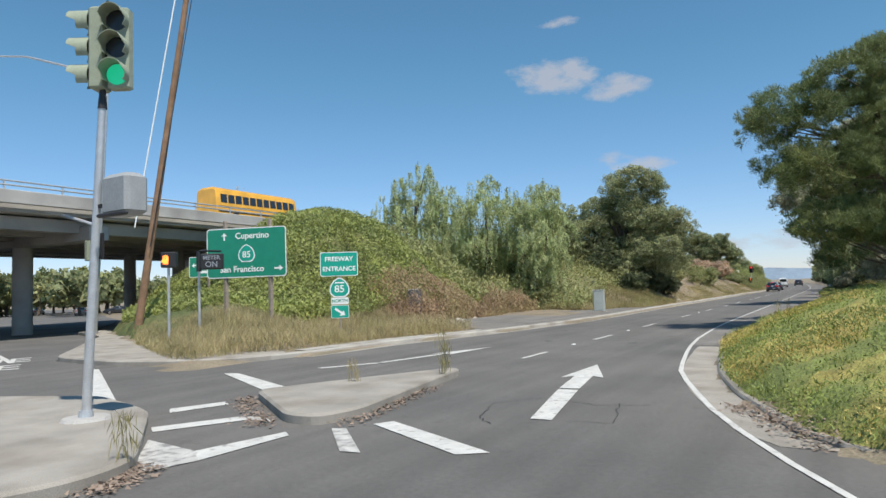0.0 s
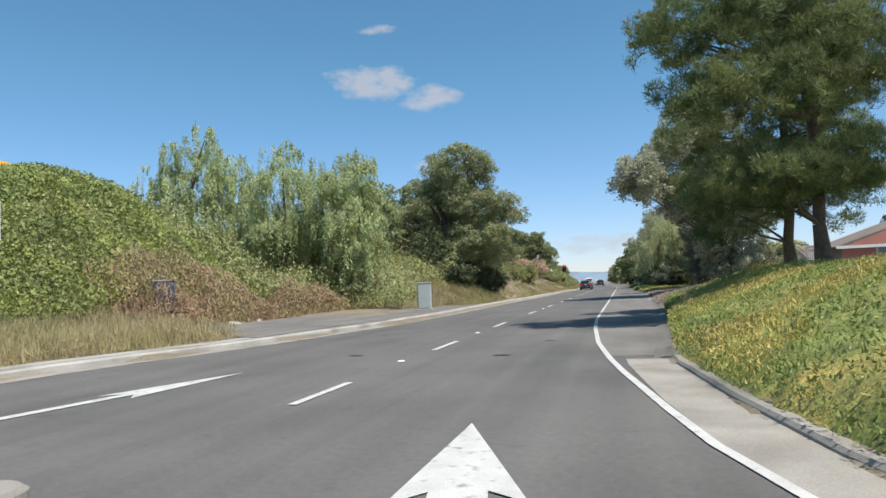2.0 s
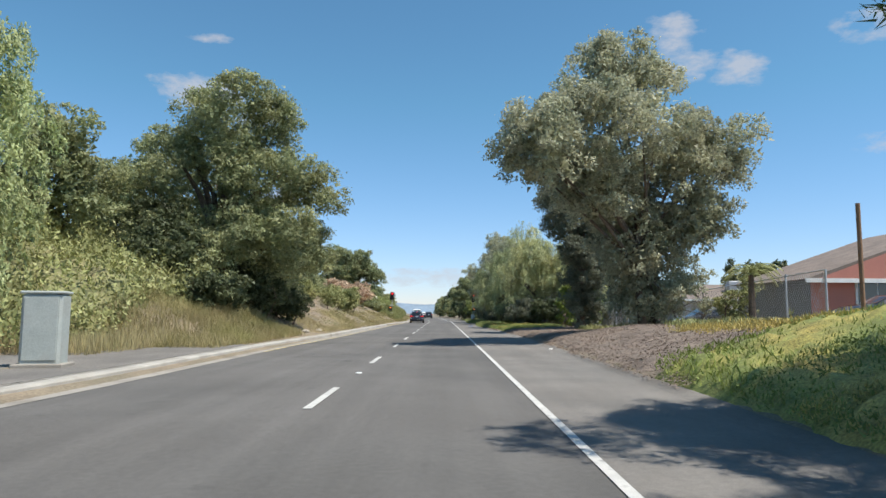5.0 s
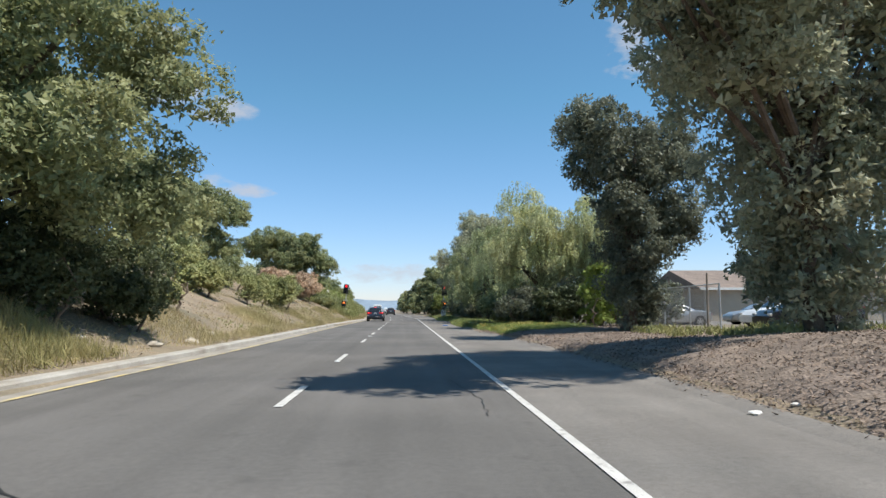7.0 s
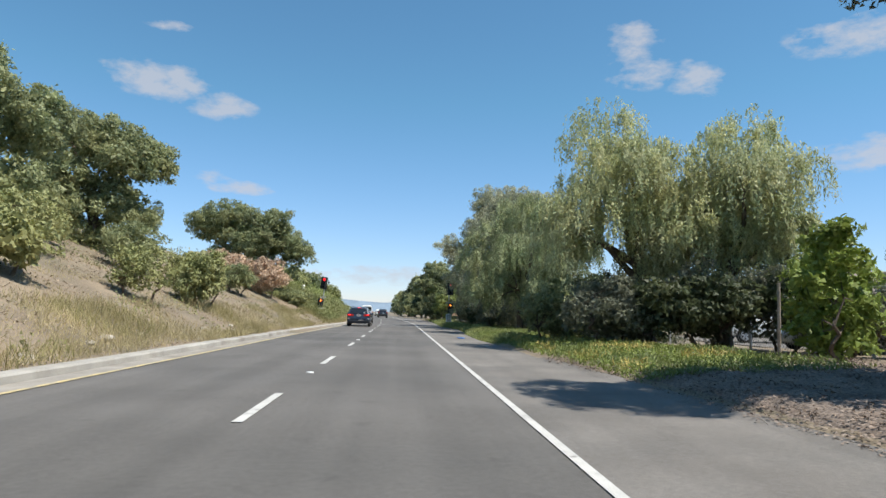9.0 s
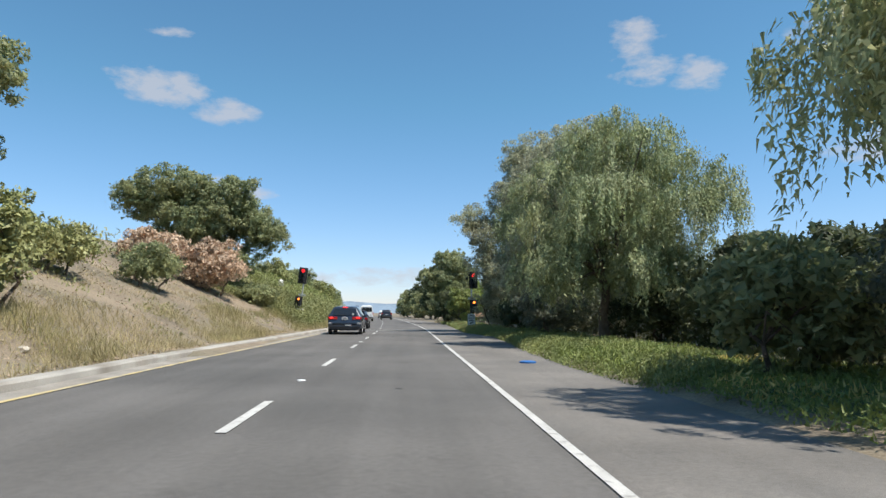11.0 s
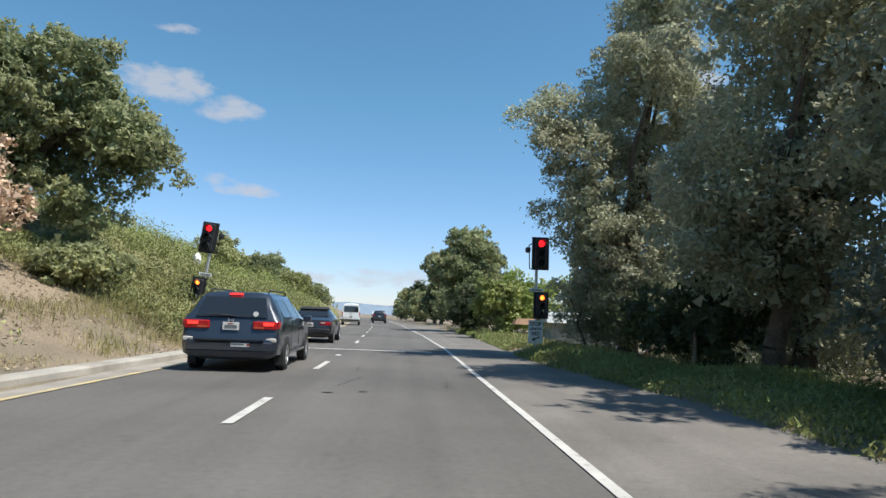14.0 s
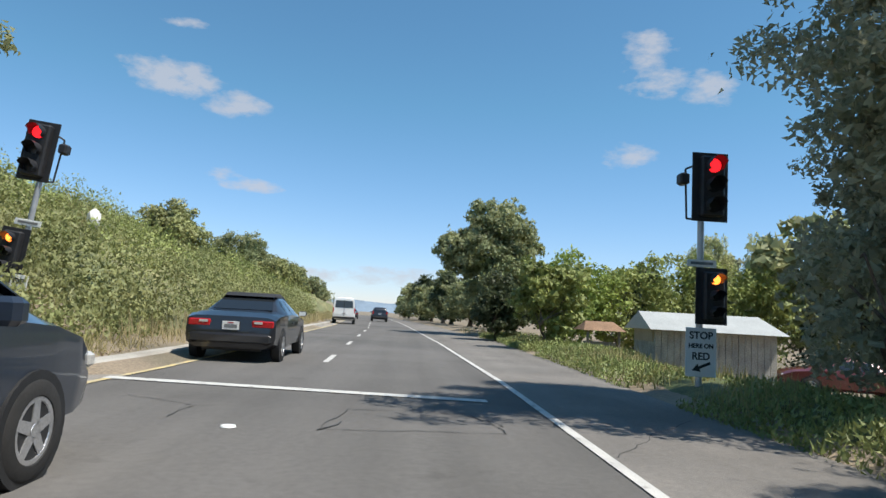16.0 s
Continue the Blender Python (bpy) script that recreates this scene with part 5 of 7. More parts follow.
spread("grass", "dry straw-coloured grass along the kerb", "grass", STRAW, band(-1, 30, 76, 0.5, 4.0, 0.3, -0.15), 34000, (0.26, 0.011), 0.24, 39, upright=0.62)
spread("weeds", "dusty olive weeds scattered on the brown slope", "weeds", LEAF_BRUSH, band(-1, 28, 90, 1.5, 12, 0.5, 0.28), 15000, (0.10, 0.05), 0.35, 37, upright=0.45)
spread("grass", "half-green grass along the kerb", "grass", STRAW_GREEN, band(-1, 34, 92, 0.5, 3.6, 0.3, 0.12), 20000, (0.30, 0.014), 0.3, 14, upright=0.68)
spread("leaf_litter", "pale brown leaf litter on the brown slope", "leaf litter", LITTER_PALE, band(-1, 16, 92, 0.6, 13, 0.4, -0.25), 70000, (0.085, 0.05), 0.03, 15, upright=0.1)
spread("brush", "green vines and brush over the mound", "brush", LEAF_VINE, disc(-23.5, -5.0, 12.5, 11.5), 170000, (0.15, 0.10), 0.6, 16, lift=0.42, upright=0.3)
spread("brush", "olive brush on the bank below the pepper trees", "brush", LEAF_BRUSH, band(-1, 1, 20, 8.5, 20), 50000, (0.21, 0.10), 2.1, 17, upright=0.4)
cover("brush", "dense green brush mat under the leaning oak", "brush", MAT_BRUSH, -1, 11, 27, 4.5, 13, 0.8, 5, 0.5)
spread("brush", "olive brush around the pepper trees and the oak", "brush", LEAF_BRUSH, band(-1, 9, 27, 4.2, 13), 40000, (0.18, 0.09), 1.3, 25, lift=0.2, upright=0.4)
spread("grass", "tall half-green grass behind the kerb", "grass", STRAW_GREEN, band(-1, 13, 25, 0.7, 5), 30000, (0.36, 0.014), 0.4, 26, upright=0.62)
spread("brush", "rusty dry brush at the foot of the bank", "brush", LEAF_RUST, band(-1, -8, 9, 7.6, 10.4), 52000, (0.18, 0.04), 1.4, 18, upright=0.55)
spread("brush", "olive brush on the crest of the bank", "brush", LEAF_BRUSH, band(-1, 42, 84, 11, 17, 0.25, -0.1), 26000, (0.18, 0.09), 1.3, 24, upright=0.4)
spread("brush", "dense green brush over the bank beyond the oak", "brush", LEAF_BANK, band(-1, 93, 134, 1.3, 14), 170000, (0.115, 0.06), 1.15, 19, lift=0.5, upright=0.4)
spread("brush", "green brush at the foot of the bank below the oak", "brush", LEAF_BANK, band(-1, 85, 96, 1.2, 9), 42000, (0.11, 0.055), 0.85, 38, lift=0.05, upright=0.45)
spread("brush", "green vine leaves over the bank", "brush", LEAF_VINE, band(-1, 96, 150, 3.2, 16, 0.3, 0.0), 40000, (0.13, 0.08), 1.5, 20, lift=0.6, upright=0.4)
spread("grass", "tall dry grass at the foot of the bank", "grass", STRAW, band(-1, 92, 170, 0.5, 2.2, 0.5, -0.1), 14000, (0.4, 0.016), 0.35, 21, upright=0.85)
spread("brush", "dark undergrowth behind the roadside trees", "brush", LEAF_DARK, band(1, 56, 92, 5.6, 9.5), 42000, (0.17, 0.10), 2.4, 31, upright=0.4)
spread("grass", "dry grass at the end of the paved pull-out", "grass", STRAW, band(-1, 9.2, 15.5, 2.6, 8.5), 16000, (0.4, 0.018), 0.35, 32, upright=0.8)

# ---------------------------------------------------------------- vehicles
RUBBER = material("tyre_rubber", (0.022, 0.021, 0.020), 0.85, scale=8, vary=0.2, bump=0.1)
RIM = material("alloy_rim", (0.62, 0.62, 0.63), 0.32, 0.8, scale=8, vary=0.08, bump=0)
GLASS_DARK = glass("tinted_glass", (0.018, 0.022, 0.026))
GLASS_LIGHT = glass("car_glass", (0.05, 0.065, 0.075))
PLASTIC = material("black_plastic", (0.018, 0.018, 0.019), 0.6, scale=10, vary=0.15, bump=0.1)
TAIL_RED = material("red_tail_lens", (0.42, 0.012, 0.015), 0.2, scale=20, vary=0.15, bump=0, spec=0.7)
BRAKE_LIT = glow("lit_brake_lens", (1.0, 0.03, 0.02), 2.2, (0.4, 0.01, 0.01))
LENS_CLEAR = material("clear_lamp_lens", (0.62, 0.60, 0.56), 0.2, 0.2, scale=20, vary=0.1, bump=0)
LENS_AMBER = material("dull_red_lamp_lens", (0.50, 0.09, 0.045), 0.25, scale=20, vary=0.1, bump=0)
PLATE = material("number_plate", (0.70, 0.70, 0.68), 0.5, scale=10, vary=0.06, bump=0)


def car_paint(name, color, metal=0.35, rough=0.32):
    return material(name, color, rough, metal, scale=1.2, vary=0.08, fine=25, fine_vary=0.05, bump=0.01, coat=0.8, second=tuple(min(1, c * 1.25 + 0.01) for c in color), second_scale=1.1, second_soft=0.25)


PAINT_NAVY = car_paint("dark_blue_grey_paint", (0.020, 0.029, 0.046), 0.15)
PAINT_BLACK = car_paint("black_grey_paint", (0.016, 0.017, 0.021), 0.15)
PAINT_WHITE = car_paint("white_car_paint", (0.74, 0.74, 0.72), 0.0, 0.4)
PAINT_SILVER = car_paint("silver_car_paint", (0.33, 0.34, 0.35), 0.5, 0.35)
PAINT_RED = car_paint("dark_red_car_paint", (0.11, 0.016, 0.013), 0.1, 0.35)
PAINT_BUS = car_paint("school_bus_yellow", (0.72, 0.36, 0.03), 0.0, 0.4)
CLOTH_TOP = material("black_cloth_roof", (0.022, 0.022, 0.024), 0.9, scale=10, vary=0.15, fine=120, bump=0.3)


def wheel(parent, x, y, r, wide, side, spokes=5):
    """A wheel whose outer face looks towards side (+1 or -1 in x)."""
    hub = part("wheel", Build().tube((-wide * 0.46, 0, 0), (wide * 0.40, 0, 0), r * 0.60, r * 0.60, 20), PLASTIC, parent, "", True, pose(x, y, r) @ (Matrix.Identity(4) if side > 0 else pose(0, 0, 0, 0, 0, 180)))
    n = 28
    prof = [(-wide / 2, r * 0.62), (-wide / 2, r * 0.9), (-wide * 0.38, r), (wide * 0.38, r), (wide / 2, r * 0.9), (wide / 2, r * 0.66), (wide * 0.42, r * 0.62)]
    t = Build()
    t.loft([[Vector((px, rr * math.cos(a), rr * math.sin(a))) for px, rr in prof] for a in [2 * math.pi * i / n for i in range(n + 1)]], caps=False)
    part("tyre", t, RUBBER, hub, "", True)
    rim = Build()
    ring = [(wide * 0.40, r * 0.655), (wide * 0.47, r * 0.64), (wide * 0.47, r * 0.56), (wide * 0.36, r * 0.54)]
    rim.loft([[Vector((px, rr * math.cos(a), rr * math.sin(a))) for px, rr in ring] for a in [2 * math.pi * i / n for i in range(n + 1)]], caps=False)
    for k in range(spokes):
        a = 2 * math.pi * k / spokes + 0.3
        d, s = Vector((0, math.cos(a), math.sin(a))), Vector((0, -math.sin(a), math.cos(a)))
        o = Vector((wide * 0.40, 0, 0))
        top, bot = Vector((wide * 0.06, 0, 0)), Vector((-wide * 0.05, 0, 0))
        vs = [o + d * q + s * w * e + h for q, w in ((r * 0.08, r * 0.13), (r * 0.58, r * 0.10)) for e in (-1, 1) for h in (bot, top)]
        rim.add(vs, [(0, 1, 3, 2), (4, 6, 7, 5), (0, 4, 5, 1), (2, 3, 7, 6), (1, 5, 7, 3), (0, 2, 6, 4)])
    rim.tube((wide * 0.38, 0, 0), (wide * 0.475, 0, 0), r * 0.16, r * 0.12, 12)
    part("rim", rim, RIM, hub, "bright alloy rim")
    return hub


def ring_at(st, y):
    """One cross-section of a car body, between the given stations."""
    for a, b in zip(st, st[1:]):
        if a[0] <= y <= b[0]:
            t = (y - a[0]) / (b[0] - a[0])
            _, zb, zm, zw, zs, zr, hw, ht = [p + (q - p) * t for p, q in zip(a, b)]
            break
    half = [(hw * 0.78, zb), (hw * 0.97, zb + 0.10), (hw, zm), (hw * 0.985, zw), (ht + (hw * 0.985 - ht) * 0.06, zs - (zs - zw) * 0.05), (ht * 0.93, zs + (zr - zs) * 0.55), (ht * 0.6, zr), ]
    return [Vector((x, y, z)) for x, z in half] + [Vector((-x, y, z)) for x, z in reversed(half)]


def dense(st, step=0.12):
    ys = set(s[0] for s in st)
    y = st[0][0]
    while y < st[-1][0]:
        ys.add(round(y, 3))
        y += step
    return sorted(ys)


def side_window(st, y0, y1, side, lo=0.06, hi=0.93, lean0=0.0, lean1=0.0, proud=0.006, n=6):
    """A pane in the flank between belt and shoulder; the leans move its upper corners along the car."""
    b = Build()
    rows = []
    for k in range(n + 1):
        t = k / n
        row = []
        for q in (lo, hi):
            y = y0 + (y1 - y0) * t + (lean0 * (1 - t) + lean1 * t) * (q - lo) / (hi - lo)
            y = min(max(y, st[0][0]), st[-1][0])
            r = ring_at(st, y)
            p = r[3] + (r[4] - r[3]) * q
            row.append(Vector((side * (p.x + proud), p.y, p.z)))
        rows.append(row)
    vs = [p for row in rows for p in row] + [Vector((p.x - side * 0.02, p.y, p.z)) for row in rows for p in row]
    m = 2 * (n + 1)
    fs = []
    for k in range(n):
        a = 2 * k
        fs += [(a, a + 1, a + 3, a + 2), (m + a, m + a + 2, m + a + 3, m + a + 1), (a, a + 2, m + a + 2, m + a), (a + 1, m + a + 1, m + a + 3, a + 3)]
    fs += [(0, m, m + 1, 1), (2 * n, 2 * n + 1, m + 2 * n + 1, m + 2 * n)]
    return b.add(vs, fs)


def pane(corners, thick=0.015):
    vs = [Vector(c) for c in corners]
    n = (vs[1] - vs[0]).cross(vs[2] - vs[0]).normalized() * thick
    return Build().add(vs + [v + n for v in vs], [(0, 1, 2, 3), (7, 6, 5, 4)] + [(i, i + 4, (i + 1) % 4 + 4, (i + 1) % 4) for i in range(4)])


def vehicle(name, label, place, st, paint, wheels, wheel_r, windows, category="car", glass_mat=None, roof_mat=None, lamps=None, group=""):
    """A car body lofted from its stations, with wheels, panes and lamps. The rear bumper is at y = 0."""
    car = thing(name, label, category, place, group)
    gm = glass_mat or GLASS_DARK
    body = Build().loft([ring_at(st, y) for y in dense(st)])
    part("body", body, paint, car, "", True)
    hw = max(s[6] for s in st)
    for y in wheels:
        for side in (1, -1):
            arch = Build().tube((side * (hw - 0.14), y, wheel_r * 1.02), (side * (hw + 0.004), y, wheel_r * 1.02), wheel_r * 1.13, wheel_r * 1.13, 24)
            part("wheel_arch", arch, PLASTIC, car, "", True)
            wheel(car, side * (hw - 0.085), y, wheel_r, 0.21, side)
    for w in windows:
        for side in (1, -1):
            part("window", side_window(st, w[0], w[1], side, lean0=w[2], lean1=w[3]), gm, car, "dark tinted side window")
    under = Build().box(0, st[-1][0] / 2, st[1][1] - 0.02, hw * 1.3, st[-1][0] * 0.9, 0.08)
    part("underbody", under, PLASTIC, car)
    return car


def plate_and_bars(car, y, z, width=0.32, high=0.16):
    p = part("number_plate", Build().box(0, y, z, width, 0.015, high, 0.004), PLATE, car, "white number plate with dark bars")
    part("plate_bars", Build().box(0, y - 0.010, z - 0.01, width * 0.75, 0.004, high * 0.4), BARS_GREY, p)
    part("plate_heading", Build().box(0, y - 0.010, z + high * 0.34, width * 0.35, 0.004, high * 0.13), material_red, p)


material_red = material("dull_red_bar", (0.35, 0.05, 0.05), 0.6, vary=0, bump=0)

# the minivan
VAN = [(0.00, 0.36, 0.50, 0.62, 0.66, 0.68, 0.84, 0.80), (0.05, 0.30, 0.52, 0.72, 0.76, 0.78, 0.91, 0.86), (0.10, 0.28, 0.62, 1.00, 1.04, 1.08, 0.945, 0.88), (0.22, 0.26, 0.66, 1.10, 1.34, 1.38, 0.955, 0.82),
       (0.36, 0.25, 0.68, 1.12, 1.56, 1.63, 0.96, 0.76), (0.50, 0.25, 0.68, 1.12, 1.63, 1.72, 0.96, 0.745), (1.6, 0.24, 0.68, 1.11, 1.66, 1.76, 0.965, 0.735), (2.7, 0.24, 0.68, 1.08, 1.64, 1.75, 0.965, 0.725),
       (3.25, 0.24, 0.68, 1.06, 1.55, 1.66, 0.96, 0.70), (3.75, 0.24, 0.68, 1.03, 1.33, 1.44, 0.955, 0.70), (4.22, 0.24, 0.66, 0.99, 1.06, 1.13, 0.945, 0.75), (4.62, 0.25, 0.62, 0.90, 0.94, 0.99, 0.92, 0.76), (4.92, 0.28, 0.56, 0.76, 0.80, 0.84, 0.84, 0.72), (5.08, 0.34, 0.48, 0.60, 0.62, 0.65, 0.66, 0.58)]
VAN = [(a, b, c, d, e - 0.07, f - 0.075, g, h - 0.06) if f > 1.3 else (a, b, c, d, e, f, g, h) for a, b, c, d, e, f, g, h in VAN]
van_y = 82.7 - 3.98 * 0.95
van = vehicle("minivan", "dark blue-grey minivan with a roof rack, brake lights lit", pose(-2.98, van_y, 0.0, 0, 0, 0.6) @ Matrix.Diagonal((0.95, 0.95, 0.92, 1)), VAN, PAINT_NAVY, (0.98, 3.98), 0.335,
              [(0.62, 1.55, 0.05, 0.0), (1.62, 2.62, 0.0, 0.0), (2.72, 3.62, 0.0, -0.42)], "minivan")
part("rear_window", pane([(-0.70, 0.085, 1.12), (0.70, 0.085, 1.12), (0.60, 0.345, 1.53), (-0.60, 0.345, 1.53)], -0.012), GLASS_DARK, van, "dark tinted rear window")
part("windscreen", pane([(-0.72, 4.17, 1.16), (0.72, 4.17, 1.16), (0.57, 3.34, 1.60), (-0.57, 3.34, 1.60)], 0.012), GLASS_DARK, van)
rear = part("tailgate_trim", Build().box(0, 0.075, 0.80, 1.5, 0.03, 0.02), PLASTIC, van)
for s in (1, -1):
    lamp = part("tail_light", Build().box(s * 0.66, 0.085, 0.955, 0.48, 0.09, 0.17, 0.02), TAIL_RED, van, "wide red tail light")
    part("brake_lamp", Build().box(s * 0.74, 0.035, 0.985, 0.20, 0.012, 0.06), BRAKE_LIT, lamp, "lit red brake lamp")
    part("reverse_lamp", Build().box(s * 0.55, 0.037, 0.91, 0.2, 0.012, 0.04), LENS_AMBER, lamp)
    wrap = part("tail_light_side", Build().box(s * 0.925, 0.20, 0.97, 0.045, 0.24, 0.16, 0.015), TAIL_RED, van)
    part("bumper_reflector", Build().box(s * 0.80, 0.03, 0.66, 0.22, 0.06, 0.09, 0.02), LENS_CLEAR, van, "silver bumper corner insert")
    mirror = part("door_mirror", Build().box(s * 1.045, 3.42, 1.10, 0.20, 0.13, 0.17, 0.035), PAINT_NAVY, van)
    part("mirror_arm", Build().box(s * 0.95, 3.45, 1.05, 0.12, 0.06, 0.05), PLASTIC, mirror)
    for y, n in ((2.48, "rear"), (2.86, "front")):
        part("door_handle", Build().box(s * 0.972, y, 0.93, 0.035, 0.17, 0.045, 0.012), PAINT_BLACK, van, "dark door handle")
    rail = part("roof_rail", Build().path([(s * 0.59, 0.62, 1.62), (s * 0.59, 0.72, 1.70), (s * 0.59, 2.55, 1.72), (s * 0.59, 2.68, 1.64)], [0.016] * 4, 6), PLASTIC, van, "black roof rail")
    part("slider_rail", Build().box(s * 0.966, 1.35, 0.955, 0.014, 1.7, 0.016), PLASTIC, van)
    part("door_gap", Build().box(s * 0.964, 2.66, 0.72, 0.008, 0.012, 0.76), PLASTIC, van)
    part("door_gap", Build().box(s * 0.962, 1.58, 0.72, 0.008, 0.012, 0.72), PLASTIC, van)
    part("headlamp", Build().box(s * 0.70, 4.93, 0.71, 0.30, 0.16, 0.13, 0.03), LENS_CLEAR, van, "clear headlamp")
    part("side_trim", Build().box(s * 0.972, 2.45, 0.36, 0.014, 2.2, 0.07), PAINT_BLACK, van)
    part("mudflap", Build().box(s * 0.88, 0.60, 0.25, 0.16, 0.03, 0.26), PLASTIC, van)
part("rear_bumper", Build().box(0, 0.05, 0.52, 1.74, 0.16, 0.24, 0.05), PAINT_NAVY, van, "body-coloured rear bumper", True)
part("bumper_step", Build().box(0, -0.005, 0.655, 1.35, 0.10, 0.02), PLASTIC, van)
part("high_brake_light", Build().box(0, 0.36, 1.60, 0.26, 0.05, 0.03), BRAKE_LIT, van, "lit high brake lamp")
wip = part("wiper", Build().path([(0.05, 0.09, 1.14), (-0.30, 0.07, 1.16), (-0.52, 0.075, 1.15)], [0.014, 0.012, 0.008], 6), PLASTIC, van)
plate_and_bars(van, 0.04, 0.93)
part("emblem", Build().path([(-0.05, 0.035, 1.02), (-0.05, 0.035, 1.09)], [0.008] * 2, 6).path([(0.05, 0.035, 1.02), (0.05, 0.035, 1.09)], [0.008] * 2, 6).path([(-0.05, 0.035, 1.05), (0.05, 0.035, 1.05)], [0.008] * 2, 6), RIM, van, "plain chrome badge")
part("name_bars", Build().box(0.36, 0.066, 0.835, 0.22, 0.008, 0.028), RIM, van, "small chrome lettering bar")
part("window_sticker", Build().tube((0.47, 0.075, 1.19), (0.47, 0.068, 1.19), 0.055, 0.055, 16), SIGN_WHITE, van, "round white window sticker")
stick = part("bumper_sticker", Build().box(0.22, -0.034, 0.56, 0.36, 0.006, 0.075), SIGN_WHITE, van, "white bumper sticker with dark bars")
part("sticker_bars", Build().box(0.17, -0.038, 0.565, 0.24, 0.003, 0.035), BARS_GREY, stick)
part("sticker_spot", Build().box(0.375, -0.038, 0.56, 0.05, 0.003, 0.05), material_red, stick)

# the convertible
SEDAN = [(0.00, 0.34, 0.46, 0.56, 0.60, 0.62, 0.78, 0.70), (0.06, 0.27, 0.50, 0.82, 0.86, 0.88, 0.855, 0.74), (0.40, 0.23, 0.56, 0.90, 0.93, 0.965, 0.875, 0.74), (0.95, 0.21, 0.58, 0.92, 0.96, 1.01, 0.88, 0.72), (1.25, 0.20, 0.58, 0.92, 1.14, 1.19, 0.88, 0.62),
         (1.65, 0.20, 0.58, 0.915, 1.28, 1.36, 0.88, 0.57), (2.25, 0.20, 0.58, 0.91, 1.29, 1.38, 0.88, 0.57), (2.75, 0.20, 0.58, 0.90, 1.19, 1.27, 0.88, 0.60), (3.25, 0.20, 0.57, 0.87, 0.93, 0.99, 0.875, 0.70), (4.00, 0.22, 0.54, 0.80, 0.83, 0.87, 0.85, 0.70), (4.38, 0.26, 0.48, 0.66, 0.70, 0.72, 0.78, 0.62), (4.48, 0.32, 0.42, 0.54, 0.56, 0.58, 0.66, 0.5)]


def sedan(name, label, place, paint, plate=True, lit=False, roof=None, group=""):
    c = vehicle(name, label, place, SEDAN, paint, (0.78, 3.50), 0.315, [(1.35, 1.95, 0.12, 0.0), (2.02, 3.0, 0.0, -0.38)], "car", GLASS_DARK, group=group)
    part("rear_window", pane([(-0.60, 0.93, 1.02), (0.60, 0.93, 1.02), (0.50, 1.50, 1.335), (-0.50, 1.50, 1.335)], -0.012), GLASS_DARK, c)
    part("windscreen", pane([(-0.64, 3.24, 1.00), (0.64, 3.24, 1.00), (0.53, 2.55, 1.345), (-0.53, 2.55, 1.345)], 0.012), GLASS_LIGHT, c)
    if roof:
        part("soft_top", Build().loft([[Vector((0.56 * q, y, 1.30)), Vector((0.50 * q, y, z)), Vector((-0.50 * q, y, z)), Vector((-0.56 * q, y, 1.30))] for y, z, q in ((1.32, 1.30, 1.0), (1.65, 1.372, 1.02), (2.25, 1.392, 1.02), (2.58, 1.35, 1.0))]), roof, c, "black cloth soft top", True)
    for s in (1, -1):
        lamp = part("tail_light", Build().box(s * 0.60, 0.045, 0.74, 0.42, 0.07, 0.14, 0.02), TAIL_RED, c, "red tail light")
        part("reverse_lamp", Build().box(s * 0.52, 0.005, 0.77, 0.16, 0.01, 0.045), LENS_CLEAR if not lit else BRAKE_LIT, lamp)
        part("headlamp", Build().box(s * 0.60, 4.33, 0.64, 0.32, 0.14, 0.11, 0.03), LENS_CLEAR, c)
        m = part("door_mirror", Build().box(s * 0.97, 2.78, 0.97, 0.18, 0.11, 0.12, 0.03), paint, c)
        # the right mirror's bright reflection is painted on as plain white
        part("mirror_glass", Build().box(s * 0.97, 2.722, 0.97, 0.15, 0.006, 0.09), SIGN_WHITE if s > 0 else RIM, m, "mirror glass coloured as a bright reflection")
        part("door_handle", Build().box(s * 0.884, 1.98, 0.76, 0.03, 0.16, 0.035, 0.01), paint, c)
    part("rear_bumper", Build().box(0, 0.03, 0.46, 1.58, 0.14, 0.22, 0.05), paint, c, "", True)
    if plate:
        plate_and_bars(c, -0.005, 0.70)
    return c


sedan("convertible", "black convertible coupe with a closed soft top", pose(-3.30, 91.5, 0.0, 0, 0, 1.0), PAINT_BLACK, True, False, CLOTH_TOP)

# the tall white van
HIGHVAN = [(0.00, 0.42, 0.60, 0.75, 0.80, 0.82, 0.86, 0.82), (0.06, 0.36, 0.80, 1.20, 1.95, 2.05, 0.90, 0.78), (0.3, 0.32, 0.80, 1.22, 2.02, 2.16, 0.90, 0.74), (3.0, 0.32, 0.80, 1.22, 2.02, 2.16, 0.90, 0.74), (3.4, 0.32, 0.78, 1.20, 1.80, 1.95, 0.90, 0.74), (3.95, 0.32, 0.74, 1.10, 1.22, 1.28, 0.89, 0.76), (4.5, 0.34, 0.66, 0.92, 0.96, 1.0, 0.84, 0.7), (4.65, 0.38, 0.55, 0.66, 0.7, 0.72, 0.7, 0.6)]
hv = vehicle("delivery_van", "tall white delivery van with dark rear windows", pose(-4.95, 132.0, 0, 0, 0, 4), HIGHVAN, PAINT_WHITE, (0.85, 3.7), 0.33, [(2.5, 3.4, 0.0, -0.15)], "van")
part("rear_window", pane([(-0.72, 0.012, 1.30), (0.72, 0.012, 1.30), (0.68, 0.030, 1.88), (-0.68, 0.030, 1.88)], -0.012), GLASS_DARK, hv)
part("door_gap", Build().box(0, 0.02, 1.3, 0.03, 0.05, 1.3), PLASTIC, hv)
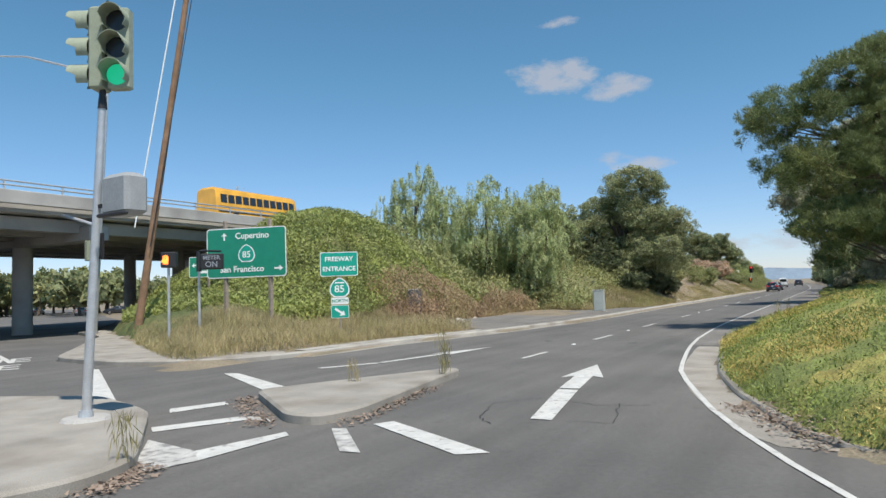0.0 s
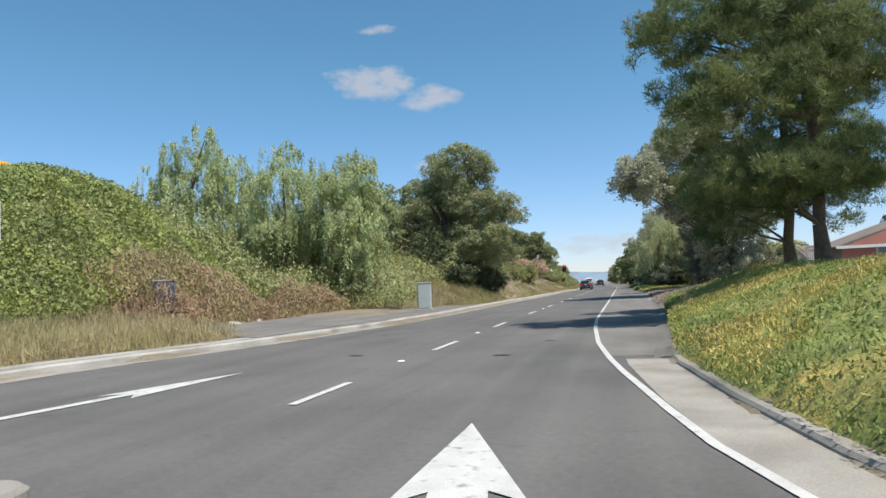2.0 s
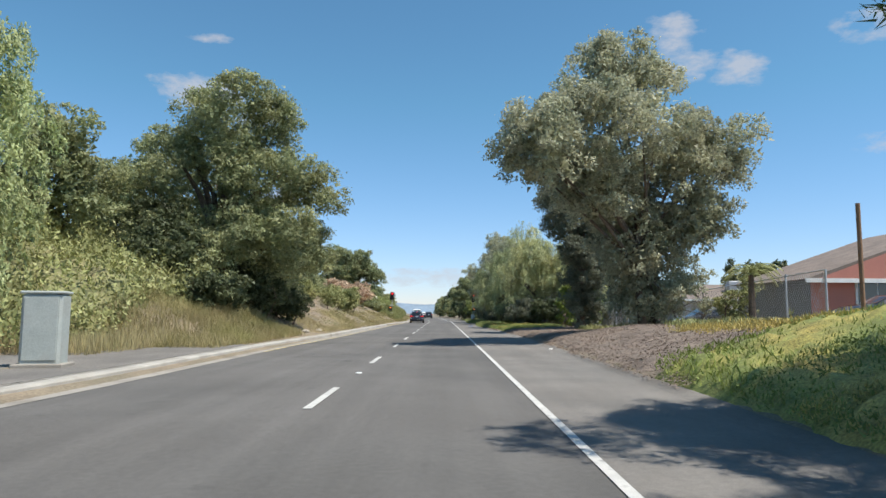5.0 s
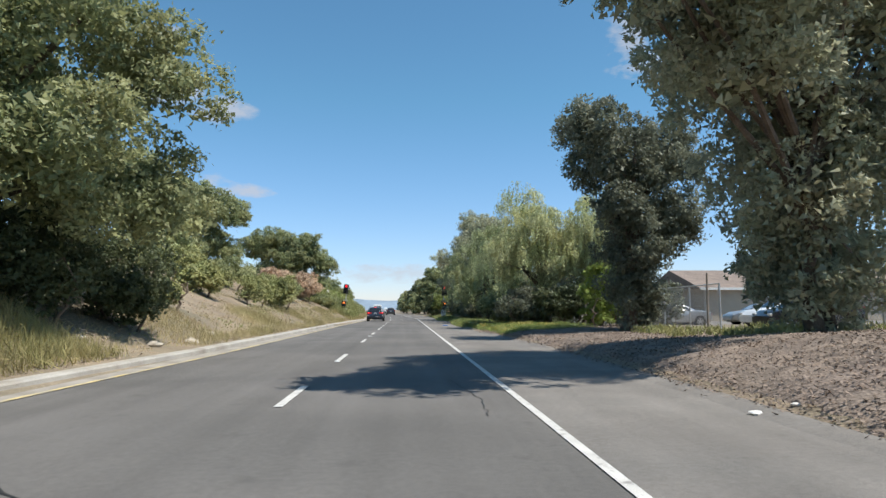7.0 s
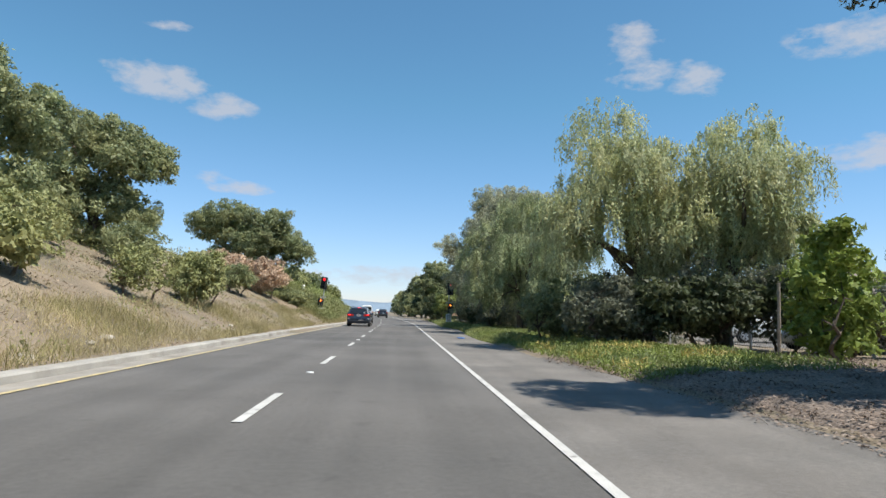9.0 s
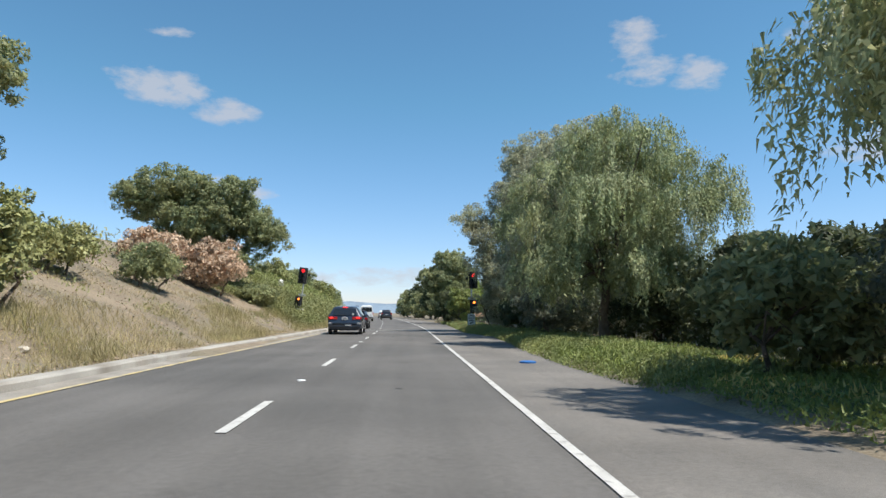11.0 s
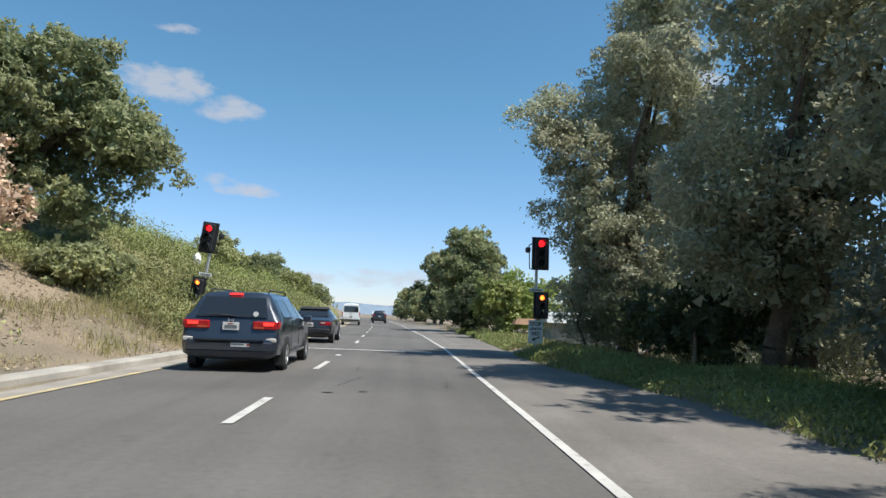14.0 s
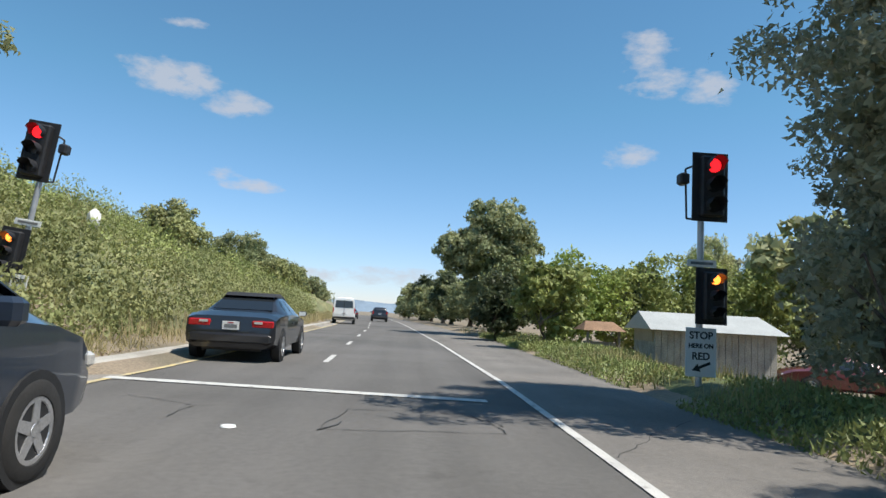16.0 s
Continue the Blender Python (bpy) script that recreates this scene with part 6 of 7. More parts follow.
part("rear_bumper", Build().box(0, 0.02, 0.50, 1.7, 0.16, 0.18, 0.04), PLASTIC, hv)
for s in (1, -1):
    part("tail_light", Build().box(s * 0.84, 0.05, 1.05, 0.10, 0.08, 0.5, 0.02), TAIL_RED, hv)
plate_and_bars(hv, 0.0, 0.85)

SUV = [(0.00, 0.40, 0.56, 0.68, 0.72, 0.74, 0.84, 0.78), (0.06, 0.33, 0.66, 0.98, 1.02, 1.06, 0.90, 0.80), (0.22, 0.30, 0.70, 1.08, 1.42, 1.50, 0.91, 0.72), (0.45, 0.29, 0.70, 1.08, 1.56, 1.66, 0.915, 0.69), (1.6, 0.28, 0.70, 1.07, 1.60, 1.70, 0.92, 0.69), (2.5, 0.28, 0.70, 1.05, 1.56, 1.66, 0.92, 0.68), (3.15, 0.28, 0.68, 1.02, 1.16, 1.24, 0.91, 0.70), (3.45, 0.28, 0.67, 1.0, 1.05, 1.10, 0.90, 0.74), (4.2, 0.30, 0.62, 0.93, 0.96, 1.0, 0.87, 0.72), (4.5, 0.36, 0.52, 0.68, 0.70, 0.73, 0.76, 0.62)]


def suv(label, place, paint, group=""):
    c = vehicle("sport_utility_vehicle", label, place, SUV, paint, (0.85, 3.60), 0.35, [(0.5, 1.3, 0.1, 0.0), (1.37, 2.2, 0.0, 0.0), (2.27, 2.95, 0.0, -0.3)], "car", group=group)
    part("rear_window", pane([(-0.66, 0.06, 1.10), (0.66, 0.06, 1.10), (0.58, 0.24, 1.52), (-0.58, 0.24, 1.52)], -0.012), GLASS_DARK, c)
    part("windscreen", pane([(-0.68, 3.42, 1.11), (0.68, 3.42, 1.11), (0.58, 2.62, 1.63), (-0.58, 2.62, 1.63)], 0.012), GLASS_DARK, c)
    for s in (1, -1):
        part("tail_light", Build().box(s * 0.78, 0.09, 1.0, 0.16, 0.12, 0.32, 0.02), TAIL_RED, c)
        part("door_mirror", Build().box(s * 1.0, 2.95, 1.08, 0.18, 0.11, 0.14, 0.03), paint, c)
        part("headlamp", Build().box(s * 0.66, 4.38, 0.78, 0.3, 0.14, 0.14, 0.03), LENS_CLEAR, c)
    part("rear_bumper", Build().box(0, 0.03, 0.52, 1.7, 0.14, 0.22, 0.05), PLASTIC, c, "", True)
    plate_and_bars(c, 0.02, 0.90)
    return c


suv("black sport utility vehicle driving in the far lane", pose(-2.9, 154.0, 0, 0, 0, 4), PAINT_BLACK)
suv("white sport utility vehicle far down the road", pose(-4.6, 186.0, 0, 0, 0, 4), PAINT_WHITE)
sedan("sedan", "dark sedan far down the road", pose(-7.4, 170.0, 0, 0, 0, 4), PAINT_BLACK)

# cars on the street beyond the bridge and in the car park
for i, (x, y, a, p, lab) in enumerate(((-100, 22.5, 62, PAINT_SILVER, "silver sedan on the street beyond the bridge"), (-96, 29, 150, PAINT_BLACK, "black sedan crossing beyond the bridge"), (-128, 30, 62, PAINT_WHITE, "white sedan far along the street"), (-125, 24, 70, PAINT_SILVER, "silver sedan far along the street"))):
    sedan("sedan", lab, pose(x, y, 0, 0, 0, a), p, False)
lot = Build().prism([(15.5, 30), (60, 24), (60, 75), (15.5, 66)], -0.1, 0.17)
single("car_park", lot, ASPHALT_OLD, "grey asphalt car park behind the trees", "car park", "structure")
for i, (x, y, a, p, kind) in enumerate(((19.5, 51.5, 92, PAINT_SILVER, 0), (25.5, 50.0, 88, PAINT_SILVER, 0), (22.7, 42.5, 90, PAINT_WHITE, 1), (21.2, 38.3, 88, PAINT_BLACK, 1), (33.5, 44.5, 268, PAINT_RED, 0), (20.5, 58.5, 90, PAINT_WHITE, 1), (18.4, 47.6, 92, PAINT_SILVER, 0))):
    if kind:
        suv("white parked off-road vehicle" if p is PAINT_WHITE else "dark parked sport utility vehicle", pose(x, y, 0.17, 0, 0, a), p, "parked cars")
    else:
        sedan("parked_car", {PAINT_SILVER: "silver parked car", PAINT_RED: "red parked car"}.get(p, "white parked car") + " in the car park", pose(x, y, 0.17, 0, 0, a), p, False, group="parked cars")
for x, y, p in ((21.0, 19.0, PAINT_BLACK), (24.5, 20.0, PAINT_SILVER)):
    sedan("parked_car", ("black" if p is PAINT_BLACK else "silver") + " car parked beside the pink house", pose(x, y, gz(x, y) + 0.02, 0, 0, 85), p, False, group="parked cars")

# ---------------------------------------------------------------- bridge and what stands round it
bridge = thing("bridge", "grey concrete freeway bridge with a steel railing", "bridge", pose(-33, 0, 0, 0, 0, 2.5))
deck = Build().box(-13.2, -40, 7.60, 25.2, 110, 0.7)
part("deck", deck, CONCRETE_GREY, bridge)
part("parapet", Build().box(0.15, -40, 7.98, 0.35, 110, 0.74, 0.03), CONCRETE_GREY, bridge, "pale concrete edge beam")
part("parapet", Build().box(-26.1, -40, 7.98, 0.35, 110, 0.74, 0.03), CONCRETE_GREY, bridge)
part("ledge", Build().box(0.36, -40, 7.66, 0.10, 110, 0.10), CONCRETE_GREY, bridge)
for k in range(7):
    part("girder", Build().box(-2.0 - 3.7 * k, -40, 6.75, 0.9, 110, 0.75), CONCRETE_GREY, bridge)
for z in (8.62, 8.86):
    part("rail", Build().tube((0.1, -95, z), (0.1, 15, z), 0.05, 0.05, 8), GALV, bridge, "galvanised bridge rail")
for k in range(34):
    part("rail_post", Build().box(0.1, -94 + 3.2 * k, 8.58, 0.07, 0.09, 0.62), GALV, bridge)
for k in range(3):
    part("column", Build().tube((-9 - 6 * k, -14.5, -0.2), (-9 - 6 * k, -14.5, 6.6), 0.62, 0.62, 16), CONCRETE_GREY, bridge, "", True)
for k in range(3):
    part("column", Build().tube((-6 - 7 * k, 1.5, -0.2), (-6 - 7 * k, 1.5, 6.6), 0.55, 0.55, 16), CONCRETE_GREY, bridge, "", True)
part("cap_beam", Build().box(-13, -14.5, 6.35, 25, 1.3, 0.9, 0.05), CONCRETE_GREY, bridge)
part("abutment", Build().box(-13, 13.0, 3.6, 25, 4, 7.3), CONCRETE_GREY, bridge)

bus = thing("school_bus", "yellow school bus with a row of dark windows on the bridge", "bus", pose(-36.4, -3.6, 8.0, 0, 0, 2.0))
BUS = [(0.0, 0.55, 1.0, 1.45, 2.55, 2.75, 1.15, 1.05), (0.15, 0.5, 1.0, 1.5, 2.65, 2.92, 1.2, 1.08), (8.8, 0.5, 1.0, 1.5, 2.65, 2.92, 1.2, 1.08), (9.3, 0.5, 1.0, 1.45, 2.5, 2.75, 1.18, 1.0), (9.5, 0.55, 0.95, 1.3, 1.5, 1.6, 1.1, 0.95), (10.7, 0.6, 0.9, 1.2, 1.4, 1.5, 1.0, 0.85)]
part("body", Build().loft([ring_at(BUS, y) for y in dense(BUS, 0.5)]), PAINT_BUS, bus, "", True)
for k in range(11):
    for s in (1, -1):
        part("window", side_window(BUS, 0.45 + 0.78 * k, 1.10 + 0.78 * k, s, 0.15, 0.78, proud=0.012, n=1), GLASS_DARK, bus)
for z in (0.95, 1.35):
    for s in (1, -1):
        part("rub_rail", Build().box(s * 1.2, 4.7, z, 0.03, 9.0, 0.07), BLACK, bus)
for y in (2.0, 9.6):
    for s in (1, -1):
        wheel(bus, s * 1.08, y, 0.48, 0.26, s)

# ---------------------------------------------------------------- signals, poles and signs


def signal_head(parent, at, yaw, lit, mat_box=None, plate=True, size=1.0, depth=0.17, visor=0.22, spacing=0.36, lens_r=0.145, count=3):
    """A traffic signal that faces -y before it is turned by yaw. lit: index from the top, with its material."""
    mb = mat_box or STEEL_DARK
    head = part("signal_head", Build().box(0, 0, 0, 0.36 * size, depth, spacing * count * size, 0.03), mb, parent, "black three-lens signal head" if mb is STEEL_DARK else "olive three-lens signal head", False, pose(*at, 0, 0, yaw))
    if plate:
        part("backplate", Build().box(0, 0.06, 0, 0.56 * size, 0.02, (spacing * count + 0.14) * size, 0.004), STEEL_DARK, head, "black backplate")
    for k in range(count):
        z = (spacing * (count - 1) / 2 - spacing * k) * size
        lens = lit.get(k, LENS_OFF)
        part("lens", Build().tube((0, -depth / 2 - 0.012, z), (0, -depth / 2 + 0.01, z), lens_r * size, lens_r * size, 20), lens, head, "lit signal lens" if k in lit else "")
        v = Build()
        n = 14
        rings = []
        for q in range(n + 1):
            a = radians(-40) + radians(260) * q / n
            c, s = math.cos(a) * lens_r * 1.12 * size, math.sin(a) * lens_r * 1.12 * size
            f = 1.0 if 0.2 < q / n < 0.8 else 0.55
            rings.append([Vector((c, -depth / 2, z + s)), Vector((c, -depth / 2 - visor * size * f, z + s)), Vector((c * 1.05, -depth / 2 - visor * size * f, z + s * 1.05)), Vector((c * 1.05, -depth / 2, z + s * 1.05))])
        v.loft(rings)
        part("visor", v, mb, head, "", True)
    return head


def ramp_signal(name, label, x, y, z0, lean, top_z, low_z, side, sign_z, plate_z, green=False):
    t = thing(name, label, "traffic signal", pose(x, y, z0, 0, lean, 0))
    part("pole", Build().tube((0, 0, -0.5), (0, 0, top_z - 0.5 - z0), 0.055, 0.055, 12), GALV, t, "galvanised steel pole", True)
    signal_head(t, (0.12 * side, -0.12, top_z - z0), 0, {0: RED_LIT}, spacing=0.31, lens_r=0.105, size=1.10)
    low = signal_head(t, (0.17 * side, -0.12, low_z - z0), 0, {0: ORANGE_LIT}, spacing=0.28, lens_r=0.085, size=0.96)
    part("bracket", Build().path([(-0.02 * side, 0, top_z - z0 + 0.42), (-0.28 * side, 0.0, top_z - z0 + 0.30), (-0.25 * side, 0, top_z - z0 - 0.55), (0, 0, top_z - z0 - 0.56)], [0.018] * 4, 6), STEEL_DARK, t)
    part("rear_lamp", Build().box(-0.32 * side, 0.0, top_z - z0 + 0.12, 0.16, 0.22, 0.20, 0.03), STEEL_DARK, t, "small black enforcement lamp")
    pl = part("name_plate", Build().box(0, -0.06, plate_z - z0, 0.50, 0.012, 0.12, 0.01), SIGN_WHITE, t, "white instruction plate with grey bars")
    part("plate_bars", Build().box(0, -0.068, plate_z - z0, 0.38, 0.004, 0.045), BARS_GREY, pl)
    st = part("stop_sign", Build().box(0, -0.07, sign_z - z0, 0.52, 0.012, 0.80, 0.006), SIGN_WHITE, t, "white stop here on red sign")
    for word, dz, size in (("STOP", 0.27, 0.165), ("HERE ON", 0.10, 0.10), ("RED", -0.07, 0.165)):
        lettering(word, size, BLACK, st, pose(0, -0.079, sign_z - z0 + dz, 90, 0, 0), "lettering", thick=0.004)
    part("sign_arrow", Build().prism(arrow_outline((-0.15, -0.30), (0.16, -0.17), 0.14, 0.13, 0.045), 0.0, 0.003, pose(0, -0.078, sign_z - z0, 90, 0, 0)), BLACK, st)
    return t


gR, gL = gz(4.9, 89.3), gz(-7.1, 91.4)
ramp_signal("ramp_signal", "ramp meter signal with red lights and a stop sign", 4.92, 89.3, min(gR, 0.0), 0, 3.52, 1.68, 1, 0.75, 2.22)
ramp_signal("ramp_signal", "leaning ramp meter signal with red lights on the bank", -7.45, 91.5, gL, 6.5, 3.85, 1.85, -1, 1.05, 2.45)

pole = thing("signal_pole", "galvanised signal pole with olive signals and a pedestrian box", "traffic signal", pose(-3.85, -32.1, 0.16))
part("shaft", Build().tube((0, 0, 0), (0.28, 0.11, 5.1), 0.075, 0.06, 14), GALV, pole, "", True)
part("base_collar", Build().tube((0, 0, 0.03), (0, 0, 0.16), 0.12, 0.10, 14), GALV, pole)
part("cap", Build().tube((0.28, 0.11, 5.0), (0.29, 0.11, 5.3), 0.075, 0.05, 10), STEEL_DARK, pole)
signal_head(pole, (0.52, 0.27, 5.98), 31, {2: GREEN_LIT}, SIGNAL_GREEN, False, 1.0, 0.2, 0.26, 0.45, 0.17)
signal_head(pole, (0.23, 0.10, 5.98), -58, {}, SIGNAL_GREEN, False, 1.0, 0.22, 0.34, 0.45, 0.18)
part("mount", Build().tube((0.29, 0.11, 5.2), (0.36, 0.16, 6.8), 0.035, 0.03, 8), STEEL_DARK, pole)
box = part("pedestrian_box", Build().box(0.80, 0.16, 3.53, 0.70, 0.40, 0.66, 0.07), material("grey_signal_box", (0.32, 0.33, 0.33), 0.5, scale=4, vary=0.08, bump=0.05), pole, "grey pedestrian signal box seen from behind", True)
part("box_rim", Build().box(0.80, -0.05, 3.21, 0.72, 0.10, 0.06, 0.02), STEEL_DARK, box)
part("bracket", Build().box(0.32, 0.08, 3.40, 0.34, 0.06, 0.06), STEEL_DARK, pole)

far = thing("mast_pole", "tall galvanised signal mast with a lamp arm beyond the street", "signal mast", pose(-31.0, -16.0, 0.1))
part("shaft", Build().tube((0, 0, 0), (0.9, 0.3, 14.5), 0.19, 0.10, 14), GALV, far, "", True)
part("lamp_arm", Build().path([(0.9, 0.3, 14.4), (-1.5, -0.6, 16.2), (-4.5, -1.6, 17.2), (-8, -3, 17.6)], [0.09, 0.07, 0.06, 0.05], 8), GALV, far, "curved lamp arm")
part("mast_arm", Build().path([(0.3, 0.1, 6.4), (-3, -1.2, 7.6), (-9, -3.6, 8.6)], [0.12, 0.1, 0.07], 8), GALV, far, "rising mast arm")
signal_head(far, (0.75, -0.2, 5.2), 35, {2: GREEN_LIT}, STEEL_DARK, True, 1.25)
part("side_signal", Build().box(-0.55, 0.1, 5.0, 0.3, 0.5, 1.2, 0.03), SIGNAL_GREEN, far)

up = thing("utility_pole", "leaning brown wooden utility pole with cables", "utility pole", pose(-23.6, -18.2, 0.2))
part("pole", Build().tube((0, 0, -0.3), (1.55, 2.1, 18.5), 0.20, 0.14, 12), WOOD_POLE, up, "", True)
part("cable_guard", Build().tube((0.1, -0.1, 5.5), (0.9, 1.9, 18.5), 0.035, 0.035, 8), SIGN_WHITE, up, "pale cable conduit")
part("cable", Build().tube((0.75, 0.3, 4.5), (1.9, 2.2, 18.5), 0.022, 0.022, 6), STEEL_DARK, up, "dark cable")

crossing_sig = thing("pedestrian_signal", "pedestrian signal with a lit orange wait symbol on a post", "traffic signal", pose(-15.6, -22.1, 0.16))
part("post", Build().tube((0, 0, 0), (0, 0, 3.1), 0.055, 0.05, 10), GALV, crossing_sig, "", True)
face = part("housing", Build().box(0.05, -0.05, 3.40, 0.58, 0.30, 0.60, 0.03), STEEL_DARK, crossing_sig, "black housing", False, pose(0, 0, 0, 0, 0, 38))
palm_b = Build()
palm_b.prism([(-0.10, -0.17), (0.08, -0.17), (0.10, 0.02), (-0.11, 0.02)], 0, 0.006)
for k in range(4):
    palm_b.prism([(-0.105 + 0.053 * k, 0.01), (-0.065 + 0.053 * k, 0.01), (-0.065 + 0.053 * k, 0.15 + 0.03 * (k in (1, 2))), (-0.105 + 0.053 * k, 0.15 + 0.03 * (k in (1, 2)))], 0, 0.006)
palm_b.prism([(-0.17, -0.06), (-0.13, -0.12), (-0.09, -0.08), (-0.12, 0.03)], 0, 0.006)
part("wait_symbol", palm_b, ORANGE_LIT, face, "lit orange wait symbol", False, pose(-0.04, -0.21, 3.40, 90, 0, 0))
meter = thing("meter_sign", "dark METER ON blank-out sign on a steel post", "sign", pose(-15.35, -20.9, 0.16, 0, 0, 0))
part("post", Build().tube((0, 0, 0), (0, 0, 3.75), 0.055, 0.05, 10), GALV, meter, "", True)
part("yoke", Build().path([(0, 0, 3.7), (0.12, 0, 3.78), (0.95, 0.3, 3.72)], [0.05, 0.045, 0.04], 8), STEEL_DARK, meter)
part("clamp", Build().tube((0, 0, 2.95), (0, 0, 3.75), 0.10, 0.10, 10), STEEL_DARK, meter)
mbox = part("box", Build().box(0, 0, 0, 0.85, 0.28, 0.62, 0.04), STEEL_DARK, meter, "", False, pose(0.68, 0.1, 3.32, 0, 0, 38))
for word, dz in (("METER", 0.14), ("ON", -0.12)):
    lettering(word, 0.22 if word == "METER" else 0.30, SIGN_BACK, mbox, pose(0, -0.146, dz, 90, 0, 0), "lettering", thick=0.004)


def sign_board(parent, name, w, h, mat, at, yaw, border=True, r=0.06):
    o = rounded([(-w / 2, -h / 2), (w / 2, -h / 2), (w / 2, h / 2), (-w / 2, h / 2)], r, 4)
    b = part(name, Build().prism(o, 0, 0.012), SIGN_WHITE if border else mat, parent, "", False, pose(*at, 0, 0, yaw) @ pose(0, 0, 0, 90, 0, 0))
    if border:
        g = 0.022 * (w ** 0.5)
        o2 = rounded([(-w / 2 + g, -h / 2 + g), (w / 2 - g, -h / 2 + g), (w / 2 - g, h / 2 - g), (-w / 2 + g, h / 2 - g)], r * 0.8, 4)
        part("sign_face", Build().prism(o2, 0.0125, 0.016), mat, b)
    part("sign_back", Build().prism(o, -0.006, -0.001), SIGN_BACK, b)
    return b


def shield(parent, w, at, z0=0.018, top=True):
    h = w * 1.0
    base = [(-0.28, -0.5), (0.28, -0.5), (0.47, -0.32), (0.50, -0.10), (0.42, 0.15), (0.25, 0.36), (0.0, 0.5), (-0.25, 0.36), (-0.42, 0.15), (-0.50, -0.10), (-0.47, -0.32)]
    s = part("route_shield", Build().prism(rounded([(x * w, y * h) for x, y in base], 0.08 * w, 2), z0, z0 + 0.003), SIGN_WHITE, parent, "white edged green route shield", False, pose(*at))
    part("shield_face", Build().prism(rounded([(x * w * 0.88, y * h * 0.88) for x, y in base], 0.08 * w, 2), z0 + 0.0035, z0 + 0.006), SIGN_GREEN2, s)
    t = lettering("85", w * 0.50, SIGN_WHITE, s, pose(0, -0.10 * w, z0 + 0.009), "route_number", thick=0.006 * w)
    if top:
        part("heading_bar", Build().box(0, 0.22 * w, z0 + 0.0075, 0.46 * w, 0.07 * w, 0.003), SIGN_WHITE, s)
    return s


big = thing("guide_sign", "large green freeway guide sign on two wooden posts", "sign", pose(-15.3, -18.5, gz(-15.3, -18.5)))
gb = gz(-15.3, -18.5)
yaw = 22
for s in (-1.05, 1.0):
    part("post", Build().box(0, 0, 0, 0.14, 0.16, 5.0, 0.01), WOOD_POST, big, "weathered wooden post", False, pose(s * math.cos(radians(yaw)), 0.12 + s * math.sin(radians(yaw)), 2.3 - 0.3))
board = sign_board(big, "board", 3.65, 2.15, SIGN_GREEN, (0, 0, 3.95 - gb), yaw, True, 0.16)
lettering("Cupertino", 0.37, SIGN_WHITE, board, pose(0.28, 0.72, 0.019), "lettering", thick=0.007)
lettering("San Francisco", 0.37, SIGN_WHITE, board, pose(-0.20, -0.72, 0.019), "lettering", thick=0.007)
part("arrow_up", Build().prism(arrow_outline((-1.0, 0.88), (-1.0, 0.55), 0.26, 0.14, 0.07), 0.018, 0.021), SIGN_WHITE, board)
part("arrow_right", Build().prism(arrow_outline((1.66, -0.72), (1.28, -0.72), 0.26, 0.15, 0.07), 0.018, 0.021), SIGN_WHITE, board)
shield(board, 0.78, (0.02, -0.02, 0), top=False)

fw = thing("freeway_sign", "green FREEWAY ENTRANCE sign over a route 85 shield on a post", "sign", pose(-10.9, -17.6, gz(-10.9, -17.6)))
gf = gz(-10.9, -17.6)
part("post", Build().box(0, 0.06, (3.75 - gf) / 2 - 0.1, 0.09, 0.09, 3.75 - gf, 0.006), WOOD_POST, fw, "", False, pose(0, 0, 0, 0, 0, 36))
fb = sign_board(fw, "entrance_board", 1.52, 0.98, SIGN_GREEN2, (0, 0, 3.24 - gf), 36, True, 0.08)
lettering("FREEWAY", 0.26, SIGN_WHITE, fb, pose(0, 0.20, 0.019), "lettering", thick=0.006)
lettering("ENTRANCE", 0.26, SIGN_WHITE, fb, pose(0, -0.20, 0.019), "lettering", thick=0.006)
sb = sign_board(fw, "shield_board", 0.02, 0.02, SIGN_GREEN2, (0, 0, 2.30 - gf), 36, False, 0.002)
shield(sb, 0.82, (0, 0, 0))
nb = sign_board(fw, "direction_board", 0.70, 0.27, SIGN_WHITE, (0, 0, 1.74 - gf), 36, False, 0.03)
lettering("NORTH", 0.185, SIGN_GREEN, nb, pose(0, 0, 0.014), "lettering", thick=0.004)
ab = sign_board(fw, "arrow_board", 0.72, 0.52, SIGN_GREEN2, (0, 0, 1.31 - gf), 36, True, 0.05)
part("arrow", Build().prism(arrow_outline((0.20, -0.15), (-0.20, 0.13), 0.28, 0.17, 0.09), 0.018, 0.021), SIGN_WHITE, ab)
small = thing("street_sign", "small green direction sign near the bridge", "sign", pose(-24.0, -13.5, gz(-24, -13.5)))
part("post", Build().box(0, 0.05, 0.9, 0.09, 0.09, 2.8), WOOD_POST, small)
smb = sign_board(small, "board", 2.1, 1.15, SIGN_GREEN, (0, 0, 1.9), 32, True, 0.08)
shield(smb, 0.4, (-0.35, 0.22, 0), top=False)
part("text_bar", Build().box(0.42, 0.25, 0.019, 0.7, 0.13, 0.003), SIGN_WHITE, smb)
part("text_bar", Build().box(0.15, -0.28, 0.019, 1.3, 0.15, 0.003), SIGN_WHITE, smb)
part("arrow", Build().prism(arrow_outline((-0.9, 0.1), (-0.6, 0.1), 0.26, 0.14, 0.07), 0.018, 0.021), SIGN_WHITE, smb)

ant = thing("antenna_mast", "thin lattice antenna mast behind the bridge", "antenna", pose(-62, 22, 0))
for dx, dy in ((-0.3, 0), (0.3, 0), (0, 0.4)):
    part("leg", Build().tube((dx, dy, 0), (dx * 0.4, dy * 0.4, 17), 0.06, 0.04, 6), GALV, ant)
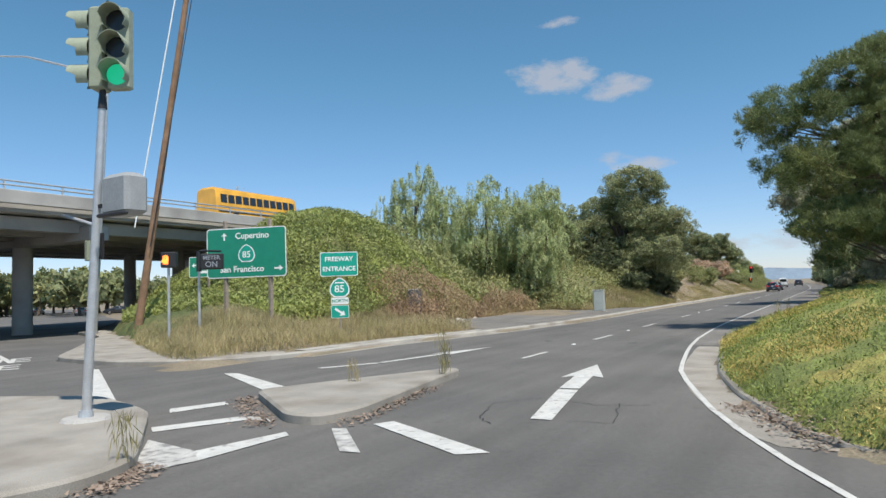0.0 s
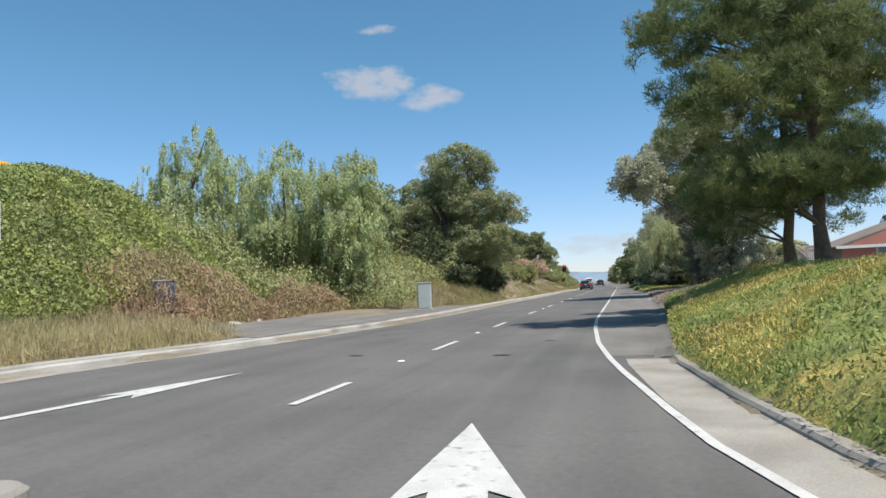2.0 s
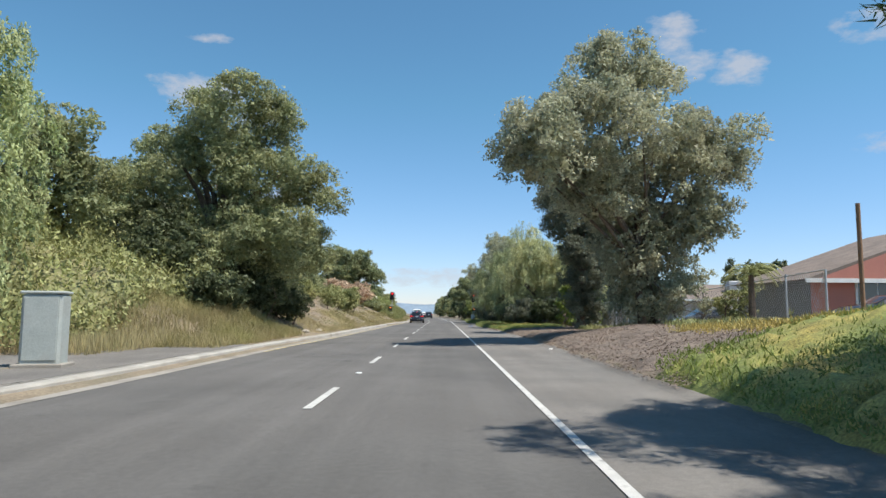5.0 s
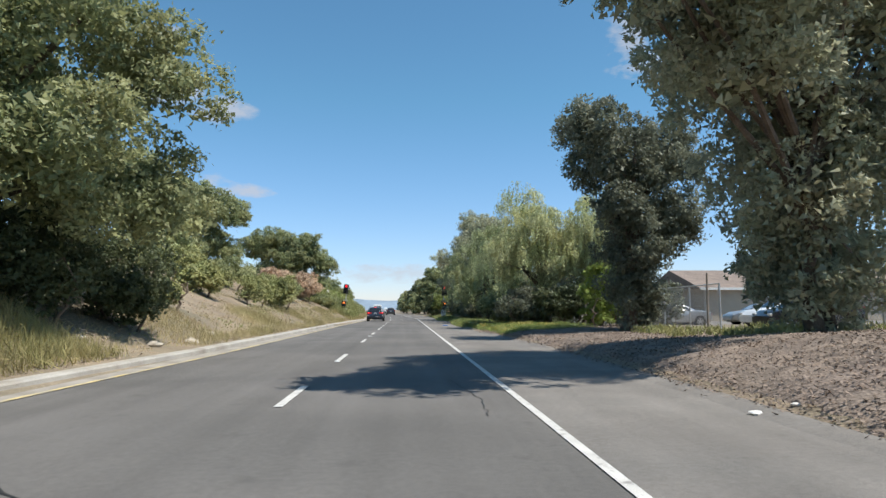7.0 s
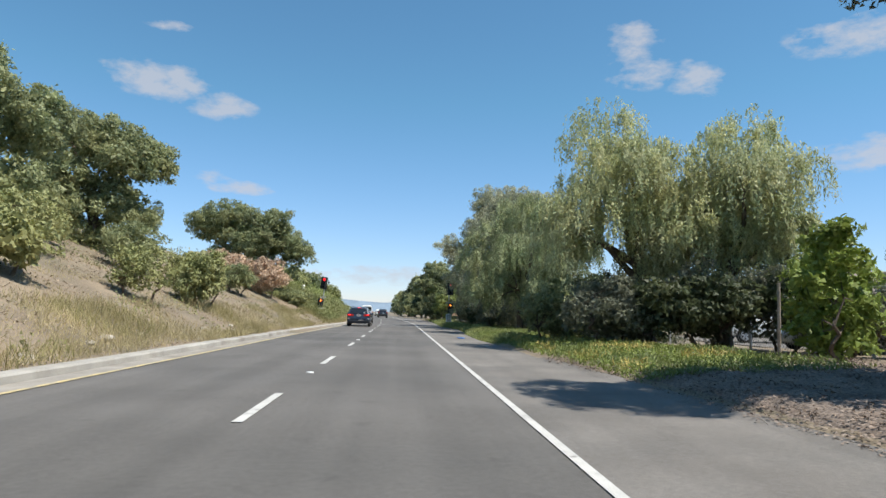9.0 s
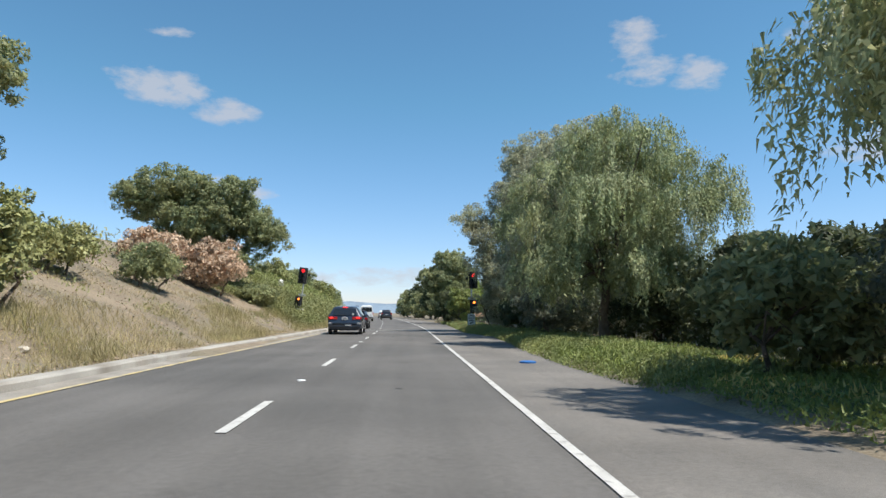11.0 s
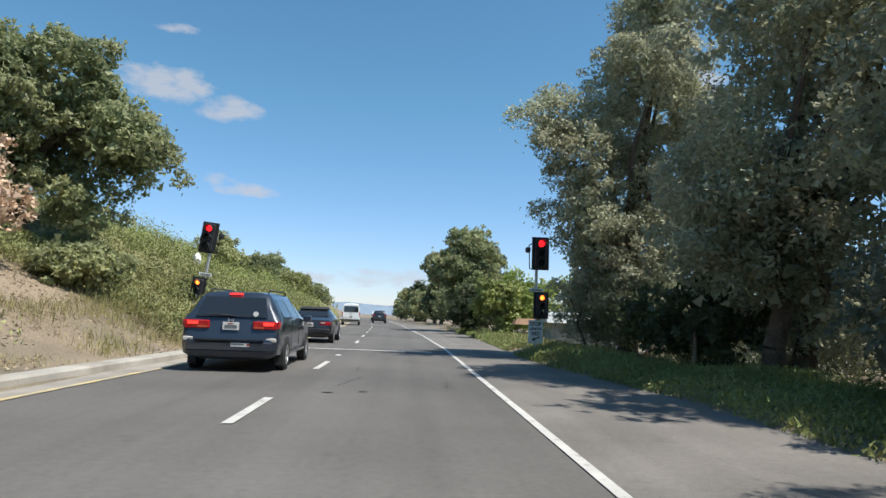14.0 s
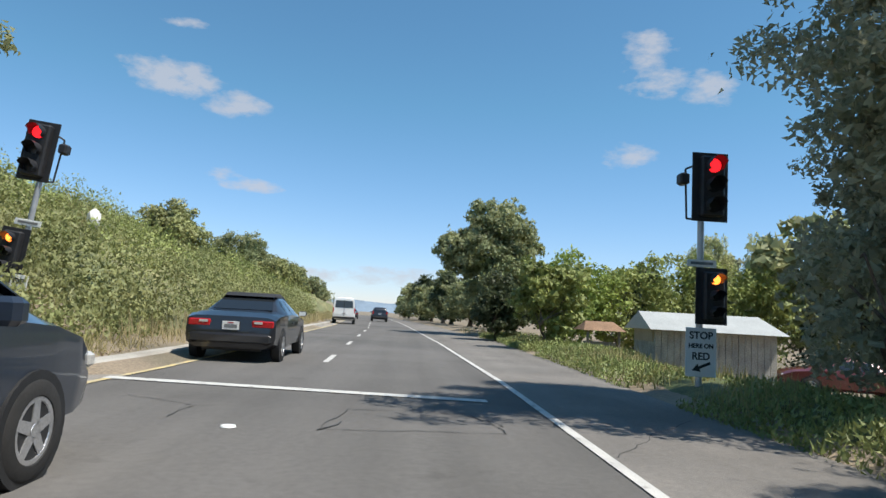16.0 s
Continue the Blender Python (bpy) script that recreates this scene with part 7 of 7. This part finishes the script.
part("crossbar", Build().tube((-1.3, 0, 15.6), (1.3, 0, 15.6), 0.05, 0.05, 6), GALV, ant)
for q in (-1.2, 0, 1.2):
    part("aerial", Build().tube((q, 0, 15.0), (q, 0, 16.6), 0.06, 0.06, 6), GALV, ant)

# cabinets on the verge
CAB = material("pale_cabinet_paint", (0.40, 0.43, 0.40), 0.6, scale=2, vary=0.12, bump=0.05, second=(0.30, 0.30, 0.27), second_scale=2.0, second_at=0.62)
cab = thing("utility_cabinet", "pale grey-green utility cabinet behind the kerb", "cabinet", pose(-7.75, 5.8, gz(-7.75, 5.8) - 0.03, 0, 0, 12))
part("body", Build().box(0, 0, 0.78, 0.75, 0.55, 1.46, 0.05), CAB, cab)
part("lid", Build().box(0, 0, 1.53, 0.80, 0.60, 0.06, 0.02), CAB, cab)
part("door", Build().box(0, -0.285, 0.80, 0.62, 0.015, 1.25, 0.006), CAB, cab)
part("plinth", Build().box(0, 0, 0.03, 0.95, 0.75, 0.16, 0.02), CONCRETE, cab)
cab2 = thing("utility_cabinet", "dark blue-grey utility box in the tall grass", "cabinet", pose(-15.2, -5.7, gz(-15.2, -5.7), 0, 0, 30))
part("body", Build().box(0, 0, 0.7, 0.8, 0.5, 1.5, 0.05), material("slate_paint", (0.085, 0.10, 0.14), 0.6, scale=2, vary=0.15, bump=0.05), cab2)
part("lid", Build().box(0, 0, 1.47, 0.86, 0.56, 0.05, 0.02), SIGN_BACK, cab2)

# ---------------------------------------------------------------- buildings and fences on the right
STUCCO_PINK = material("pink_stucco", (0.50, 0.205, 0.155), 0.92, scale=0.6, vary=0.1, fine=60, fine_vary=0.12, bump=0.3)
STUCCO_GREY = material("grey_stucco", (0.20, 0.20, 0.19), 0.92, scale=0.6, vary=0.12, fine=60, fine_vary=0.12, bump=0.3)
STUCCO_TAN = material("tan_stucco", (0.42, 0.35, 0.27), 0.92, scale=0.6, vary=0.12, fine=60, fine_vary=0.12, bump=0.3)
SHINGLE = material("brown_shingle", (0.21, 0.165, 0.135), 0.95, scale=1.2, vary=0.2, fine=14, fine_vary=0.25, bump=0.4)
TRIM_WHITE = material("white_trim", (0.75, 0.74, 0.70), 0.6, scale=4, vary=0.06, bump=0.05)


def house(name, label, x0, x1, y0, y1, base, eave, ridge, wall_mat, windows, along_x=True):
    h = thing(name, label, "house", pose((x0 + x1) / 2, (y0 + y1) / 2, base))
    w, d, e, r = x1 - x0, y1 - y0, eave - base, ridge - base
    part("wall", Build().box(0, 0, e / 2 - 0.4, w, d, e + 0.8), STUCCO_GREY if wall_mat is STUCCO_PINK else wall_mat, h)
    if wall_mat is STUCCO_PINK:
        part("front_wall", Build().box(0, -d / 2 - 0.008, e / 2 - 0.4, w + 0.02, 0.02, e + 0.8), wall_mat, h, "pink stucco front wall")
    o = 0.5
    if along_x:
        roof = Build().add([(-w / 2 - o, -d / 2 - o, e), (w / 2 + o, -d / 2 - o, e), (w / 2 + o, d / 2 + o, e), (-w / 2 - o, d / 2 + o, e), (-w / 2 - o, 0, r), (w / 2 + o, 0, r)], [(0, 1, 5, 4), (2, 3, 4, 5), (0, 4, 3), (1, 2, 5), (0, 3, 2, 1)])
    else:
        roof = Build().add([(-w / 2 - o, -d / 2 - o, e), (w / 2 + o, -d / 2 - o, e), (w / 2 + o, d / 2 + o, e), (-w / 2 - o, d / 2 + o, e), (0, -d / 2 - o, r), (0, d / 2 + o, r)], [(0, 4, 5, 3), (1, 2, 5, 4), (0, 1, 4), (2, 3, 5), (0, 3, 2, 1)])
        part("gable", Build().add([(-w / 2, -d / 2 - 0.02, e), (w / 2, -d / 2 - 0.02, e), (0, -d / 2 - 0.02, r - 0.28), (-w / 2, -d / 2 - o - 0.01, e), (w / 2, -d / 2 - o - 0.01, e), (0, -d / 2 - o - 0.01, r - 0.05)], [(0, 1, 2), (3, 5, 4), (0, 3, 4, 1), (1, 4, 5, 2), (2, 5, 3, 0)]), wall_mat, h)
    part("roof", roof, SHINGLE, h, "brown shingle roof")
    part("fascia", Build().box(0, -d / 2 - o, e - 0.06, w + 2 * o, 0.05, 0.2), TRIM_WHITE, h)
    for wx, wz, ww, wh in windows:
        win = part("window", Build().box(wx, -d / 2 - 0.03, wz, ww + 0.16, 0.08, wh + 0.16, 0.01), TRIM_WHITE, h, "white framed window")
        for q in (-1, 1):
            part("pane", Build().box(wx + q * ww / 4, -d / 2 - 0.075, wz, ww / 2 - 0.06, 0.02, wh), GLASS_LIGHT, win)
    return h


house("house", "pink stucco house with a low brown gable roof", 17.6, 33.0, 23.0, 30.0, 0.6, 3.0, 5.9, STUCCO_PINK, [(-4.6, 1.7, 1.9, 1.2), (0.2, 1.9, 1.9, 1.2), (4.8, 1.8, 1.6, 1.2)], False)
house("house", "low building with a long brown shingle roof behind the car park", 26, 56, 64, 76, 0.1, 3.0, 4.9, STUCCO_TAN, [(-9, 1.5, 2.4, 1.2), (-3, 1.5, 2.4, 1.2), (4, 1.5, 2.4, 1.2), (10, 1.5, 2.4, 1.2)])
vent = thing("roof_unit", "grey air conditioning unit on the low roof", "air conditioner", pose(33.5, 66.6, 4.1))
part("casing", Build().box(0, 0, 0.5, 1.6, 1.2, 1.1, 0.04), SIGN_BACK, vent)
part("stand", Build().box(0, 0, -0.1, 1.2, 0.9, 0.3), GALV, vent)

shed = thing("shed", "low weathered board shed with a pale sheet roof below the road", "shed", pose(9.2, 98.5, gz(9.2, 98.5), 0, 0, -4))
gs = gz(9.2, 98.5)
part("wall", Build().box(0, 0, (1.08 - gs) / 2, 3.5, 2.2, 1.08 - gs), WOOD_PALE, shed)
for k in range(19):
    part("board", Build().box(-1.68 + 0.187 * k, -1.12, (1.05 - gs) / 2, 0.172, 0.03, 1.05 - gs), WOOD_PALE, shed)
rp = Build().add([(-2.0, -1.45, 1.06 - gs), (2.0, -1.45, 1.06 - gs), (2.0, 1.45, 1.06 - gs), (-2.0, 1.45, 1.06 - gs), (-1.95, 0, 1.60 - gs), (1.75, 0, 1.60 - gs)], [(0, 1, 5, 4), (2, 3, 4, 5), (0, 4, 3), (1, 2, 5), (0, 3, 2, 1)])
part("roof", rp, material("pale_sheet_roof", (0.40, 0.41, 0.39), 0.55, scale=1.5, vary=0.1, fine=30, bump=0.15), shed, "pale sheet metal roof")
part("gable_wall", Build().box(-1.77, 0, 0.9 - gs, 0.05, 1.9, 0.4), STUCCO_TAN, shed)
hut = thing("hut", "small wooden hut with a brown roof", "hut", pose(6.9, 101.5, gz(6.9, 101.5)))
gh = gz(6.9, 101.5)
part("wall", Build().box(0, 0, (0.5 - gh) / 2, 0.9, 0.9, 0.5 - gh), WOOD_POST, hut)
part("roof", Build().add([(-0.75, -0.7, 0.9 - gh), (0.75, -0.7, 0.9 - gh), (0.75, 0.7, 0.9 - gh), (-0.75, 0.7, 0.9 - gh), (-0.5, 0, 1.22 - gh), (0.5, 0, 1.22 - gh)], [(0, 1, 5, 4), (2, 3, 4, 5), (0, 4, 3), (1, 2, 5), (0, 3, 2, 1)]), WOOD_POLE, hut)
for q in (-0.55, 0.55):
    part("post", Build().box(q, -0.5, 0.45 - gh / 2, 0.07, 0.07, 0.9 - gh), WOOD_POST, hut)
sedan("parked_car", "dark red car parked behind the shed", pose(17.8, 100.5, gz(17.8, 100.5) + 0.02, 0, 0, 70), PAINT_RED, False, group="parked cars")

# chain-link fence: posts, rails and diagonal wires


def chain_fence(label, pts, high):
    f = thing("chain_link_fence", label, "fence")
    for (x0, y0), (x1, y1) in zip(pts, pts[1:]):
        n = max(1, round(math.hypot(x1 - x0, y1 - y0) / 3.0))
        w = Build()
        for k in range(n + 1):
            x, y = x0 + (x1 - x0) * k / n, y0 + (y1 - y0) * k / n
            z = gz(x, y)
            part("post", Build().tube((x, y, z - 0.2), (x, y, z + high), 0.045, 0.04, 8), GALV, f)
        length = math.hypot(x1 - x0, y1 - y0)
        m = int(length / 0.14)
        for k in range(m):
            for s in (1, -1):
                a, b = k / m, min(1, max(0, (k + s * high / 0.14 * 0.55) / m))
                pa, pb = (x0 + (x1 - x0) * a, y0 + (y1 - y0) * a), (x0 + (x1 - x0) * b, y0 + (y1 - y0) * b)
                w.tube((*pa, gz(*pa) + 0.05), (*pb, gz(*pb) + high), 0.005, 0.005, 3, False)
        part("mesh_wire", w, GALV, f, "grey diagonal wire mesh")
        part("top_rail", Build().tube((x0, y0, gz(x0, y0) + high), (x1, y1, gz(x1, y1) + high), 0.025, 0.025, 6), GALV, f)
    return f


chain_fence("grey chain-link fence in front of the pink house", [(14.5, 16.5), (14.2, 30.0)], 2.2)
chain_fence("grey chain-link fence along the car park", [(13.6, 36.0), (13.2, 47.0), (12.5, 56.0)], 2.0)
chain_fence("grey chain-link fence behind the hanging trees", [(10.6, 60.0), (10.4, 90.0)], 1.6)
board_f = thing("board_fence", "dark brown board fence on the bank", "fence", pose(0, 0, 0))
for k in range(26):
    x, y = 13.8 + 0.02 * k, -14.0 + 0.62 * k
    part("board", Build().box(x, y, gz(x, y) + 0.85, 0.04, 0.60, 1.9), WOOD_POLE, board_f)
poles = [(9.6, 42.6, 1.9), (6.9, 81.0, 1.2), (12.0, 33.8, 2.4)]
for x, y, h in poles:
    single("fence_post", Build().tube((x, y, gz(x, y) - 0.2), (x + 0.03, y, gz(x, y) + h), 0.045, 0.04, 8), WOOD_POST, "thin leaning fence post in the verge", "post")
sp = thing("steel_post", "tall rusty steel post in front of the pink house", "post", pose(13.9, 13.5, gz(13.9, 13.5)))
part("shaft", Build().tube((0, 0, -0.2), (0, 0, 4.2), 0.07, 0.07, 10), WOOD_POLE, sp)

# litter and stones
PAPER = material("paper", (0.72, 0.70, 0.66), 0.8, scale=8, vary=0.1, bump=0.2)
BLUE = material("blue_plastic", (0.03, 0.15, 0.42), 0.5, scale=8, vary=0.1, bump=0.05)
STONE = material("pale_stone", (0.46, 0.41, 0.34), 0.95, scale=3, vary=0.2, fine=25, fine_vary=0.2, bump=0.5)


def lump(name, label, category, x, y, z, r, flat, mat, seed):
    rnd = random.Random(seed)
    bm = bmesh.new()
    bmesh.ops.create_icosphere(bm, subdivisions=2, radius=r)
    for v in bm.verts:
        k = 1 + 0.35 * noise.noise(v.co * (1.6 / r) + Vector((seed, 0, 0)))
        v.co = Vector((v.co.x * k, v.co.y * k, v.co.z * k * flat))
    me = bpy.data.meshes.new(name)
    bm.to_mesh(me)
    bm.free()
    me.materials.append(mat)
    ob = new(name, me)
    ob.matrix_world = pose(x, y, z + r * flat * 0.6, 0, 0, rnd.uniform(0, 360))
    return tagged(ob, label, category)


for i, (x, y, r) in enumerate(((4.3, 16.4, 0.08), (4.85, 16.5, 0.055), (5.4, 16.9, 0.08), (6.2, 17.2, 0.05))):
    lump("crumpled_paper", "crumpled white paper on the leaf litter", "litter", x, y, gz(x, y) + 0.01 if x > 4.6 else 0.01, r, 0.4, PAPER, i)
for i in range(22):
    rx = random.Random(300 + i)
    y = rx.choice((rx.uniform(-8, 4), rx.uniform(24, 60)))
    x = lerp_table(LEFT_KERB, y) - (rx.uniform(7.0, 8.6) if y < 5 else rx.uniform(0.9, 2.6))
    lump("stone", "pale rough stone at the foot of the bank", "stone", x, y, gz(x, y), rx.uniform(0.10, 0.26), 0.55, STONE, 40 + i)
lump("bag", "scrap of white plastic caught on the bank brush", "litter", -10.6, 101.0, gz(-10.6, 101) + 1.5, 0.22, 1.5, PAPER, 90)
lid = single("plastic_lid", Build().loft([[Vector((3.27 + r * math.cos(a), 59.2 + r * math.sin(a), z)) for a in [2 * math.pi * i / 20 for i in range(20)]] for r, z in ((0.20, 0.008), (0.20, 0.04), (0.17, 0.055), (0.05, 0.06))]), BLUE, "round blue plastic lid lying on the shoulder", "litter", "", True)

# dry weeds growing out of the island and the kerb joints
for i, (x, y, h, m) in enumerate(((-1.35, -25.2, 0.9, STRAW_GREEN), (-1.1, -25.6, 0.7, STRAW_GREEN), (-2.4, -27.2, 0.45, STRAW), (-0.8, -33.4, 0.5, STRAW_GREEN), (4.3, -8.8, 1.0, STRAW), (4.6, -8.2, 0.9, STRAW), (-9.0, 97.0, 1.8, STRAW), (-8.4, 98.5, 1.5, STRAW))):
    rnd = np.random.default_rng(500 + i)
    n = 90
    pos = np.stack([rnd.normal(0, 0.07, n), rnd.normal(0, 0.07, n), rnd.uniform(0, h, n)], 1) * np.array([1, 1, 1])
    u = unit_rows(rnd.normal(size=(n, 3)) * 0.25 + np.array([0, 0, 1.0])) * 0.13
    v = unit_rows(rnd.normal(size=(n, 3))) * 0.008
    me = quads_mesh("weed", pos.astype(np.float32), u.astype(np.float32), v.astype(np.float32), m)
    ob = new("weed", me)
    z0 = 0.17 if y < -20 else gz(x, y)
    ob.matrix_world = pose(x, y, z0)
    tagged(ob, "thin tall weed growing from a joint", "weed")
def swept(ax, ay, bx, by, wide):
    def make(rnd, n):
        t = rnd.uniform(0, 1, n)
        return ax + (bx - ax) * t + rnd.normal(0, wide, n), ay + (by - ay) * t + rnd.normal(0, wide, n)
    return make


for k, (ax, ay, bx, by) in enumerate(((-3.9, -28.9, -1.3, -30.75), (-0.12, -30.2, -0.9, -26.5), (-0.75, -33.2, -0.35, -34.0), (4.9, -26.5, 6.3, -29.2))):
    spread("leaf_litter", "dry brown leaves swept against the concrete", "leaf litter", LITTER, swept(ax, ay, bx, by, 0.14), 700, (0.07, 0.04), 0.03, 77 + k, lift=0.09, upright=0.1)
